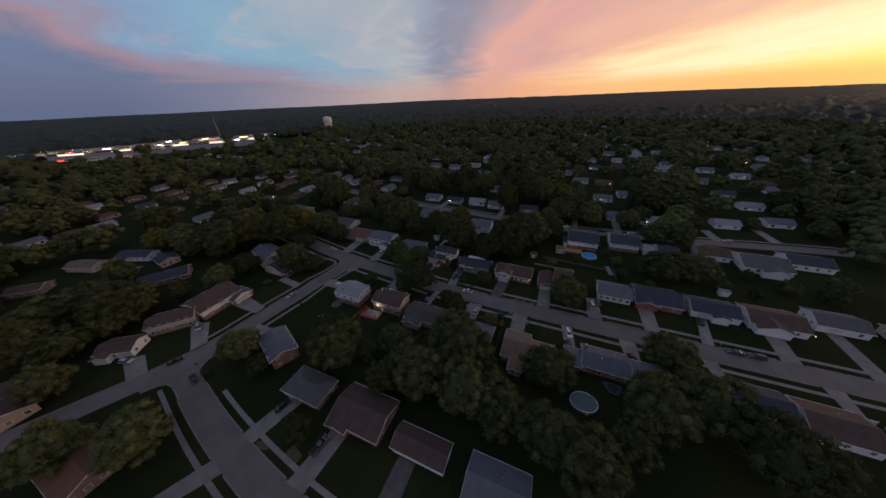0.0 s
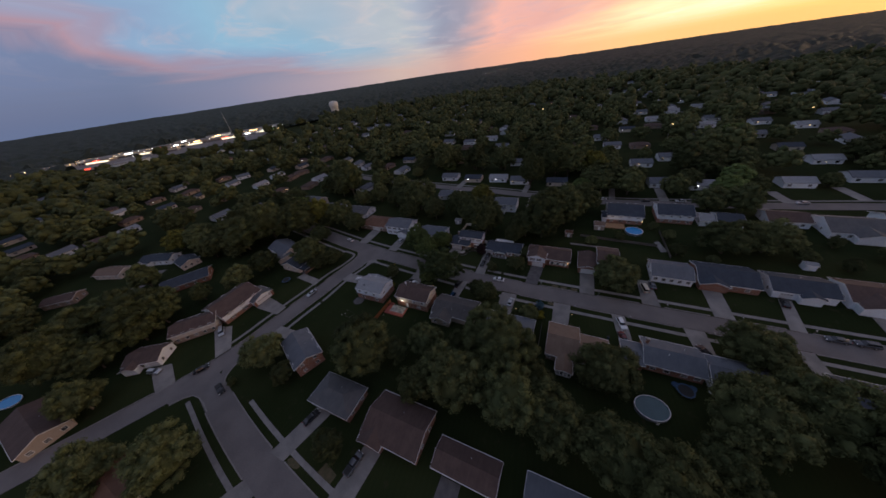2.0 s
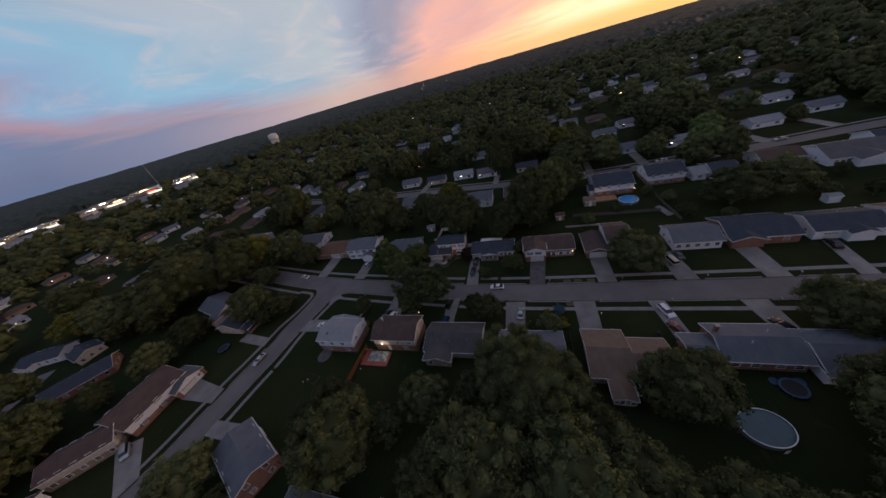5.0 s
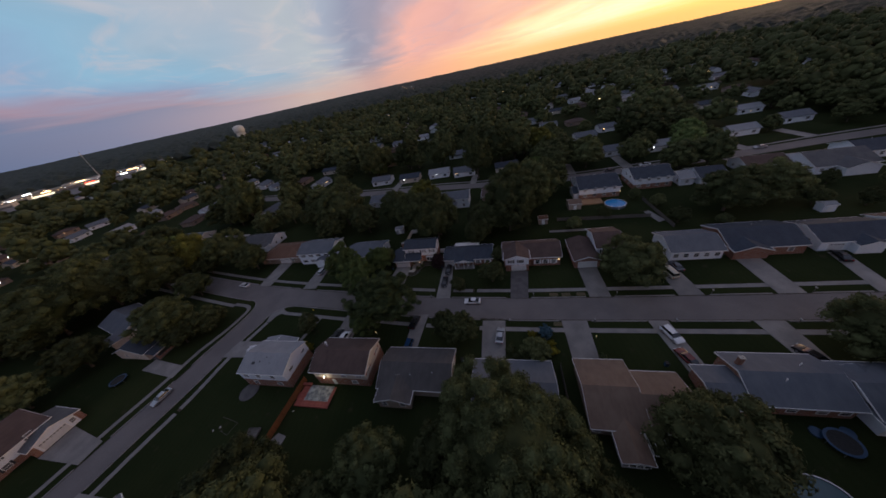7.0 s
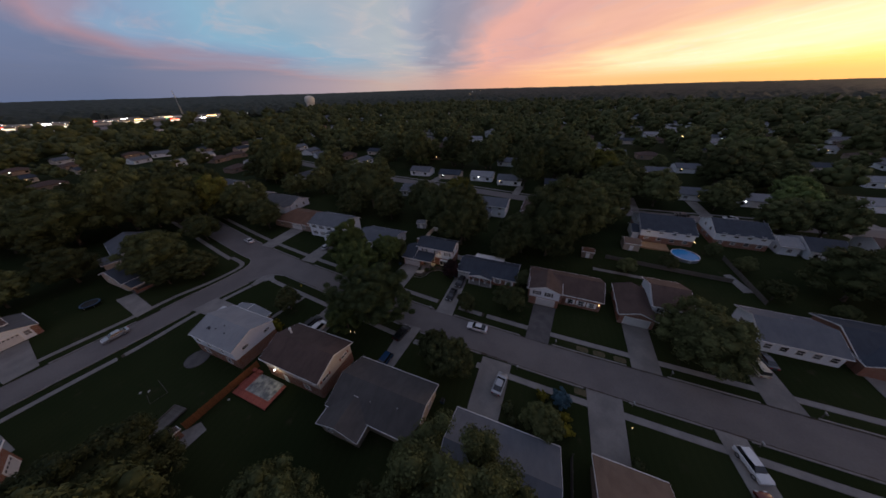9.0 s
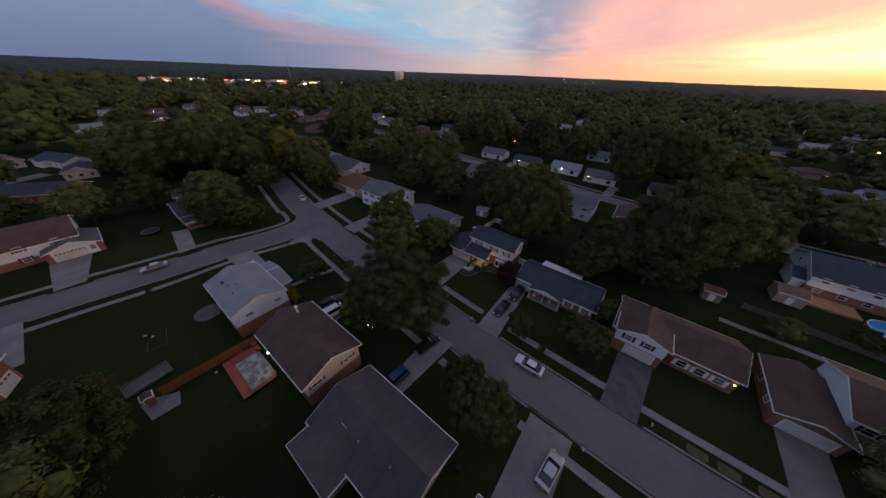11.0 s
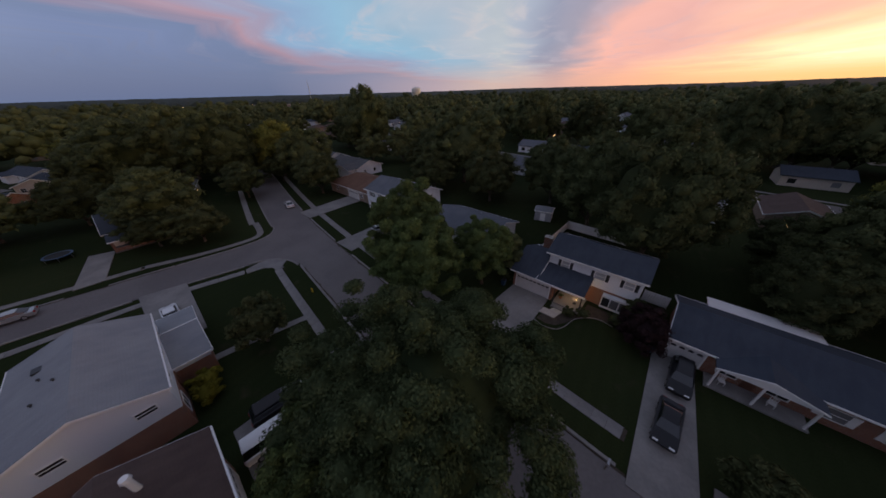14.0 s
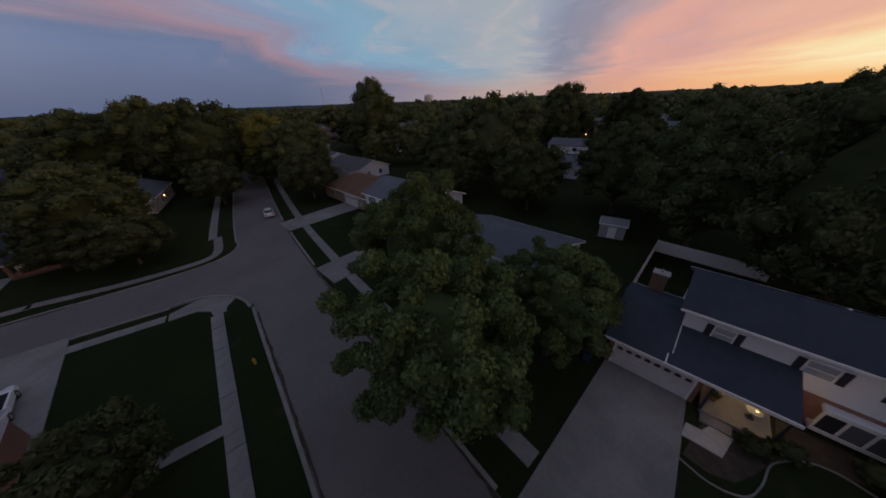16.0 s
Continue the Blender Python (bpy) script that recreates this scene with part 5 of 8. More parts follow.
# along the curving street in the south
P(-93.1, -77.7, 32.9, 42.3, "steel", "brick", "brick house with blue-grey gable roof near the side street", "n", eave=4.4, garage=(-90.4, 3.0), turn=-23)
P(-69.8, -54.6, 25.4, 34.8, "grey", "brick", "brick house with a wide grey hipped roof", "s", hip=True, garage=(-67.4, 3.8))
P(-49.2, -32.4, 24.0, 36.2, "brown", "brick", "dark brown-roofed brick house with white eaves", "s", garage=(-47.0, 3.8), wing=(-49.0, -42.0, 22.6, 30, 2.7, "y"))
P(-28.8, -13.6, 24.8, 31.8, "brown", "white", "brown-roofed white house with a dark driveway", "s", garage=(-24.0, 4.2))
P(-8.4, 6.0, 21.8, 32.4, "steel", "white", "blue-grey roofed house among tall trees", "s")
P(-107.6, -92.8, -14.4, -2.4, "rust", "tanbrick", "rust-brown roofed house with a long timber porch", "e", windows=4)
P(-80.0, -62.0, -20.0, -8.0, "grey", "cream", "grey-roofed house across the curving street", "n")
# the next row north, behind the gardens
P(11.6, 28.0, 155.0, 171.0, "slate", "white", "white house with dark roof and brick base beside a pool", "s", eave=4.4, lower="brick", split=2.1, windows=4, wing=(9.6, 14.6, 156, 164, 2.6, "x"))
P(34.0, 49.0, 159.6, 174.0, "slate", "white", "white house with a slate roof, brick base and white gable", "s", eave=4.4, lower="brick", split=2.1, windows=4)
P(50.8, 56.4, 159.2, 168.4, "light", "white", "small pale-roofed white garage building", "s", windows=1)
P(57.0, 67.0, 158.0, 170.2, "slate", "white", "slate-roofed white house with pale gable", "s")
P(76.0, 90.4, 164.0, 176.0, "brown", "white", "brown-roofed house with pale front gable", "s")
P(92.0, 110.6, 157.0, 173.6, "grey", "white", "wide grey-roofed white house with a broad gable", "s", windows=5, wing=(98, 108, 153.6, 162, 2.8, "y"))
P(113.0, 130.0, 167.0, 180.0, "slate", "white", "white house with slate roof at the far row", "s", windows=4)
P(-50.0, -36.0, 158.6, 169.8, "steel", "white", "white house with blue-grey roof behind tall trees", "s", eave=4.6, wing=(-49, -42, 155.4, 162, 2.8, "y"))
lit = new_house(-25.2, 168.4, "brown-roofed brick house with two lit windows among trees")
block(lit, -25.2, 168.4, -30.5, -20.0, 161.8, 175.0, 2.8, "brown", "tanbrick", "y", 0.38)
row(lit, -25.2, 168.4, "n", 174.55, (-27.6, -23.0), 1.0)
col(lit, -25.2, 168.4, "e", -20.45, (165.0, 168.4, 171.8), 1.0)
for x in (-1.6, 2.5):
    window(lit, x, -6.15, 1.1, "s", 1.3, 1.0, None, GLOW_ROOM)
P(-94.0, -80.0, 169.6, 181.4, "steel", "white", "pale house with blue-grey roof behind the gardens", "s")
P(-118.0, -104.4, 169.0, 180.6, "grey", "grey", "grey-roofed house behind the gardens", "s")
# the cluster round a short lane in the west
P(-198.0, -177.0, 43.0, 55.0, "slate", "brick", "long slate-roofed brick house with white eaves by a lane", "s", windows=5, turn=55)
P(-216.6, -204.4, 54.6, 64.6, "slate", "cream", "slate-roofed house with a pale gable beside a lane", "e", turn=-8)
P(-246.6, -224.6, 51.4, 60.8, "slate", "white", "slate-roofed white house at the end of a lane", "s", windows=5, turn=20, wing=(-244, -237, 49.0, 56, 2.6, "y"))
P(-259.6, -240.2, 33.4, 43.0, "tan", "cream", "tan-roofed cream house beside a lane", "s", windows=4, turn=18)
P(-252.4, -237.4, 11.6, 20.6, "brown", "tanbrick", "brown-roofed brick house among western trees", "s", turn=40)
P(-166.0, -146.6, 80.6, 92.4, "steel", "cream", "blue-grey roofed cream house half hidden by tall trees", "s", eave=3.0, windows=4, wing=(-152.6, -145.4, 77.6, 86, 2.7, "y"), turn=-14)


# ---- trees ----
def leaf_cloud(rng, n, size, centres, radii, squash=0.8, jitter=0.38, sides=4):
    """n leaves, bent quads or triangles, spread over the shells of the clumps."""
    which = rng.integers(0, len(centres), n)
    d = rng.normal(size=(n, 3))
    d[:, 2] = d[:, 2] * 0.9 + 0.25
    d /= np.linalg.norm(d, axis=1, keepdims=True)
    r = radii[which] * (0.62 + 0.42 * rng.random(n))
    at = centres[which] + d * r[:, None] * np.array([1, 1, squash])
    nor = d + rng.normal(size=(n, 3)) * jitter
    nor /= np.linalg.norm(nor, axis=1, keepdims=True)
    side = np.cross(nor, rng.normal(size=(n, 3)))
    side /= np.linalg.norm(side, axis=1, keepdims=True) + 1e-9
    up = np.cross(nor, side)
    s = size * (0.6 + 0.8 * rng.random(n))[:, None]
    if sides == 3:
        return np.stack([at - up * s, at + side * s * 0.7 + up * s * 0.3, at - side * s * 0.6 + up * s * 0.9], 1).reshape(-1, 3)
    quad = np.stack([at - up * s, at + side * s * 0.55 - nor * s * 0.15, at + up * s, at - side * s * 0.55 - nor * s * 0.15], 1)
    return quad.reshape(-1, 3)


def crown_layout(rng, radius, height, clumps, base, lean=0.0, puff=(0.20, 0.16), ragged=0.14):
    """Clump centres spread evenly over a lobed dome that droops to a skirt, some set back so that gaps open."""
    i = np.arange(clumps) + 0.5
    up = 1.0 - 1.52 * i / clumps + rng.normal(size=clumps) * 0.06
    up = up.clip(-0.62, 1.0)
    turn = i * 2.39996 + rng.normal(size=clumps) * 0.22
    flat = np.sqrt(1 - up ** 2)
    a, b = rng.random(2) * 6.28
    lobe = 1 + 0.11 * np.sin(2 * turn + a) + 0.09 * np.sin(3 * turn + b + 2 * up)
    inner = np.where(rng.random(clumps) < 0.15, 0.72, 1.0)
    reach = (1.0 - ragged + 1.6 * ragged * rng.random(clumps)) * lobe * inner
    c = np.stack([flat * np.cos(turn), flat * np.sin(turn), up], 1) * reach[:, None] * np.array([radius * 0.84, radius * 0.84, height * 0.46])
    c[:, 2] += base + height * 0.42
    c[:, 0] += lean * (c[:, 2] - base)
    r = radius * (puff[0] + puff[1] * rng.random(clumps))
    return c, r


def ico_template(k):
    bm = bmesh.new()
    bmesh.ops.create_icosphere(bm, subdivisions=k, radius=1.0)
    v = np.array([tuple(q.co) for q in bm.verts])
    f = np.array([[q.index for q in t.verts] for t in bm.faces])
    bm.free()
    return v, f


COARSE, FINE = ico_template(1), ico_template(2)


def lumps(rng, centres, radii, squash=0.8, fill=0.8, shape=None):
    """Dense inner foliage: knobbly rounded lumps inside the clumps."""
    vs, fs, k = [], [], 0
    sv, sf = shape or COARSE
    for c, r in zip(centres, radii):
        knob = 1 + 0.22 * rng.normal(size=(len(sv), 1)).clip(-1.6, 1.6)
        vs.append(sv * knob * r * fill * np.array([1, 1, squash]) + c)
        fs.append(sf + k)
        k += len(sv)
    return np.concatenate(vs), np.concatenate(fs)


def crown_mesh(name, lump, pts, mat, sides=4):
    """One mesh of rounded lumps (triangles) and loose leaves."""
    lv, lf = lump
    n, m = len(pts) // sides, len(lf)
    me = bpy.data.meshes.new(name)
    me.vertices.add(len(lv) + len(pts))
    me.vertices.foreach_set("co", np.concatenate([lv, pts]).astype(np.float32).ravel())
    me.loops.add(3 * m + sides * n)
    me.loops.foreach_set("vertex_index", np.concatenate([lf.ravel(), len(lv) + np.arange(sides * n)]).astype(np.int32))
    me.polygons.add(m + n)
    me.polygons.foreach_set("loop_start", np.concatenate([np.arange(0, 3 * m, 3), 3 * m + np.arange(0, sides * n, sides)]).astype(np.int32))
    me.polygons.foreach_set("loop_total", np.concatenate([np.full(m, 3), np.full(n, sides)]).astype(np.int32))
    me.polygons.foreach_set("use_smooth", np.concatenate([np.ones(m, bool), np.zeros(n, bool)]))
    me.materials.append(mat)
    me.update(calc_edges=True)
    return me


def limb(s, a, b, r0, r1, n=7):
    a, b = Vector(a), Vector(b)
    q = (b - a).to_track_quat("Z", "Y")
    ring = [Vector((math.cos(2 * math.pi * i / n), math.sin(2 * math.pi * i / n), 0)) for i in range(n)]
    verts = [a + q @ (v * r0) for v in ring] + [b + q @ (v * r1) for v in ring]
    faces = [(i, (i + 1) % n, n + (i + 1) % n, n + i) for i in range(n)] + [tuple(range(n, 2 * n)), tuple(range(n - 1, -1, -1))]
    s.add([tuple(v) for v in verts], faces)


def trunk_mesh(rng, radius, height, base, limbs=6):
    s = Solid()
    r = 0.022 * height + 0.05
    bend = (rng.normal() * 0.2, rng.normal() * 0.2)
    mid = (bend[0], bend[1], base * 0.9)
    top = (bend[0] * 1.6, bend[1] * 1.6, base + height * 0.42)
    limb(s, (0, 0, -0.1), (bend[0] * 0.3, bend[1] * 0.3, 0.6), r * 1.35, r, 9)
    limb(s, (bend[0] * 0.3, bend[1] * 0.3, 0.55), mid, r, r * 0.8, 9)
    limb(s, mid, top, r * 0.8, r * 0.3, 8)
    for i in range(limbs):
        a = 2 * math.pi * (i + rng.random() * 0.6) / limbs
        z0 = base * (0.75 + 0.5 * rng.random())
        end = (math.cos(a) * radius * 0.58, math.sin(a) * radius * 0.58, z0 + height * (0.26 + 0.2 * rng.random()))
        limb(s, (bend[0], bend[1], z0), end, r * 0.42, r * 0.12, 6)
    return s.mesh("trunk", BARK, True)


def heart(rng, radius, height, base, lean, size=0.80):
    """The shaded inner mass of a crown: one knobbly dome."""
    sv, sf = FINE
    knob = 1 + 0.09 * rng.normal(size=(len(sv), 1)).clip(-1.6, 1.6)
    v = sv * knob * np.array([radius * 0.84, radius * 0.84, height * 0.46]) * size
    v[:, 2] = np.maximum(v[:, 2], -height * 0.28) + base + height * 0.42
    v[:, 0] += lean * (v[:, 2] - base)
    return v, sf


def joined(a, b):
    return np.concatenate([a[0], b[0]]), np.concatenate([a[1], b[1] + len(a[0])])


def tree_kind(seed, radius, height, base, clumps, leaves, size, mat, lean=0.0, squash=0.8, puff=(0.13, 0.12), jitter=0.45, fill=0.62, sides=3, core=0.80, ragged=0.14):
    """Meshes of one tree: its trunk with limbs and its crown of leaves."""
    rng = np.random.default_rng(seed)
    c, r = crown_layout(rng, radius, height, clumps, base, lean, puff, ragged)
    lump = joined(heart(rng, radius, height, base, lean, core), lumps(rng, c, r, squash, fill))
    return trunk_mesh(rng, radius, height, base), crown_mesh("crown", lump, leaf_cloud(rng, leaves, size, c, r, squash, jitter, sides), mat, sides)


def tree(kind, x, y, scale=1.0, turn=0.0, label="broad leafy shade tree standing in grass", tall=1.0, group="garden trees"):
    trunk, crown = kind
    t = tagged(empty("tree", x, y, 0, turn), label, "tree", group)
    t.scale = (scale, scale, scale * tall)
    part("trunk", trunk, t)
    part("crown", crown, t)
    return t


G, DG, YG, GG, PG, FG = LEAVES
BIG = [tree_kind(11, 7.0, 12.5, 2.0, 90, 9000, 0.25, G, puff=(0.15, 0.10)), tree_kind(12, 7.0, 13.0, 2.0, 100, 9000, 0.25, DG, puff=(0.14, 0.11)),
       tree_kind(13, 7.0, 12.0, 1.8, 84, 9000, 0.25, G, puff=(0.16, 0.10))]
YELLOW = tree_kind(14, 6.5, 11.5, 2.0, 90, 12000, 0.22, YG, puff=(0.14, 0.10))
FULL = tree_kind(19, 7.0, 12.5, 2.0, 170, 30000, 0.16, DG, puff=(0.11, 0.09))
GIANT = tree_kind(18, 10.5, 15.5, 2.6, 190, 70000, 0.165, DG, puff=(0.095, 0.075), core=0.74, ragged=0.18, squash=0.75)
HERO = tree_kind(15, 7.0, 10.6, 3.5, 230, 170000, 0.075, MAPLE_GREEN, 0.2, puff=(0.085, 0.06), fill=0.62, jitter=0.42, core=0.66, ragged=0.22, squash=0.7)
MAPLE = tree_kind(16, 4.5, 7.9, 2.5, 120, 46000, 0.105, GG, puff=(0.10, 0.08), fill=0.58, jitter=0.5, core=0.64, ragged=0.24, squash=0.75)
PURPLE = tree_kind(23, 2.6, 3.8, 0.4, 60, 9000, 0.09, PG, fill=0.6)
SMALL = [tree_kind(21, 3.0, 5.2, 1.0, 60, 8000, 0.15, G), tree_kind(22, 3.0, 5.6, 1.0, 60, 8000, 0.15, DG)]
NEAR_MID = [tree_kind(31 + i, 5.5 + 0.3 * i, 9.5 + 0.5 * i, 1.2, 60, 3600, 0.30, m, puff=(0.16, 0.12), fill=0.70) for i, m in enumerate((G, DG, G, GG, DG, YG))]
MID = [tree_kind(31 + i, 5.5 + 0.3 * i, 9.5 + 0.5 * i, 1.2, 40, 1700, 0.42, m, puff=(0.20, 0.13), fill=0.74) for i, m in enumerate((G, DG, G, GG, DG, YG))]

BIG_WORDS = "large broad shade tree with dense dark green leaves"
# the great trees that the flight passes close to
tree(HERO, -53.0, 88.6, 1.31, 2.75, "broad maple overhanging the street and a driveway", 0.82)
tree(MAPLE, -58.5, 83.7, 0.98, 1.0, "lighter green street tree beside parked cars")
tree(MAPLE, -67.6, 100.8, 1.28, 2.2, "light green street tree on the verge by the junction")
tree(MAPLE, -76.2, 107.8, 1.42, 0.4, "light green street tree in front of a grey-roofed house")
tree(MAPLE, -64.0, 110.6, 1.04, 3.7, "leafy round tree beside a concrete driveway")
tree(SMALL[0], -78.0, 84.6, 1.05, 0.2, "small garden tree on the corner lawn")
tree(GIANT, -22.2, 58.6, 1.08, 1.2, "huge round shade tree with dense dark leaves behind a house", 0.97)
tree(FULL, -32.6, 82.6, 0.60, 0.0, "bushy street tree beside a driveway")
tree(BIG[2], 12.2, 103.4, 1.10, 2.0, "round shade tree on a front lawn", 0.85)
tree(BIG[2], 7.2, 61.4, 1.12, 0.5, "broad yellow-green shade tree beside a tan-roofed house", 0.85)
tree(FULL, -66.4, 47.6, 1.12, 0.6, "olive-green shade tree at the end of a garden fence", 0.85)
tree(BIG[1], -60.4, 42.0, 1.25, 1.7, BIG_WORDS)
tree(BIG[0], -96.4, 31.6, 0.98, 2.6, "leafy street tree overhanging the junction kerb", 0.85)
tree(BIG[1], -44.8, 54.0, 0.80, 0.9, "smaller dark tree in a back garden")
tree(BIG[0], -30.6, 44.0, 1.25, 1.9, BIG_WORDS)
tree(BIG[1], -15.4, 44.2, 1.20, 0.1, BIG_WORDS)
tree(BIG[1], -4.6, 43.6, 1.12, 2.8, BIG_WORDS, 0.85)
tree(BIG[1], 8.0, 41.4, 1.1, 0.8, "broad dark shade tree in a back garden", 0.85)
tree(BIG[2], 17.6, 38.0, 1.12, 1.4, BIG_WORDS)
tree(BIG[1], 27.6, 46.6, 0.8, 2.1, "dark shade tree beside a round pool")
tree(BIG[0], 34.2, 57.2, 1.25, 0.4, BIG_WORDS)
tree(BIG[1], 45.6, 63.0, 1.25, 1.0, BIG_WORDS)
tree(BIG[2], 43.4, 80.4, 1.12, 2.4, "broad street tree between driveways", 0.8)
tree(BIG[1], 56.0, 55.0, 1.3, 0.2, BIG_WORDS)
tree(BIG[0], -39.4, 40.8, 0.85, 2.9, "dark garden tree behind a brown roof")
tree(SMALL[1], -54.6, 18.8, 1.35, 1.3, "small bushy tree in a front garden")
tree(BIG[0], -90.4, 0.6, 1.1, 1.6, "leafy tree on the corner lawn")
tree(BIG[2], -108.4, -9.4, 1.05, 0.3, "leafy tree beside a rust-brown roof")
# north gardens
tree(FULL, -16.6, 137.4, 1.6, 0.6, BIG_WORDS, 1.12)
tree(FULL, -29.0, 139.0, 0.95, 1.5, BIG_WORDS, 0.75)
tree(BIG[1], -8.6, 150.0, 1.5, 2.3, BIG_WORDS)
tree(BIG[1], -98.6, 152.0, 1.5, 1.2, BIG_WORDS)
tree(BIG[0], -82.4, 142.0, 0.95, 0.0, "rounded tree behind a grey roof")
tree(FULL, -69.0, 150.0, 1.15, 2.0, BIG_WORDS)
tree(FULL, -30.4, 126.6, 0.75, 0.8, "dark tree close behind a patio cover")
tree(BIG[1], 53.0, 136.6, 1.30, 1.1, BIG_WORDS, 0.80)
tree(BIG[0], 66.6, 140.6, 1.30, 2.7, BIG_WORDS, 0.78)
# west side
tree(BIG[1], -129.2, 82.6, 1.25, 0.5, "broad tree hiding a porch with white columns", 0.8)
tree(BIG[1], -121.6, 79.6, 0.7, 1.2, "bushy tree in front of a dark porch", 0.8)
tree(BIG[2], -117.0, 86.0, 0.72, 2.2, "bushy tree on the corner lawn", 0.8)
tree(BIG[1], -150.0, 70.0, 1.0, 1.0, BIG_WORDS, 0.8)
tree(BIG[1], -160.0, 104.0, 1.6, 2.4, BIG_WORDS)
tree(YELLOW, -157.4, 118.6, 1.45, 1.4, "tall yellow-green tree over the street")
tree(BIG[1], -126.6, 117.4, 0.95, 0.2, "dark street tree beside the roadway", 0.9)
tree(BIG[1], -142.0, 121.4, 1.2, 1.9, "dark street tree arching over the roadway")
tree(BIG[1], -185.0, 82.0, 1.9, 0.7, BIG_WORDS, 0.8)
tree(BIG[2], -192.0, 18.0, 1.2, 2.6, BIG_WORDS, 0.8)
tree(BIG[1], -165.0, 24.0, 1.7, 0.1, BIG_WORDS, 0.8)
tree(BIG[0], -172.0, 0.0, 1.5, 1.3, BIG_WORDS)
tree(BIG[2], -141.0, -2.6, 0.95, 0.9, "leafy tree between a house and the side street")


# tall trees that stand above the skyline
tree(BIG[1], -172, 168, 1.65, 0.3, "very tall dark tree standing above the skyline", 1.26)
tree(BIG[0], -112, 229, 1.65, 1.1, "tall dark tree standing above its neighbours", 1.12)
tree(BIG[1], -87, 237, 1.4, 2.1, "tall dark tree standing above its neighbours", 1.08)
tree(BIG[2], -61, 237, 1.45, 0.2, "tall dark tree standing above its neighbours", 1.08)
tree(BIG[1], -31, 230, 1.5, 2.8, "tall dark tree standing above its neighbours", 1.12)
tree(BIG[0], -10.6, 224, 1.55, 1.6, "tall dark tree standing above its neighbours", 1.1)
tree(FULL, -47.0, 131.3, 1.30, 0.5, "towering shade tree behind the back gardens", 1.19)
tree(FULL, -33.6, 198.6, 1.18, 2.3, "very tall dark tree standing above the skyline", 1.50)
tree(FULL, -19.5, 223.0, 1.75, 0.9, "very tall dark tree standing above the skyline", 1.02)
tree(BIG[0], -180.0, 97.0, 1.55, 1.1, "tall shade tree above the side street", 1.15)


# beyond the further street and along the street's western end
WEST_TREES = []
for n, (x, y, k) in enumerate(((4, 212, 1.15), (29, 219, 1.0), (56, 209, 1.05), (79, 212, 1.15), (70, 228, 1.3), (80, 267, 1.7), (98, 274, 1.5), (62, 284, 1.2), (110, 258, 1.3), (88, 240, 1.3), (118, 216, 0.8),
                               (150, 262, 1.5), (160, 236, 1.3), (128, 305, 1.5), (-4, 236, 1.2), (16, 258, 1.3), (64, 248, 1.1), (148, 214, 1.0), (104, 300, 1.5), (22, 286, 1.2), (84, 310, 1.5))):
    WEST_TREES.append((NEAR_MID[n % 5], x, y, k * 1.1, n * 1.3, "broad shade tree beyond the further street", 0.85))
for n, (x, y, k) in enumerate(((-168, 121, 1.2), (-178, 134, 1.1), (-186, 118, 1.3), (-194, 131, 1.2), (-204, 116, 1.2), (-212, 134, 1.3), (-222, 120, 1.2), (-174, 102, 1.1))):
    WEST_TREES.append((NEAR_MID[n % 5], x, y, k * 1.0, n * 0.9, "shade tree closing over the street", 0.9))


# houses that stand open to view across gardens, streets and low planting
# lawns and drives between the trees north of the white house
GAPS = [(-44.0, 177.2), (-43.4, 146.0), (-29.2, 154.0), (-28.0, 164.5), (-22.5, 164.5), (-28.0, 172.0), (-22.5, 172.0)]
OPEN_ROWS = [(-101, 212), (-80, 210), (-60, 212), (-43, 209), (-36, 197), (-52, 252), (-17, 208)]
OPEN_HOUSES = OPEN_ROWS + [
    (-239, 56), (-217, 62), (-189, 49), (-251, 34), (-244, 14), (-328, 71), (-331, 54), (-338, 37), (-315, 111), (-391, 184), (-384, 144), (-367, 194), (-242, 125), (-163, 89), (-138, 133),
    (-162, 137), (-194, 146), (-226, 160), (-237, 179), (-258, 161), (-242, 197), (-285, 196), (-287, 213), (-349, 223), (-335, 255), (-298, 264), (-230, 243), (-208, 235), (-184, 237), (-159, 225),
    (-168, 179), (-109, 174), (-86, 175), (-42, 164), (-52, 252), (-169, 259), (-107, 256), (-102, 344), (-80, 307), (22, 302), (43, 300), (38, 251), (57, 266), (44, 212), (64, 210), (68, 411),
    (97, 428), (105, 371), (39, 364), (166, 356), (130, 289), (135, 260), (136, 229), (106, 218), (8, 157), (20, 163), (42, 167), (60, 164), (102, 165), (83, 170)]


def hides(x, y, r, h):
    """Whether a crown of radius r and height h would stand between an open house and the gardens south of it."""
    for houses, ex, ey, ez in ((OPEN_HOUSES, -12.0, 14.0, 74.0), (OPEN_HOUSES, -21.0, 54.0, 47.5), (OPEN_ROWS, -36.0, 73.5, 33.0)):
        for hx, hy in houses:
            dx, dy = hx - ex, hy - ey
            d = math.hypot(dx, dy)
            back = ((hx - x) * dx + (hy - y) * dy) / d
            if -r * 0.6 < back < 70 and abs((hx - x) * dy - (hy - y) * dx) / d < r * 0.6 + 2.5 and 3.0 + (ez - 3.0) * max(back, 0) / d < h * 0.78:
                return True
    return False


def clear_of(x, y, margin):
    if any(a - margin < x < b + margin and c - margin < y < d + margin for a, b, c, d in FOOTPRINTS):
        return False
    return not any((p.x - x) ** 2 + (p.y - y) ** 2 < (w / 2 + margin) ** 2 for line, w in ROADS for p in line)


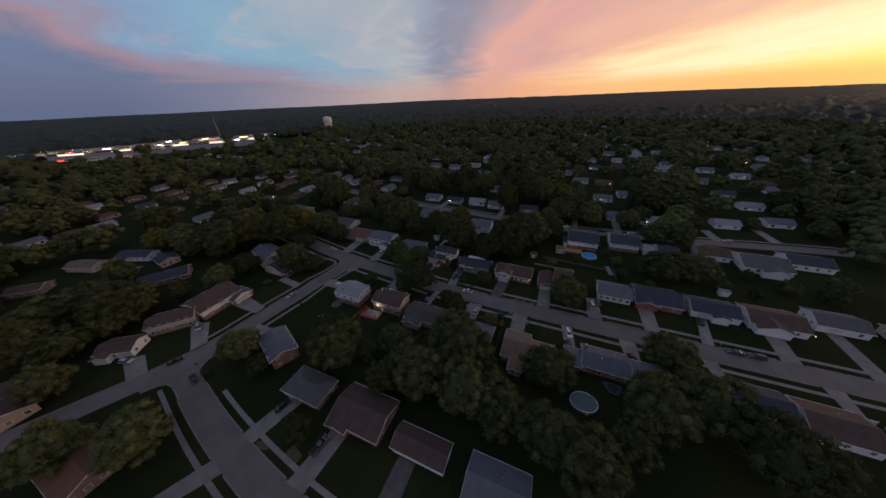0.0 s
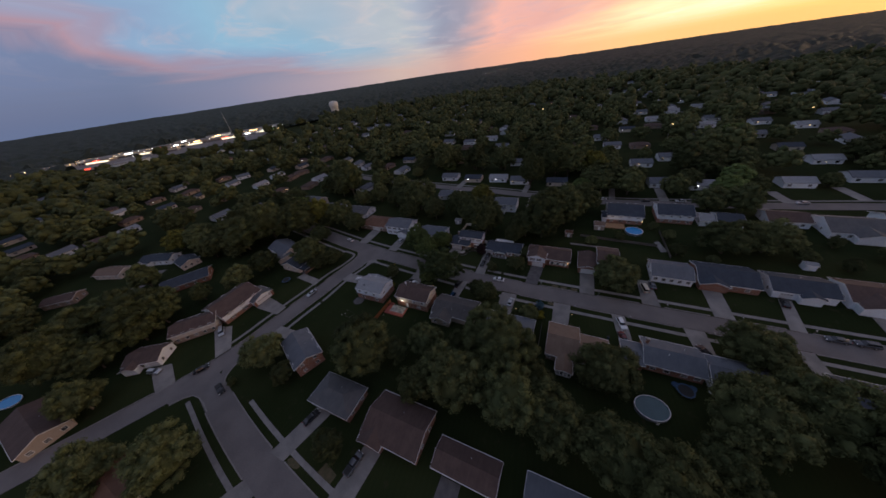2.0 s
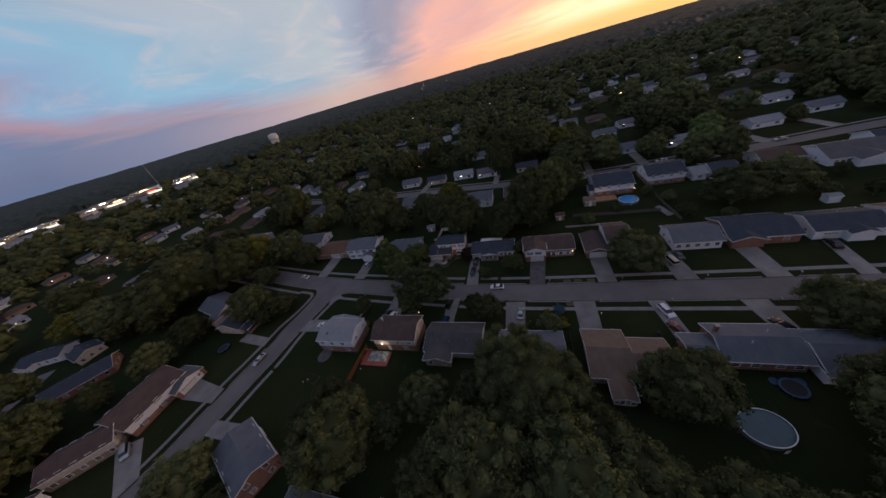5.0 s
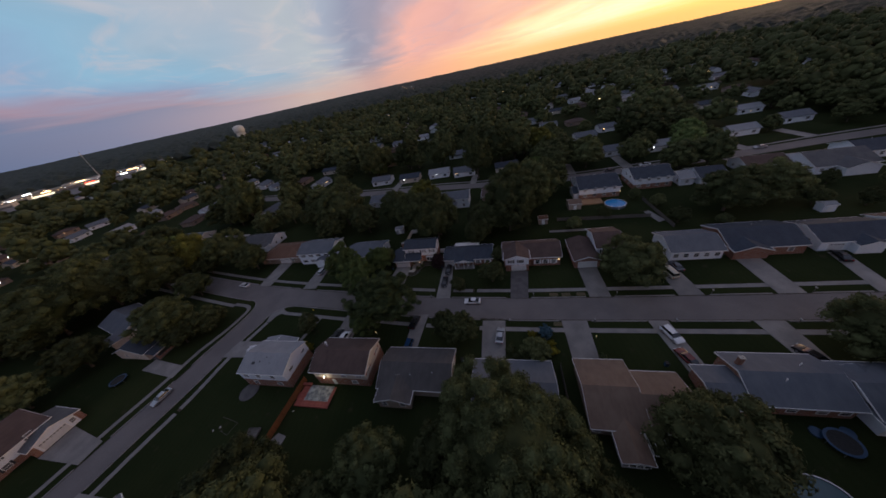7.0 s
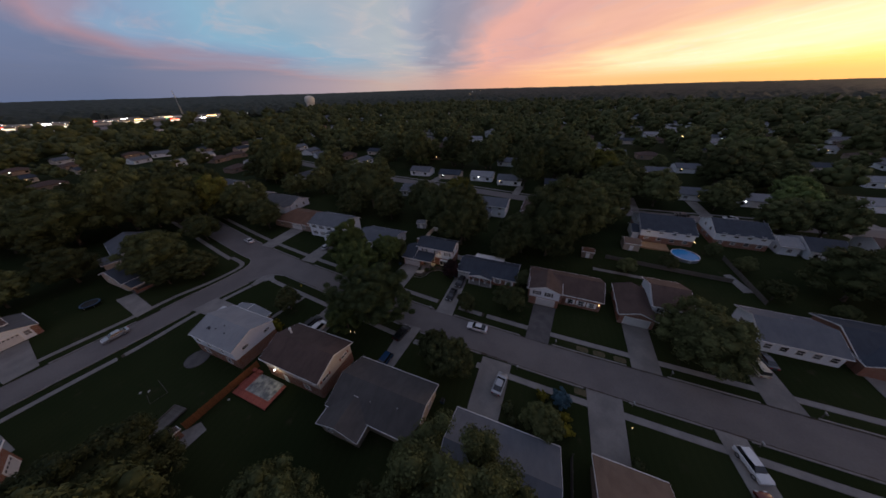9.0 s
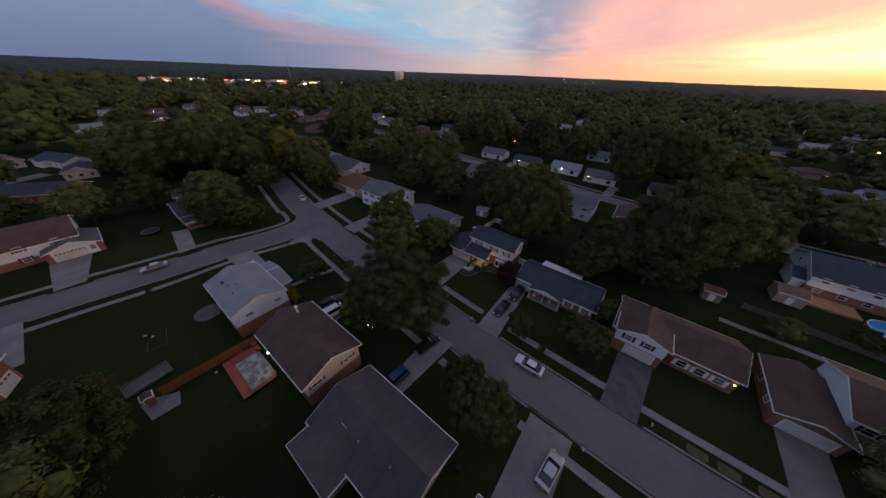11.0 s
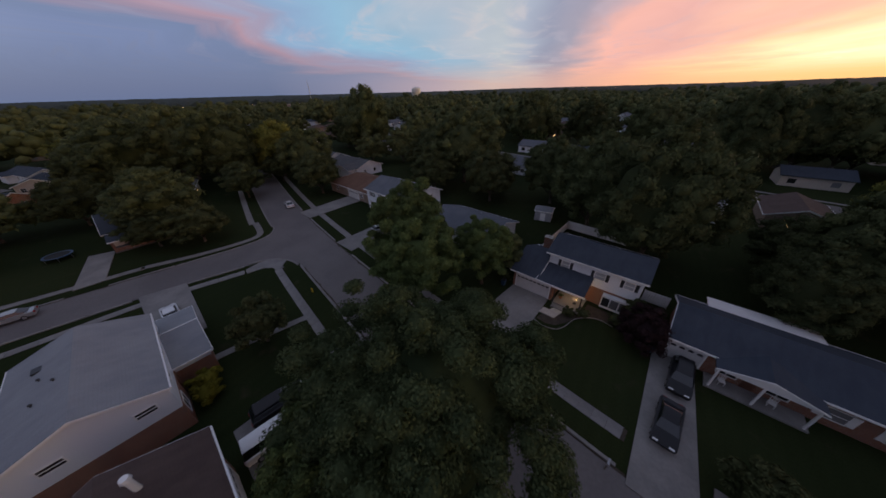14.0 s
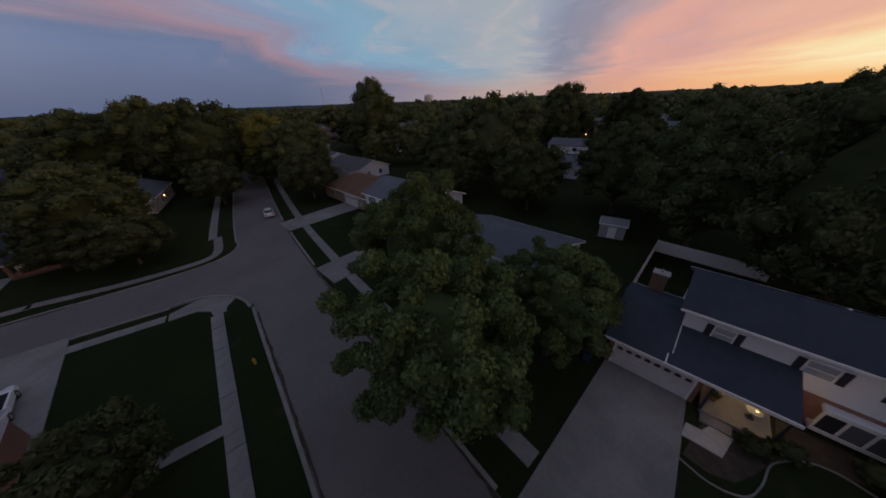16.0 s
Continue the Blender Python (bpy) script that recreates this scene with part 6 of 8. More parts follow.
for made in WEST_TREES:
    if not hides(made[1], made[2], made[3] * 5.6, made[3] * 9.2):
        tree(*made)
tree(BIG[1], -141.0, 101.6, 0.85, 0.8, "dark street tree closing over the end of the street", 0.85)
tree(BIG[1], -151.0, 115.6, 0.78, 2.8, "dark street tree closing over the end of the street", 0.85)
tree(BIG[1], -163.0, 108.6, 0.9, 1.8, "dark street tree closing over the end of the street", 0.9)
tree(BIG[1], -176.0, 121.6, 0.85, 1.1, "dark street tree closing over the end of the street", 0.85)


tree(FULL, -207.0, 93.0, 1.45, 0.8, "great round shade tree in a western garden", 0.9)
tree(BIG[1], -272.0, 86.0, 1.5, 1.8, "round dark shade tree in a western garden", 0.85)
tree(BIG[1], -185.0, 178.0, 1.65, 2.3, "great dark shade tree behind a row of houses", 0.85)
tree(BIG[0], -176.0, 33.0, 0.95, 0.3, "leafy tree beside a lane", 0.85)
tree(BIG[2], -160.0, 6.0, 1.0, 2.0, "leafy olive-green tree behind a house", 0.85)
tree(BIG[2], -293.0, 20.0, 1.4, 1.0, "olive-green shade tree in a western garden", 0.8)


# ---- far suburb ----
def far_suburb():
    """Rows of further houses, then trees in between: single trees first, joined woods beyond."""
    rng = random.Random(7)
    spots = []
    proto = [
        plain_house(-3007, -2993, 0, 10.4, "light", "white", "far pale grey-roofed house among trees", "s", group="far houses", far=True),
        plain_house(-3007, -2993, 30, 40.8, "steel", "white", "far blue-grey roofed white house among trees", "s", group="far houses", far=True),
        plain_house(-3007.5, -2992.5, 60, 70, "brown", "tanbrick", "far brown-roofed brick house among trees", "s", hip=True, group="far houses", far=True),
        plain_house(-3007, -2993, 90, 100, "slate", "cream", "far slate-roofed cream house among trees", "s", group="far houses", far=True),
    ]

    rest = []

    def put(k, x, y, turn):
        spots.append((x, y))
        FOOTPRINTS.append((x - 8, x + 8, y - 7, y + 7))
        rest.append((math.hypot(x + 40, y - 60), k, x, y, turn))

    glow = Solid().box(-0.15, 0.15, -0.2, 0.2, 2.3, 2.55).mesh("porch_lamp", GLOW_WARM)
    cold = Solid().box(-0.14, 0.14, -0.2, 0.2, 2.4, 2.65).mesh("porch_lamp", GLOW_WHITE)

    def place(k, x, y, turn):
        h = copy_thing(proto[k], Matrix.Translation((x, y, far_height(x, y))) @ Matrix.Rotation(turn, 4, "Z"))
        if rng.random() < 0.42:
            part("porch_lamp", rng.choice((glow, glow, cold)), h, "small glowing porch lamp", (rng.uniform(-5, 5), -4.95, 0))

    seen = [(22, 302, 1), (43, 300, 2), (38, 251, 1), (57, 266, 1), (44, 212, 1), (64, 210, 0), (106, 218, 0), (166, 356, 0), (130, 289, 3), (135, 260, 0), (136, 229, 1), (-101, 212, 1),
            (-80, 210, 3), (-60, 212, 0), (-43, 209, 1), (-17, 208, 3), (-52, 252, 1), (-169, 259, 3), (-107, 256, 2), (-102, 344, 0), (-80, 307, 1), (68, 411, 0), (97, 428, 0), (105, 371, 0),
            (39, 364, 3), (-195, 319, 1), (-209, 412, 0), (-298, 301, 1), (165, 422, 2)]
    west = [(-230, 243, 1), (-208, 235, 1), (-184, 237, 2), (-159, 225, 1), (-168, 179, 1), (-237, 179, 2), (-258, 161, 2), (-242, 197, 0), (-285, 196, 2), (-287, 213, 2), (-349, 223, 3),
            (-335, 255, 2), (-298, 264, 2), (-242, 125, 1), (-328, 71, 0), (-331, 54, 2), (-338, 37, 1), (-315, 111, 2), (-391, 184, 2), (-384, 144, 2), (-367, 194, 1), (-363, 22, 2),
            (-516, 264, 2), (-558, 261, 2), (-430, 240, 2), (-425, 150, 1), (-455, 195, 2), (-470, 120, 2), (-430, 90, 2)]
    for x, y, k in seen:
        put(k, x, y, 0.06)
    for x, y, k in west:
        put(k, x, y, 1.2 + 0.25 * ((k * 7 + int(x)) % 3))
    for r in range(16):
        for i in range(-17, 14):
            x, y = i * 27 + rng.uniform(-6, 6) - 70, 255 + r * 37 + (14 if r % 2 else 0) + rng.uniform(-4, 4)
            if rng.random() < 0.8 and all((x - a) ** 2 + (y - b) ** 2 > 24 ** 2 for a, b in spots) and -1.2 < math.atan2(x + 40, y - 80) < 0.8:
                put(rng.choice((0, 1, 1, 2, 2, 3)), x, y, rng.choice((0.0, 0.1, math.pi, 1.5)))
    for r in range(9):
        for i in range(14):
            x, y = -262 - r * 46 + rng.uniform(-5, 5), -60 + i * 29 + rng.uniform(-5, 5)
            if rng.random() < 0.8 and clear_of(x, y, 12) and all((x - a) ** 2 + (y - b) ** 2 > 24 ** 2 for a, b in spots):
                put(rng.randrange(4), x, y, math.pi / 2 + rng.choice((0.0, 0.15)))
    rest.sort()
    for _, k, x, y, turn in rest[:225]:
        place(k, x, y, turn)
    # the furthest houses, too small to tell apart, joined
    walls, roofs = Solid(), Solid()
    for _, k, x, y, turn in rest[225:]:
        z, c, sn = far_height(x, y), math.cos(turn), math.sin(turn)
        w, r = Solid().box(-6.5, 6.5, -4.7, 4.7, 0, 2.9), Solid().prism(roof_profile(-5.2, 5.2, 2.8, 0.38), "x", -7, 7)
        for src, dst in ((w, walls), (r, roofs)):
            dst.add([(x + a * c - b * sn, y + a * sn + b * c, z + h) for a, b, h in src.v], src.f)
    tagged(new("far_house_walls", walls.mesh("far_house_walls", WALLS["white"])), "pale walls of many tiny far houses among trees", "houses", kind="stuff")
    tagged(new("far_house_roofs", roofs.mesh("far_house_roofs", ROOFS["steel"])), "blue-grey roofs of many tiny far houses among trees", "houses", kind="stuff")
    for p in proto:
        for o in (*p.children_recursive, p):
            bpy.data.objects.remove(o)

    near, far, distant = [], [], []
    views = [(hx, hy, *Vector((-25 - hx, 45 - hy)).normalized()) for hx, hy in spots]

    def before_house(x, y):
        """On the garden side from which the house is seen across the lawns."""
        for hx, hy, ux, uy in views:
            dx, dy = x - hx, y - hy
            if abs(dx) < 34 and abs(dy) < 34 and 0 < dx * ux + dy * uy < 30 and abs(dx * uy - dy * ux) < 8:
                return True
        return False
    step = 15.0
    for i in range(-68, 52):
        for j in range(-14, 68):
            x, y = i * step + rng.uniform(-5.5, 5.5), j * step + rng.uniform(-5.5, 5.5)
            if -120 < x < 116 and -20 < y < 132 or -150 < x < 90 and -24 < y < 126:
                continue
            if 0 < x < 125 and 126 < y < 160:
                continue
            a, d = math.atan2(x + 40, y - 60), math.hypot(x + 40, y - 80)
            if d > 880 or not -2.0 < a < 1.0 or not clear_of(x, y, 4.4 if d < 420 else 3.0) or rng.random() < (0.12 if d < 230 else 0.26 if d < 560 else 0.45):
                continue
            if -1160 < x < -540 and -95 < (x + 945) * 0.80 - (y - 330) * 0.60 < 265 and -1.45 < a < -0.85 and rng.random() < 0.93:
                continue
            if d < 860 and rng.random() < (0.6 if y > 190 else 0.35) and before_house(x, y):
                continue
            if d < 520 and hides(x, y, 7.5 if d < 210 else 8.0, 12.5):
                continue
            (near if d < 210 else far if d < 400 else distant).append((x, y, d))
    near.sort(key=lambda q: q[2])
    far += near[230:]
    words = ("leafy shade tree among the back gardens", "dark green tree among the back gardens", "rounded tree in a back garden", "grey-green tree in a garden",
             "deep green tree behind the houses", "yellowing tree among the gardens")
    for n, (x, y, d) in enumerate(near[:230]):
        k = rng.choice((0, 0, 1, 1, 2, 2, 3, 4, 4, 5) if rng.random() < 0.7 else (0, 1, 2, 4))
        close = math.hypot(x + 45, y - 110) < 85 and k != 5
        size, turn, tall = rng.uniform(0.8, 1.5) * (0.85 if close else 1.0), rng.uniform(0, 6.28), rng.uniform(0.85, 1.1)
        if any(math.hypot(x - gx, y - gy) < 5 for gx, gy in GAPS):
            continue
        tree(FULL if close else (NEAR_MID if n < 100 else MID)[k], x, y, size, turn, words[k], tall, "trees of the middle distance")
    # joined woods: simple crowns of rounded lumps with loose leaves, plainer with distance
    kinds, plain = [], []
    for s in range(6):
        g = np.random.default_rng(60 + s)
        c, r = crown_layout(g, 5.0, 8.6, 22, 1.2, puff=(0.24, 0.14))
        kinds.append((joined(heart(g, 5.0, 8.6, 1.2, 0.0), lumps(g, c, r, fill=0.80)), leaf_cloud(g, 420, 0.38, c, r, jitter=0.4, sides=3)))
        c, r = crown_layout(g, 5.0, 8.6, 6, 1.2, puff=(0.36, 0.16))
        plain.append((joined(heart(g, 5.0, 8.6, 1.2, 0.0, 0.92), lumps(g, c, r, fill=0.86)), leaf_cloud(g, 30, 0.7, c, r, jitter=0.4, sides=3)))
    for kept, shapes, words in ((far, kinds, "crowded tree crowns filling the suburb beyond the gardens"), (distant, plain, "small crowded tree crowns towards the skyline")):
        for m, part_of in ((G, 0), (DG, 1), (G, 2)):
            lv, lf, lq, k = [], [], [], 0
            for n, (x, y, d) in enumerate(kept):
                if n % 3 != part_of:
                    continue
                s, a, tall = rng.uniform(1.05, 2.0) * (1.0 if d < 560 else 1.2), rng.uniform(0, 6.28), rng.uniform(0.85, 1.15)
                c, sn = math.cos(a), math.sin(a)
                turn = np.array([[c, sn, 0], [-sn, c, 0], [0, 0, 1]]) * np.array([[s], [s], [s * tall]])
                at = np.array([x, y, far_height(x, y)])
                (v, f), q = shapes[(n // 3) % 6]
                lv.append(v @ turn + at)
                lf.append(f + k)
                k += len(v)
                lq.append(q @ turn + at)
            me = crown_mesh("far_trees", (np.concatenate(lv), np.concatenate(lf)), np.concatenate(lq), m, 3)
            tagged(new("far_trees", me), words, "trees", kind="stuff")


far_suburb()


def far_woods():
    """Wooded country to the skyline: a lumpy canopy of crowns, broken by clearings near the town."""
    verts, faces = [], []
    n = 900
    rings = [840 * 1.0135 ** i for i in range(135)]
    a0, a1 = -2.1, 1.15
    for r in rings:
        for i in range(n + 1):
            a = a0 + (a1 - a0) * i / n
            x, y = -40 + r * math.sin(a), 80 + r * math.cos(a)
            c = 11 + r * 0.011
            h = 5.0 + 19 * min(1, 1400 / r) * abs(noise.noise((x / c, y / c, 1.7))) + 4 * noise.noise((x / 170, y / 170, 4.2))
            gap = noise.noise((x / 95, y / 95, 9.1)) + 0.5 * noise.noise((x / 40, y / 40, 3.3))
            if gap > 0.46 and r < 1500:
                h = -0.5
            if -1130 < x < -740 and -95 < (x + 945) * 0.80 - (y - 330) * 0.60 < 150 and -1.45 < a < -0.85:
                h = -0.5
            verts.append((x, y, far_height(x, y) + h))
    for j in range(len(rings) - 1):
        b = j * (n + 1)
        faces += [(b + i, b + i + 1, b + n + 2 + i, b + n + 1 + i) for i in range(n)]
    # FG carries the aerial haze of the skyline in its base colour
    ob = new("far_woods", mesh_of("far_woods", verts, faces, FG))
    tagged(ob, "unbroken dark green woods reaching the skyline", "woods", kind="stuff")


far_woods()


# ---- water tower, shopping strip, far lights ----
def water_tower(x, y):
    t = tagged(empty("water_tower", x, y), "cream fluted water tower standing above the woods", "water tower")
    n, verts, faces = 40, [], []
    prof = [(12.2, 0), (11.4, 3), (11.0, 20), (11.6, 22), (13.2, 24), (13.8, 27), (13.8, 33), (12.6, 36.5), (8.6, 39), (3.0, 40.2), (0.1, 40.4)]
    for r, z in prof:
        for i in range(n):
            k = 1 + (0.075 if z < 21 else 0.008) * (1 if i % 2 else -1)
            a = 2 * math.pi * i / n
            verts.append((r * k * math.cos(a), r * k * math.sin(a), z))
    for j in range(len(prof) - 1):
        faces += [(j * n + i, j * n + (i + 1) % n, (j + 1) * n + (i + 1) % n, (j + 1) * n + i) for i in range(n)]
    part("tank", mesh_of("tank", verts, faces, TOWER_PAINT), t, "fluted cream steel tank and pillar")
    part("vent_cap", Solid().tube(0, 0, 40.2, 41.6, 1.0, 0.8, 12).mesh("vent_cap", TOWER_PAINT), t)


water_tower(-741, 756)


def store(x, y, w, d, h, turn, wall, sign=None, wide=12.0, lit=None):
    s = tagged(empty("store", x, y, far_height(x, y), turn), "flat-roofed shop building of the lit shopping strip", "store", "shopping strip")
    part("wall", Solid().box(-w / 2, w / 2, -d / 2, d / 2, 0, h).mesh("wall", WALLS[wall]), s)
    r = Solid().box(-w / 2 - 0.3, w / 2 + 0.3, -d / 2 - 0.3, d / 2 + 0.3, h, h + 0.7).box(-w / 4, -w / 4 + 3, -2, 2, h + 0.7, h + 2.2)
    part("roof", r.mesh("roof", WALK), s)
    part("shop_front", Solid().box(-w / 2 + 1, w / 2 - 1, -d / 2 - 0.25, -d / 2 - 0.01, 0.3, 3.4).mesh("shop_front", lit or GLASS), s, "brightly lit shop window" if lit else "")
    if sign:
        part("lit_sign", Solid().box(-w / wide, w / wide, -d / 2 - 0.5, -d / 2 - 0.02, h - 1.8, h - 0.4).mesh("lit_sign", sign), s, "glowing shop sign")


def lamp_post(x, y, h, glow, label="tall lamp post with a glowing head"):
    z = far_height(x, y)
    key = ("post", h, glow.name)
    post = cached(key + (0,), lambda: Solid().tube(0, 0, 0, h, 0.14, 0.09, 6).box(-0.1, 1.6, -0.06, 0.06, h - 0.1, h).mesh("pole", METAL))
    head = cached(key + (1,), lambda: Solid().box(0.7, 1.6, -0.3, 0.3, h - 0.05, h + 0.28).mesh("lamp_head", glow))
    p = tagged(empty("lamp_post", x, y, z), label, "lamp post", "far lamp posts")
    part("pole", post, p)
    part("lamp_head", head, p)


def shopping_strip():
    rng = random.Random(3)
    signs = [GLOW_WARM, GLOW_WHITE, None, GLOW_RED, GLOW_WHITE, None, GLOW_WHITE, GLOW_WARM, None, GLOW_RED, GLOW_WHITE, None]
    for i in range(12):
        t = i / 11
        x, y = -1095 + 310 * t + rng.uniform(-14, 14), 165 + 370 * t + rng.uniform(-14, 14)
        store(x, y, rng.uniform(24, 60), rng.uniform(18, 34), rng.uniform(5.5, 8), -0.88 + math.pi / 2 + rng.uniform(-0.1, 0.1), rng.choice(("white", "beige", "tanbrick", "cream")), signs[i], 7.0, SHOP_GLOW if i % 2 else None)
    # the nearer side of the strip: large pale boxes, one with a long lit front
    for x, y, w, d, wall, sign, lit in ((-1021, 271, 66, 30, "white", GLOW_WHITE, SHOP_GLOW), (-801, 229, 70, 38, "white", None, None), (-738, 196, 44, 28, "white", None, None),
                                        (-858, 196, 40, 24, "beige", GLOW_RED, None), (-1040, 168, 34, 22, "white", GLOW_YELLOW, GLOW_YELLOW), (-960, 124, 44, 26, "tanbrick", GLOW_WARM, SHOP_GLOW),
                                        (-970, 362, 50, 26, "tanbrick", GLOW_RED, None), (-880, 330, 50, 30, "cream", None, None), (-985, 420, 44, 26, "cream", GLOW_WHITE, SHOP_GLOW),
                                        (-930, 480, 56, 30, "white", GLOW_WARM, SHOP_GLOW), (-846, 531, 80, 40, "tanbrick", GLOW_WARM, None), (-825, 572, 56, 34, "white", GLOW_WHITE, None)):
        store(x, y, w, d, 7.0, 0.93, wall, sign, 8.0, lit)
    for i in range(150):
        t = rng.random()
        x, y = -1090 + 320 * t + rng.uniform(-35, 110), 150 + 390 * t + rng.uniform(-60, 30)
        lamp_post(x, y, 9.0, rng.choice((GLOW_WHITE, GLOW_WARM, GLOW_WARM, GLOW_RED if i % 9 == 0 else GLOW_WHITE, GLOW_GREEN if i % 11 == 0 else GLOW_WARM)))
    me = mesh_of("car_park", [(-1130, 130, 0.3), (-980, 40, 0.3), (-680, 430, 0.3), (-800, 560, 0.3)], [(0, 1, 2, 3)], ROAD)
    tagged(new("car_park", me), "wide concrete car park along the shopping strip", "car park", kind="structure")
    for i in range(36):
        d, a = rng.uniform(1300, 2700), -0.245 + rng.uniform(-0.05, 0.05)
        lamp_post(-40 + d * math.sin(a), 80 + d * math.cos(a), 23.0, GLOW_WARM if i % 3 else GLOW_WHITE, "far street lamp glowing above the woods")
    for x, y in ((229, 741), (-42, 640), (-10, 560), (122, 420), (172, 372), (-60, 470), (-200, 520), (-330, 560), (68, 330)):
        lamp_post(x, y, 12.0, GLOW_WARM if x < 200 else GLOW_WHITE, "street lamp glowing among far trees")
    # radio mast
    s = Solid()
    for k in range(12):
        z = k * 5.0
        for a, b in ((-1, -1), (1, -1), (0, 1)):
            limb(s, (a * (1 - k / 14), b * (1 - k / 14), z), (a * (1 - (k + 1) / 14), b * (1 - (k + 1) / 14), z + 5), 0.14, 0.14, 4)
            limb(s, (a * (1 - k / 14), b * (1 - k / 14), z), (-b * (1 - (k + 1) / 14), a * (1 - (k + 1) / 14), z + 5), 0.08, 0.08, 4)
    tagged(new("radio_mast", s.mesh("radio_mast", METAL)), "slender lattice radio mast beyond the strip", "radio mast").location = (-790, 440, 0)


shopping_strip()


# ---- vehicles ----
def loft(name, rings, mat, bevel=0.0):
    """A skin over rings of equal point count, closed at both ends."""
    n = len(rings[0])
    verts = [p for r in rings for p in r]
    faces = [(j * n + i, j * n + (i + 1) % n, (j + 1) * n + (i + 1) % n, (j + 1) * n + i) for j in range(len(rings) - 1) for i in range(n)]
    faces += [tuple(range(n)), tuple(range(len(verts) - 1, len(verts) - n - 1, -1))]
    me = mesh_of(name, verts, faces, mat)
    bm = bmesh.new()
    bm.from_mesh(me)
    bmesh.ops.recalc_face_normals(bm, faces=bm.faces[:])
    if bevel:
        bmesh.ops.bevel(bm, geom=[e for e in bm.edges if e.calc_face_angle(0) > 0.5], offset=bevel, segments=2, affect="EDGES")
    bm.to_mesh(me)
    bm.free()
    me.shade_smooth()
    me.set_sharp_from_angle(angle=0.7)
    return me


CAR_SHAPES = {
    # side outline of the body, then of the glasshouse, then width, roof height
    "sedan": ([(2.32, 0.34), (2.38, 0.60), (2.20, 0.76), (1.15, 0.92), (-1.70, 0.98), (-2.28, 0.94), (-2.36, 0.60), (-2.30, 0.34)],
              [(1.20, 0.90), (0.40, 1.38), (-0.95, 1.40), (-1.85, 0.96)], 1.80),
    "suv": ([(2.25, 0.40), (2.30, 0.75), (2.10, 0.98), (1.15, 1.08), (-2.20, 1.12), (-2.32, 1.02), (-2.36, 0.60), (-2.28, 0.40)],
            [(1.18, 1.06), (0.45, 1.66), (-1.85, 1.68), (-2.24, 1.10)], 1.86),
    "van": ([(2.45, 0.40), (2.52, 0.80), (2.30, 1.05), (1.70, 1.16), (-2.40, 1.20), (-2.50, 1.0), (-2.52, 0.60), (-2.46, 0.40)],
            [(1.72, 1.14), (1.10, 1.92), (-2.30, 1.96), (-2.46, 1.18)], 1.96),
    "pickup": ([(2.65, 0.45), (2.72, 0.85), (2.50, 1.02), (1.45, 1.10), (-2.60, 1.06), (-2.72, 0.98), (-2.74, 0.62), (-2.64, 0.45)],
               [(1.45, 1.08), (0.75, 1.76), (-0.55, 1.78), (-0.85, 1.06)], 1.95),
}


def car_parts(shape):
    body, cabin, width = CAR_SHAPES[shape]
    h = width / 2

    def body_mesh(mat):
        rings = []
        for k, lift in ((-1, 0.10), (-0.88, 0.0), (0.88, 0.0), (1, 0.10)):
            mid = sum(z for _, z in body) / len(body)
            rings.append([(x * (1 - lift * 0.25), k * h, mid + (z - mid) * (1 - lift * 1.2)) for x, z in body])
        return loft("body", rings, mat)

    def cabin_mesh(grow, mat, top_only=False):
        rings = []
        zt, zb = max(z for _, z in cabin), min(z for _, z in cabin)
        for k in (-1, 1):
            rings.append([(x, k * (h * 0.90 - (z - zb) / (zt - zb) * 0.20), z) for x, z in cabin])
        return loft("glasshouse", rings, mat)

    def roof_mesh(mat):
        (x1, z1), (x2, z2) = cabin[1], cabin[2]
        w = h * 0.90 - 0.20
        ring = lambda x, z: [(x, -w - 0.01, z - 0.03), (x, w + 0.01, z - 0.03), (x, w * 0.9, z + 0.035), (x, -w * 0.9, z + 0.035)]
        return loft("car_roof", [ring(x1 + 0.02, z1 - 0.01), ring((x1 + x2) / 2, max(z1, z2) + 0.02), ring(x2 - 0.02, z2)], mat)
    return body_mesh, cabin_mesh, roof_mesh


def wheel_mesh(r, w, name, mat):
    s = Solid().tube(0, 0, -w / 2, w / 2, r, r, 18)
    me = s.mesh(name, mat, False)
    me.transform(Matrix.Rotation(math.pi / 2, 4, "X"))
    return me


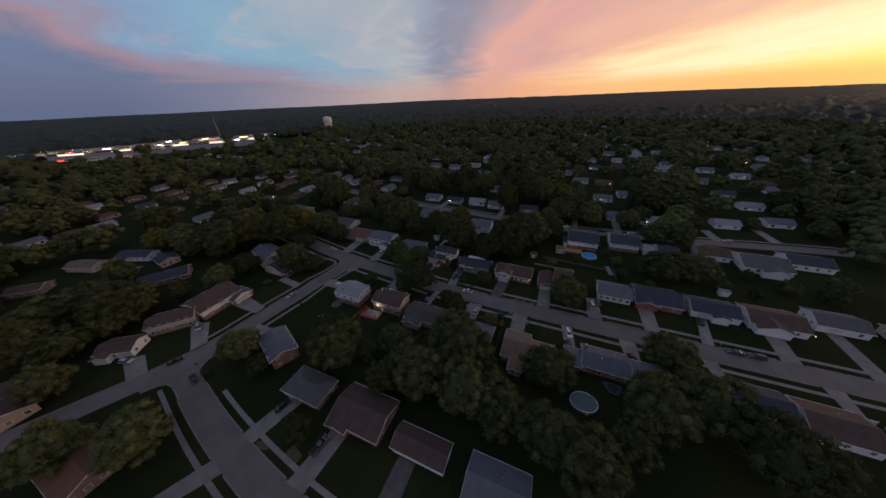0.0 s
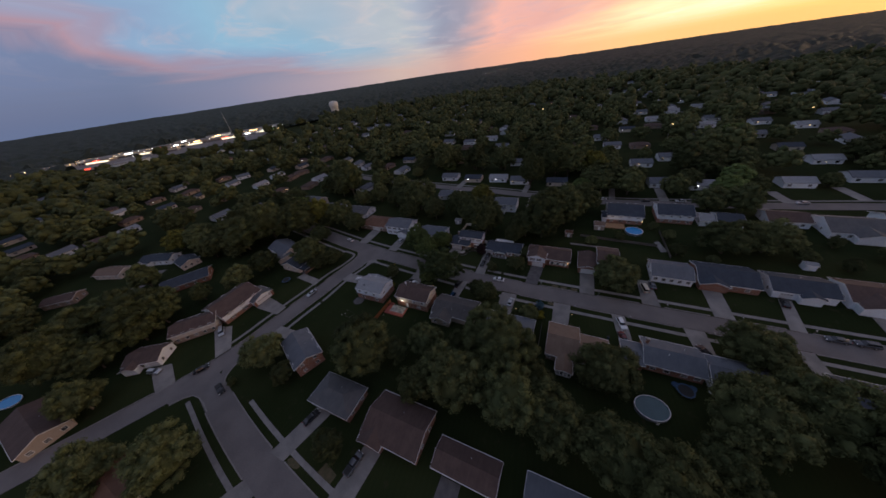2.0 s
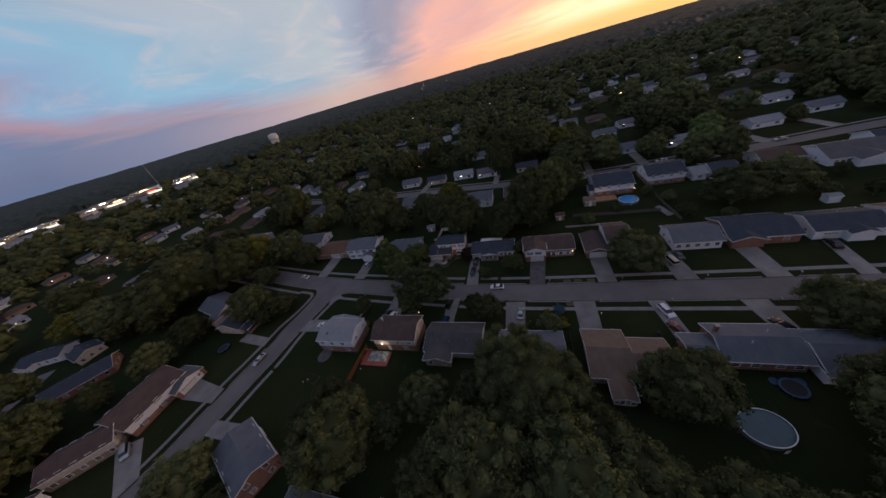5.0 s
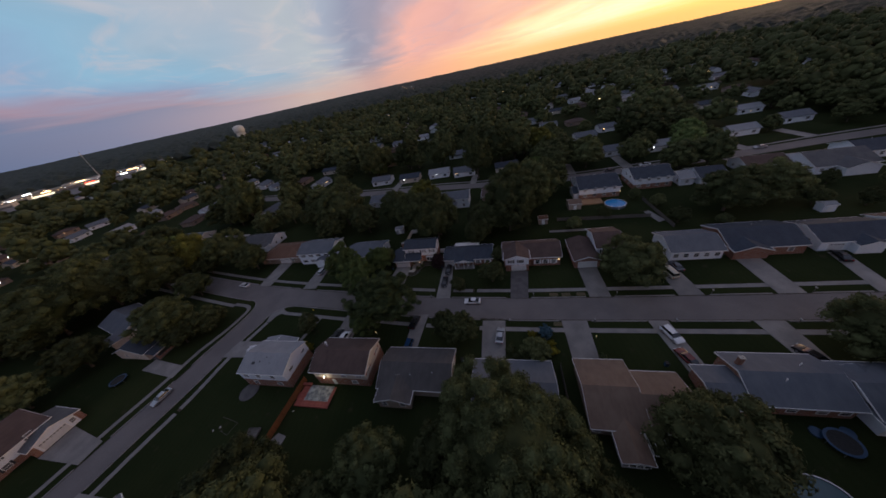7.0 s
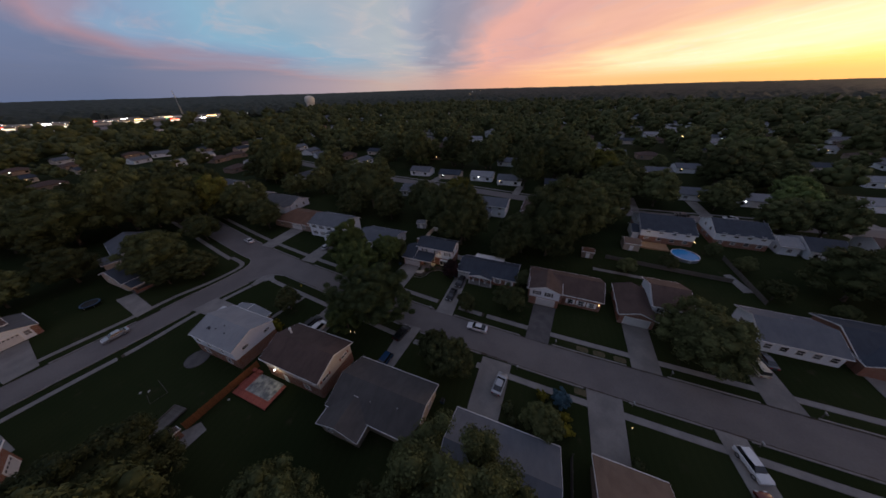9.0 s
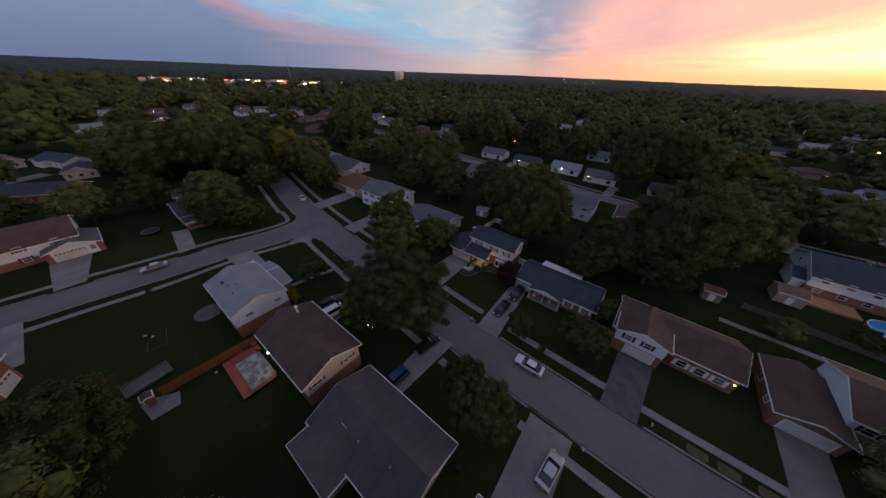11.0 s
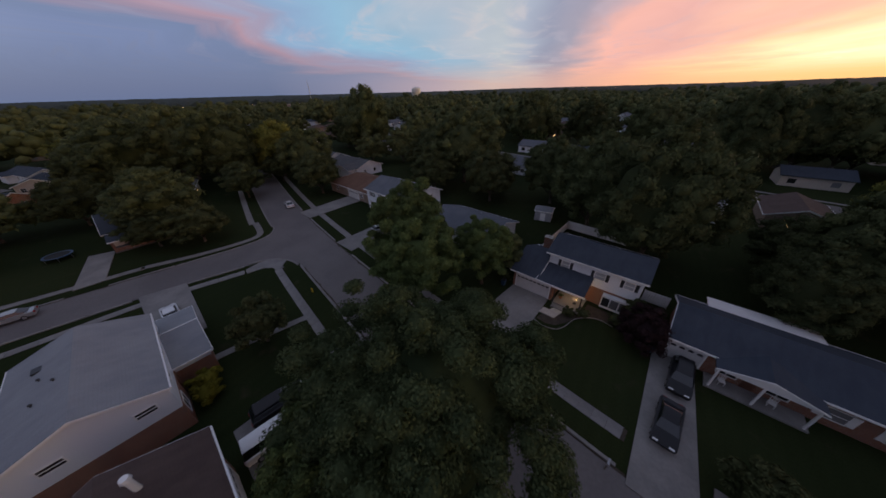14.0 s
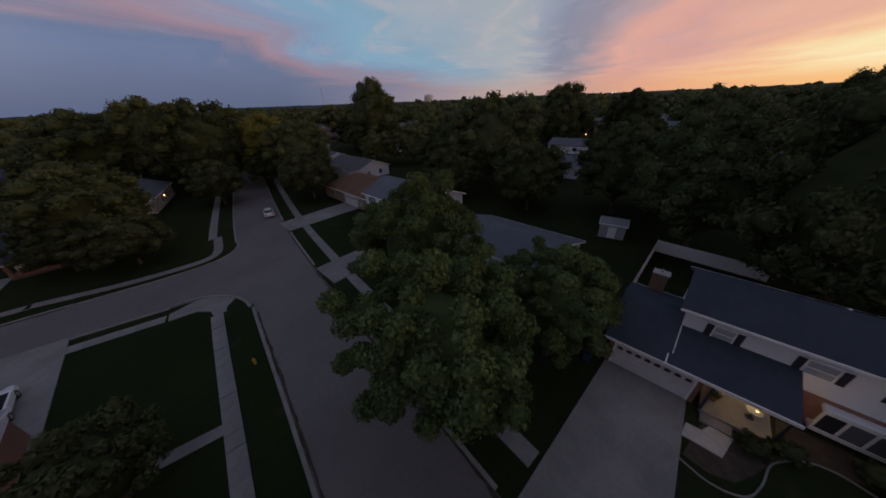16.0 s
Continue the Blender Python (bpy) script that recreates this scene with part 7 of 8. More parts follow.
def car(x, y, heading, shape, paint, label, z=0.10, lights=False):
    """A parked car; heading in degrees from +x to its front."""
    c = tagged(empty("car", x, y, z, radians(heading)), label, "car", "parked cars")
    body, cabin, roof = car_parts(shape)
    mat = CAR_PAINT[paint]
    outline, glass, width = CAR_SHAPES[shape]
    part("body", cached((shape, "body", paint), lambda: body(mat)), c)
    part("glasshouse", cached((shape, "cabin"), lambda: cabin(0, CAR_GLASS)), c, "tinted car windows")
    part("car_roof", cached((shape, "roof", paint), lambda: roof(mat)), c)
    r = 0.33 if shape == "sedan" else 0.37
    ax = outline[0][0] - 0.88
    for wx in (ax, -ax + 0.1):
        for k in (-1, 1):
            w = part("wheel", cached(("tyre", r), lambda: wheel_mesh(r, 0.22, "tyre", TYRE)), c, at=(wx, k * (width / 2 - 0.10), r))
            part("rim", cached(("rim", r), lambda: wheel_mesh(r * 0.62, 0.235, "rim", RIM)), w)
    fx, fz = outline[1]
    for k in (-1, 1):
        part("headlight", cached(("head", lights), lambda: Solid().box(-0.14, 0.05, -0.18, 0.18, -0.07, 0.09).mesh("headlight", GLOW_WARM if lights else HEAD)), c, at=(fx - 0.06, k * (width / 2 - 0.34), fz + 0.04))
        part("tail_light", cached("tail", lambda: Solid().box(-0.05, 0.12, -0.16, 0.16, -0.10, 0.10).mesh("tail_light", TAIL)), c, at=(outline[-2][0] + 0.02, k * (width / 2 - 0.30), outline[-2][1] + 0.18))
    if shape == "pickup":
        part("load_bed", Solid().box(-2.55, -0.95, -0.78, 0.78, 1.03, 1.10).mesh("load_bed", TYRE), c, "dark open load bed")


car(13.5, 84.0, 288, "suv", "white", "white estate car parked on a narrow driveway")
car(13.6, 78.4, 108, "sedan", "red", "dark red car parked close to a garage")
car(-30.6, 95.1, 180, "sedan", "white", "white sedan parked at the kerb of the street", 0.03)
car(-109.4, 62.8, 263, "sedan", "silver", "pale silver car parked at the kerb of the side street", 0.03)
car(-123.4, 106.0, 168, "sedan", "white", "white car parked at the kerb beyond the junction", 0.03)
car(-39.7, 109.6, 268, "suv", "black", "black car parked close to the garage door")
car(-40.2, 103.7, 267, "sedan", "black", "black sedan parked on the driveway")
car(-46.1, 79.3, 265, "suv", "blue", "dark blue car parked on a driveway beside a grey roof")
car(-68.2, 82.4, 85, "suv", "black", "black car parked beside a brown-roofed house")
car(-65.5, 81.2, 85, "van", "white", "white van parked beside a brown-roofed house")
car(-46.4, 87.4, 80, "sedan", "black", "black car under a street tree at the end of a driveway")
car(-23.0, 83.2, 83, "sedan", "silver", "silver car parked on a concrete driveway")
car(22.4, 104.6, 100, "van", "cream", "cream van parked on a driveway")
car(25.2, 107.2, 95, "sedan", "grey", "grey car parked beside a cream van")
car(33.8, 79.8, 115, "sedan", "black", "dark car parked on a wide driveway")
car(66.6, 95.2, 181, "sedan", "grey", "grey car parked at the kerb", 0.03)
car(72.2, 95.4, 181, "suv", "grey", "grey car parked at the kerb behind another", 0.03)
car(61.2, 108.6, 80, "sedan", "black", "black car parked in front of a porch")
car(-91.0, 112.6, 85, "suv", "silver", "silver car parked in front of a shuttered house")
car(-92.6, 77.6, 182, "sedan", "white", "white car parked on the corner driveway")
car(-103.6, 17.8, 345, "sedan", "black", "black car parked at the kerb of the curving street", 0.03)
car(-47.4, 18.8, 83, "pickup", "grey", "grey pickup parked on a driveway")
car(-66.4, 22.8, 75, "sedan", "black", "black car parked beside a grey-roofed house")
car(-118.8, 19.8, 62, "sedan", "black", "black car parked at the kerb by the junction", 0.03)
car(-135.8, 12.6, 20, "suv", "silver", "pale car parked on a short driveway")
car(-129.6, 33.2, 330, "van", "silver", "pale blue van parked beside a stone-fronted house")
for x, y, p in ((11, 184.6, "white"), (49.6, 186.8, "white"), (61.6, 188.0, "white"), (77, 189.4, "grey"), (99.0, 191.8, "silver"), (33, 184.8, "black"), (-64, 187, "black")):
    car(x, y, 184, "sedan", p, "car parked along the further street", 0.03)

# ---- gardens ----
def fence(points, height, mat, label, board=0.145, gap=0.012, posts=2.4, top=False):
    """A board fence: posts, one rail each side span, and every board by itself."""
    f = tagged(empty("fence", *points[0]), label, "fence")
    ox, oy = points[0]
    post = Solid().box(-0.05, 0.05, -0.05, 0.05, 0, height + 0.08).mesh("post", mat)
    slat = Solid().box(-board / 2, board / 2, -0.012, 0.012, 0.05, height).mesh("board", mat)
    for (ax, ay), (bx, by) in zip(points, points[1:]):
        n = math.hypot(bx - ax, by - ay)
        turn = math.atan2(by - ay, bx - ax)
        ux, uy = (bx - ax) / n, (by - ay) / n
        k = max(1, round(n / posts))
        for i in range(k + 1):
            part("post", post, f, at=(ax + ux * n * i / k - ox, ay + uy * n * i / k - oy, 0), turn=turn)
        m = int(n / (board + gap))
        for i in range(m):
            d = (i + 0.5) * n / m
            part("board", slat, f, at=(ax + ux * d - uy * 0.065 - ox, ay + uy * d + ux * 0.065 - oy, 0), turn=turn)
        rail = Solid().box(0, n, -0.03, 0.03, height * 0.75, height * 0.75 + 0.09).mesh("rail", mat)
        part("rail", rail, f, at=(ax - ox, ay - oy, 0), turn=turn)
        rail2 = Solid().box(0, n, -0.03, 0.03, height * 0.2, height * 0.2 + 0.09).mesh("rail", mat)
        part("rail", rail2, f, at=(ax - ox, ay - oy, 0), turn=turn)


fence([(-70.0, 69.6), (-70.6, 56.6)], 1.85, FENCE_WOOD, "orange-stained board fence between two back gardens")
fence([(-60.6, 123.0), (-60.2, 137.6), (-49.4, 137.0)], 1.8, TRIM, "white panelled privacy fence round a back garden", 0.30, 0.0)
fence([(-44.6, 121.4), (-41.8, 121.4)], 1.8, TRIM, "white panelled fence between two houses", 0.30, 0.0)
fence([(-10.6, 62.0), (-10.6, 75.6)], 1.7, GREY_WOOD, "weathered grey fence beside a tan-roofed house", 0.2, 0.01)
fence([(9.8, 62.0), (9.8, 67.8)], 1.5, GREY_WOOD, "weathered grey fence behind a house", 0.2, 0.01)


def deck():
    d = tagged(empty("deck", -65.0, 66.2), "red-stained timber deck with a rumpled pale cover", "deck")
    board = Solid().box(-4.4, 4.3, -0.068, 0.068, 0.42, 0.46).mesh("board", DECK_RED)
    for i in range(32):
        part("board", board, d, at=(0, -2.5 + i * 0.145, 0))
    part("skirt", lattice("skirt", [-4.4, 4.3], [0.02, 0.40], set(), 0.05, DECK_RED, -2.58), d)
    part("skirt", Solid().box(-4.40, -4.34, -2.5, 2.1, 0.02, 0.40).mesh("skirt", DECK_RED), d)
    part("step", Solid().box(-4.9, -4.42, -1.0, 0.6, 0, 0.22).mesh("step", DECK_RED), d)
    for x, y in ((-4.3, 2.2), (-3.0, 2.25)):
        part("planter", Solid().box(x - 0.5, x + 0.5, y - 0.3, y + 0.3, 0.46, 0.95).mesh("planter", DECK_RED), d, "red-stained planter box")


deck()


def rumpled(x0, x1, y0, y1, z, mat, name, label, category, amp=0.12, n=16):
    verts = []
    for j in range(n + 1):
        for i in range(n + 1):
            x, y = x0 + (x1 - x0) * i / n, y0 + (y1 - y0) * j / n
            e = min(i, j, n - i, n - j) > 0
            verts.append((x, y, z + (amp * (0.6 + abs(noise.noise((x * 1.3, y * 1.3, 2.0))) * 1.6 + 0.4 * noise.noise((x * 3, y * 3, 5.0))) if e else 0)))
    faces = [(j * (n + 1) + i, j * (n + 1) + i + 1, (j + 1) * (n + 1) + i + 1, (j + 1) * (n + 1) + i) for j in range(n) for i in range(n)]
    tagged(new(name, mesh_of(name, verts, faces, mat, True)), label, category)


rumpled(-67.6, -61.4, 64.9, 68.4, 0.465, TARP, "pool_cover", "rumpled pale cover spread on a red deck", "cover")


def pool(x, y, rx, ry, water, label, turn=0.0, height=1.05):
    p = tagged(empty("pool", x, y, 0, turn), label, "pool")
    n = 36
    ring = [(math.cos(2 * math.pi * i / n), math.sin(2 * math.pi * i / n)) for i in range(n)]
    k = 4
    for name, mat, prof in (("pool_wall", GREY_LINER, [(0.0, 0.0), (0.0, height - 0.05), (-0.08, height - 0.05), (-0.08, 0.0)]),
                            ("pool_rim", TRIM, [(0.05, height - 0.047), (0.05, height), (-0.10, height), (-0.10, height - 0.047)])):
        verts = [((rx + d) * c, (ry + d) * s, z) for d, z in prof for c, s in ring]
        faces = [(j * n + i, j * n + (i + 1) % n, ((j + 1) % k) * n + (i + 1) % n, ((j + 1) % k) * n + i) for j in range(k) for i in range(n)]
        part(name, mesh_of(name, verts, faces, mat), p, "flat white pool rim" if name == "pool_rim" else "grey-blue pool wall")
    w = Solid().add([((rx - 0.1) * c, (ry - 0.1) * s, height - 0.18) for c, s in ring], [tuple(range(n))])
    part("water", w.mesh("water", water), p)
    for a in (0.3,):
        lad = Solid()
        for sx in (-0.22, 0.22):
            lad.box(sx - 0.03, sx + 0.03, -ry - 0.5, -ry - 0.44, 0, height + 0.5)
        part("ladder", lattice("ladder", [-0.25, -0.2, 0.2, 0.25], [0, 0.35, 0.4, 0.75, 0.8, 1.15, 1.2, height + 0.5], {(1, 0), (1, 2), (1, 4), (1, 6)}, 0.05, TRIM, -ry - 0.5), p)


pool(18.0, 57.2, 3.8, 3.15, POOL_WATER, "above-ground pool with dark water and a white rim", 0.2)
pool(23.4, 147.4, 3.7, 3.7, POOL_BLUE, "round above-ground pool with bright blue water")
pool(-177.0, -14.0, 4.2, 2.6, POOL_BLUE, "small garden pool with bright blue water", 0.3, 0.5)
s = Solid().box(9.6, 20.0, 149.6, 154.4, 0, 0.5)
tagged(new("terrace", s.mesh("terrace", material("warm_timber_terrace", (0.30, 0.17, 0.085), (0.36, 0.22, 0.12), 1.0, 0.7))), "warm timber terrace beside a blue pool", "terrace", kind="structure")
lamp("terrace_light_bulb", 14.5, 153.0, 2.6, 16, WARM)


def shed(x, y, w, d, h, roof, wall, label, turn=0.0, slope=0.35):
    t = tagged(empty("shed", x, y, 0, turn), label, "shed")
    block(t, 0, 0, -w / 2, w / 2, -d / 2, d / 2, h, roof, wall, "x", slope, over=0.15)
    part("door", cached(("sheddoor", wall), lambda: panelled("door", 1.1, 1.8, 2, 2, TRIM)), t, at=(0, -d / 2 + 0.14, 0.05))
    FOOTPRINTS.append((x - w / 2, x + w / 2, y - d / 2, y + d / 2))


shed(-66.4, 139.6, 3.8, 3.2, 2.2, "light", "grey", "pale grey garden shed against dark trees", 0.2)


def platform():
    """A low boarded platform beside the fence."""
    p = tagged(empty("platform", -75.2, 55.8, 0, 0.12), "low weathered grey timber platform beside a fence", "platform")
    me = Solid().box(-1.45, 1.45, -0.085, 0.085, 0.30, 0.34).mesh("board", GREY_WOOD)
    for i in range(30):
        part("board", me, p, at=(0, -2.65 + i * 0.182, 0))
    part("frame", lattice("frame", [-1.4, -1.3, 1.3, 1.4], [-2.7, -2.6, 2.6, 2.7], {(1, 1)}, 0.28, GREY_WOOD, 0.0), p).rotation_euler = (math.pi / 2, 0, 0)
    p.children[-1].location = (0, 0, 0.295)


platform()


def lawn_frame():
    """A thin pale pipe frame lying on the lawn."""
    f = tagged(empty("pipe_frame", -84.0, 58.6), "thin pale pipe frame lying on the lawn", "frame")
    s = Solid()
    for a, b in (((-2.4, 1.4), (2.6, 0.6)), ((2.6, 0.6), (2.0, -1.9)), ((2.0, -1.9), (-0.6, -1.2))):
        limb(s, (*a, 0.06), (*b, 0.06), 0.03, 0.03, 6)
    part("pipe", s.mesh("pipe", GREY_WOOD), f)


lawn_frame()
shed(-70.4, 55.4, 1.3, 1.2, 1.7, "brown", "brick", "small red garden shed at the end of a fence")
shed(-5.4, 138.0, 3.6, 3.0, 2.2, "rust", "tanbrick", "small rust-brown garden shed")
shed(8.4, 149.0, 5.0, 5.0, 2.4, "tan", "beige", "beige garden shed beside a pool")
shed(76.0, 132.0, 3.4, 3.0, 2.2, "light", "white", "white garden shed on a lawn")
patch([(-69.6, 58.2), (-67.3, 57.8), (-67.5, 54.8), (-71.2, 54.2), (-71.4, 55.2)], KERB, "pale concrete pad beside a garden shed", "patio", 0.03)
patch([(-4, 131.6), (16, 131.0), (16, 129.6), (-4, 130.2)], WALK, "narrow concrete strip across a back lawn", "path", 0.03)
patch([(30.6, 140), (32.6, 141), (34.6, 133), (32, 132)], WALK, "pale concrete pad in a back garden", "patio", 0.03)


def trampoline(x, y, r, label):
    t = tagged(empty("trampoline", x, y), label, "trampoline")
    n = 24
    ring = [(math.cos(2 * math.pi * i / n), math.sin(2 * math.pi * i / n)) for i in range(n)]
    verts = [(r * c, r * s, 0.85) for c, s in ring] + [((r - 0.35) * c, (r - 0.35) * s, 0.85) for c, s in ring] + [(r * c, r * s, 0.75) for c, s in ring]
    faces = [(i, (i + 1) % n, n + (i + 1) % n, n + i) for i in range(n)] + [(2 * n + i, 2 * n + (i + 1) % n, (i + 1) % n, i) for i in range(n)]
    part("pad", mesh_of("pad", verts, faces, PLASTIC_BLUE), t, "blue padded rim")
    part("mat", Solid().tube(0, 0, 0.81, 0.83, r - 0.34, r - 0.34, 24).mesh("mat", TYRE), t, "black jumping mat")
    for i in range(6):
        c, s = math.cos(i * math.pi / 3), math.sin(i * math.pi / 3)
        part("leg", cached("tleg", lambda: Solid().tube(0, 0, 0, 0.76, 0.03, 0.03, 6).mesh("leg", METAL)), t, at=(c * (r - 0.1), s * (r - 0.1), 0))


trampoline(26.4, 65.0, 2.0, "round trampoline with a blue padded rim")
trampoline(-131.0, 66.0, 2.0, "dark round trampoline on a back lawn")
for x, y in ((24.6, 66.4), (28.4, 66.6)):
    t = tagged(empty("paddling_pool", x, y), "small round plastic paddling pool on the lawn", "paddling pool")
    part("rim", Solid().tube(0, 0, 0, 0.3, 0.8, 0.85, 18).mesh("rim", PLASTIC_BLUE), t)

# bushes and small plants
SPRUCE = leaf_material("blue_spruce_needles", (0.055, 0.105, 0.135), (0.075, 0.135, 0.170), (0.10, 0.17, 0.21))
GOLDEN = leaf_material("golden_yellow_foliage", (0.17, 0.155, 0.022), (0.23, 0.205, 0.030), (0.29, 0.26, 0.045))
BUSH = [tree_kind(41, 1.2, 1.7, 0.1, 16, 1300, 0.10, YG), tree_kind(42, 1.2, 1.8, 0.1, 16, 1300, 0.10, DG), tree_kind(43, 1.1, 2.4, 0.1, 26, 2600, 0.08, SPRUCE)]
BUSH[0] = tree_kind(41, 1.2, 1.7, 0.1, 22, 2400, 0.08, GOLDEN)


def bush(k, x, y, s, label):
    b = tagged(empty("bush", x, y, 0, x), label, "bush", "garden bushes")
    b.scale = (s, s, s)
    part("crown", BUSH[k][1], b)


for x, y in ((-76.4, 78.4), (-74.6, 78.2)):
    bush(0, x, y, 1.25, "clipped yellow-green bush beside a porch")
bush(2, -12.5, 83.7, 1.5, "blue spruce bush in a front garden")
bush(0, -15.4, 83.7, 0.95, "golden yellow-green bush in a front garden")
bush(0, -11.6, 81.2, 0.85, "golden yellow-green bush in a front garden")
bush(0, -11.7, 79.0, 1.15, "golden yellow-green bush in a front garden")
bush(1, -20.8, 79.4, 1.0, "dark rounded bush beside a garden lamp")
bush(1, -19.6, 77.4, 0.9, "dark rounded bush beside a garden lamp")
bush(1, -14.4, 80.2, 1.6, "dark rounded bush in a front garden")
bush(1, -1.6, 77.8, 0.9, "dark bush at the corner of a garage")
tree(PURPLE, -43.6, 112.8, 1.15, 0.4, "dark purple-leaved small tree in front of a white house")
bush(1, -46.4, 114.2, 0.9, "dark rounded bush in front of a white house")
bush(1, -51.4, 111.9, 0.75, "small yellow-green bush beside a porch")
bush(1, -49.9, 112.9, 0.75, "small rounded bush beside a porch")
bush(1, -61.2, 114.2, 0.7, "dark bush beside a garage")
tree(SMALL[0], -35.0, 100.4, 0.80, 0.4, "small round tree on the grass verge")
tree(SMALL[1], -25.0, 104.0, 1.2, 1.4, "bushy tree on a front lawn")
tree(SMALL[0], -15.4, 77.8, 1.0, 0.9, "small garden tree beside a driveway")
tree(SMALL[1], -44.6, 115.0, 0.62, 0.5, "dark small tree beside a house wall")
tree(SMALL[1], -23.2, 114.4, 0.85, 2.4, "dark small tree between two houses")
tree(FULL, -36.4, 84.2, 0.52, 2.0, "bushy street tree overhanging the kerb")
tree(SMALL[0], -101.0, 20.8, 0.5, 0.3, "small young street tree")
tree(SMALL[1], -84.0, 28.6, 1.2, 0.3, "dark tree beside a brick house")
tree(SMALL[1], -52.4, 48.0, 1.4, 0.8, "dark tree in a back garden")
tree(SMALL[1], -34.0, 56.0, 1.5, 0.1, "dark tree in a back garden")
tree(BIG[1], -10.6, 52.4, 0.8, 0.2, "dark tree behind a tan-roofed house")
tree(SMALL[0], -64.0, 116.0, 1.2, 0.6, "leafy tree between two houses")


# ---- street furniture and small things ----
def hydrant(x, y):
    h = tagged(empty("fire_hydrant", x, y), "small yellow fire hydrant on the grass verge", "hydrant")
    s = Solid().tube(0, 0, 0, 0.55, 0.12, 0.11, 12)
    yellow = cached("hyd", lambda: s.mesh("barrel", material("yellow_hydrant_paint", (0.55, 0.38, 0.03), (0.6, 0.42, 0.05), 3, 0.5)))
    part("barrel", yellow, h)
    part("bonnet", Solid().tube(0, 0, 0.55, 0.75, 0.14, 0.04, 12).mesh("bonnet", yellow.materials[0]), h)
    part("nozzle", Solid().box(-0.22, 0.22, -0.06, 0.06, 0.34, 0.46).mesh("nozzle", yellow.materials[0]), h)


hydrant(-82.8, 92.6)


def mailbox(x, y, turn=0.0):
    m = tagged(empty("mailbox", x, y, 0, turn), "post-mounted mailbox at the kerb", "mailbox", "mailboxes")
    part("post", cached("mpost", lambda: Solid().box(-0.05, 0.05, -0.05, 0.05, 0, 1.05).mesh("post", GREY_WOOD)), m)
    prof = [(-0.1, 1.05), (0.1, 1.05), (0.1, 1.2), (0.06, 1.27), (-0.06, 1.27), (-0.1, 1.2)]
    part("box", cached("mbox", lambda: Solid().prism(prof, "y", -0.26, 0.26).mesh("box", METAL)), m)


for x in (-43.4, -13.6, 7.2, 28.0, 47.4, 63.2):
    mailbox(x, 97.0)
for x in (-20.4, -0.6, 16.2, 38.0):
    mailbox(x, 87.8)


def path_light(x, y, h=0.7):
    p = tagged(empty("garden_light", x, y), "small glowing garden light in a bed", "garden light", "garden lights")
    part("stake", cached("stake", lambda: Solid().tube(0, 0, 0, 0.7, 0.025, 0.02, 6).mesh("stake", METAL)), p)
    part("lamp_head", cached("ghead", lambda: Solid().tube(0, 0, 0.7, 0.82, 0.06, 0.04, 8).mesh("lamp_head", GLOW_WARM)), p)


for x, y in ((-20.4, 80.6), (-1.5, 83.4), (-57.6, 83.4), (-56.6, 83.6)):
    path_light(x, y)


def bin_can(x, y, label="wheeled rubbish bin standing by the wall"):
    b = tagged(empty("rubbish_bin", x, y), label, "bin", "rubbish bins")
    body = cached("bin", lambda: loft("body", [[(-0.24, -0.26, 0), (0.24, -0.26, 0), (0.24, 0.26, 0), (-0.24, 0.26, 0)], [(-0.3, -0.34, 0.95), (0.3, -0.34, 0.95), (0.3, 0.34, 0.95), (-0.3, 0.34, 0.95)]], PLASTIC_BLUE))
    part("body", body, b)
    part("lid", cached("lid", lambda: Solid().box(-0.32, 0.32, -0.36, 0.38, 0.955, 1.03).mesh("lid", TYRE)), b)


for x, y in ((-61.2, 112.4), (-42.4, 112.2), (9.4, 77.0), (-31.8, 76.4), (-69.6, 77.2)):
    bin_can(x, y)


def garden_chair(x, y, turn):
    c = tagged(empty("garden_chair", x, y, 0.18 if y > 110 else 0.0, turn), "pale garden chair on a porch or lawn", "chair", "garden chairs")
    part("seat", cached("gseat", lambda: Solid().box(-0.26, 0.26, -0.25, 0.25, 0.40, 0.45).mesh("seat", TRIM)), c)
    part("backrest", cached("gback", lambda: lattice("backrest", [-0.26, -0.2, -0.1, -0.04, 0.04, 0.1, 0.2, 0.26], [0.5, 0.6, 0.9, 0.95], {(1, 1), (3, 1), (5, 1)}, 0.04, TRIM, 0.22)), c)
    for lx in (-0.23, 0.23):
        for ly in (-0.22, 0.22):
            part("leg", cached("gleg", lambda: Solid().box(-0.02, 0.02, -0.02, 0.02, 0, 0.41).mesh("leg", TRIM)), c, at=(lx, ly, 0))


for x, y in ((-86.4, 57.2), (-85.2, 58.0), (-70.6, 64.2), (-69.0, 62.6), (-76.0, 49.6)):
    tagged(new("garden_stone", cached("stone", lambda: Solid().tube(0, 0, 0, 0.14, 0.24, 0.13, 7).mesh("garden_stone", STONE))), "small pale stone lying in the grass", "stone").location = (x, y, 0)

for x, y, t in ((-36.6, 111.8, 0.2), (-33.2, 111.8, -0.2)):
    garden_chair(x, y, t)


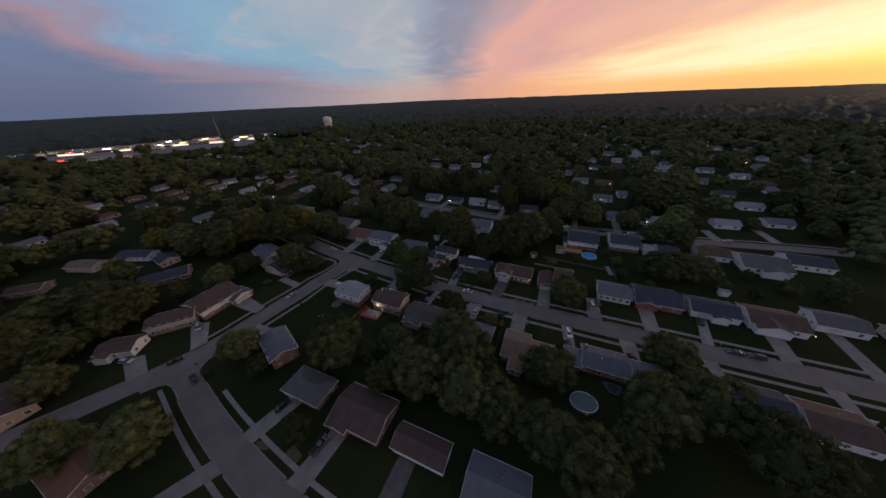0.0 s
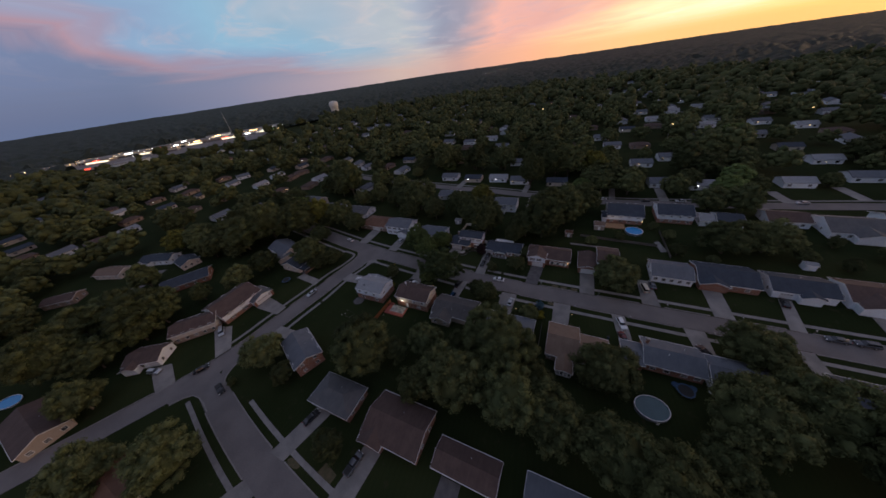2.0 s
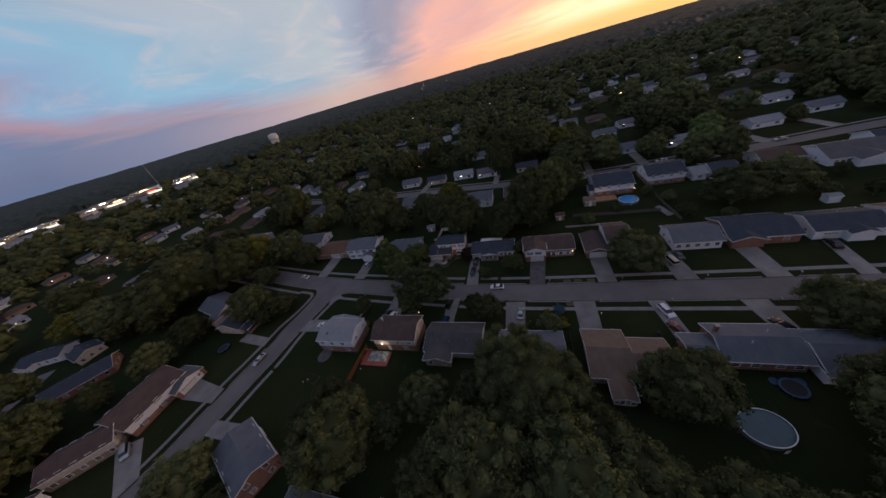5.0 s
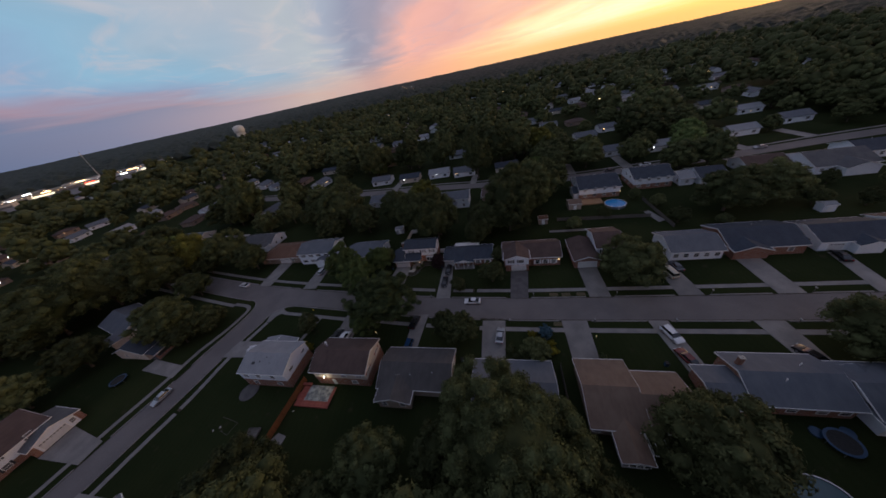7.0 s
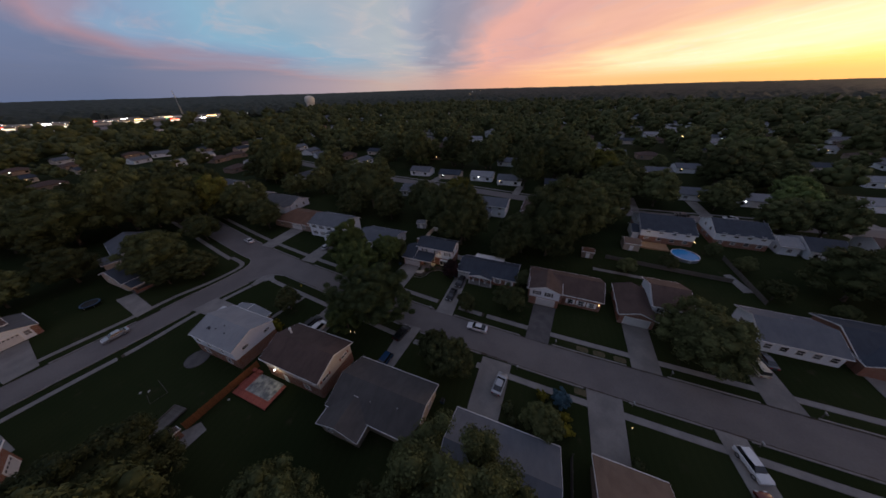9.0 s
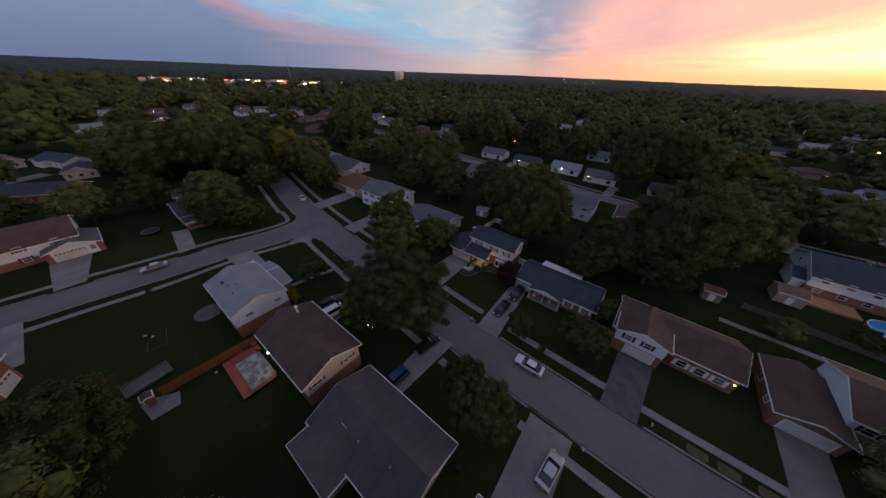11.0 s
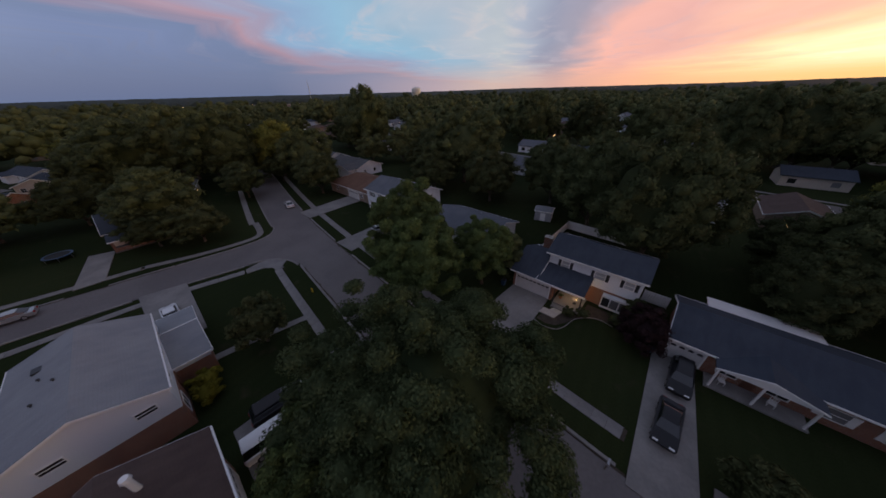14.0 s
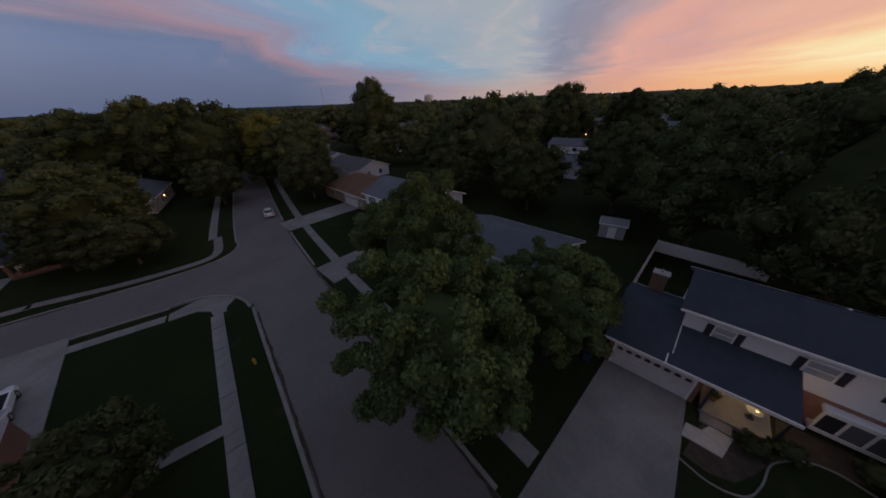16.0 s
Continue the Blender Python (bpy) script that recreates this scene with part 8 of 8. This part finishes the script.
def patio_table(x, y, z):
    t = tagged(empty("patio_table", x, y, z), "small round pale patio table on a lit porch", "table")
    part("tabletop", Solid().tube(0, 0, 0.68, 0.72, 0.42, 0.42, 20).mesh("tabletop", STONE), t)
    part("pedestal", Solid().tube(0, 0, 0.03, 0.68, 0.04, 0.035, 10).mesh("pedestal", SHUTTER), t)
    part("base", Solid().tube(0, 0, 0, 0.03, 0.24, 0.20, 16).mesh("base", SHUTTER), t)
    c = tagged(empty("candle_lantern", x + 0.1, y, z + 0.72), "glowing candle lantern standing on a patio table", "lantern")
    part("flame_glass", Solid().tube(0, 0, 0.02, 0.17, 0.055, 0.05, 10).mesh("flame_glass", GLOW_WARM), c)
    part("foot", Solid().tube(0, 0, 0, 0.02, 0.075, 0.07, 10).mesh("foot", SHUTTER), c)
    part("lid", Solid().tube(0, 0, 0.17, 0.23, 0.07, 0.02, 10).mesh("lid", SHUTTER), c)


def flower_pot(x, y, z):
    p = tagged(empty("flower_pot", x, y, z), "terracotta pot with a leafy plant on a porch", "plant pot")
    part("pot", Solid().tube(0, 0, 0, 0.32, 0.15, 0.22, 14).tube(0, 0, 0.32, 0.37, 0.24, 0.24, 14).mesh("pot", material("terracotta", (0.30, 0.12, 0.06), (0.36, 0.16, 0.08), 6, 0.8)), p)
    part("plant", BUSH[1][1], p, at=(0, 0, 0.34)).scale = (0.3, 0.3, 0.3)


patio_table(-51.4, 114.5, 0.28)
flower_pot(-53.3, 114.4, 0.28)


def house_lamp(x, y, z, label="small glowing wall lamp beside a door"):
    p = tagged(empty("wall_lamp", x, y, z), label, "lamp", "wall lamps")
    part("lamp_head", cached("wlamp", lambda: Solid().tube(0, 0, 0, 0.22, 0.09, 0.12, 8).mesh("lamp_head", GLOW_WARM)), p)


for x, y, z in ((-96.2, -2.2, 2.6), (79.6, 110.0, 2.6), (27.6, 154.9, 2.2), (-4.6, 110.4, 2.4), (93.4, 111.0, 2.4), (-152.4, 92.0, 2.4), (131.4, 250.0, 2.6), (104, 222, 2.6)):
    house_lamp(x, y, z)

# back gardens between the two rows
fence([(0.0, 138.4), (13.0, 137.2), (31.0, 136.0)], 1.4, GREY_WOOD, "weathered board fence between back gardens", 0.30, 0.01)
fence([(34.6, 128.0), (34.0, 150.0)], 1.4, GREY_WOOD, "weathered board fence between back gardens", 0.30, 0.01)
for n, (x, y, k) in enumerate(((16.6, 138.6, 0.8), (37.0, 131.0, 1.0), (36.0, 143.6, 0.9), (31.4, 151.6, 0.8), (76.0, 136.0, 1.1), (60.0, 149.6, 1.0), (74.0, 152.0, 1.0), (86.6, 133.0, 1.0), (100.6, 141.0, 1.3),
                               (112.0, 139.0, 1.4), (4.4, 131.6, 0.9), (90.0, 149.4, 0.9), (120.0, 149.0, 1.4), (47.6, 127.6, 0.7))):
    tree(SMALL[n % 2], x, y, k, n * 0.8, "small bushy tree in a back garden", 0.9)
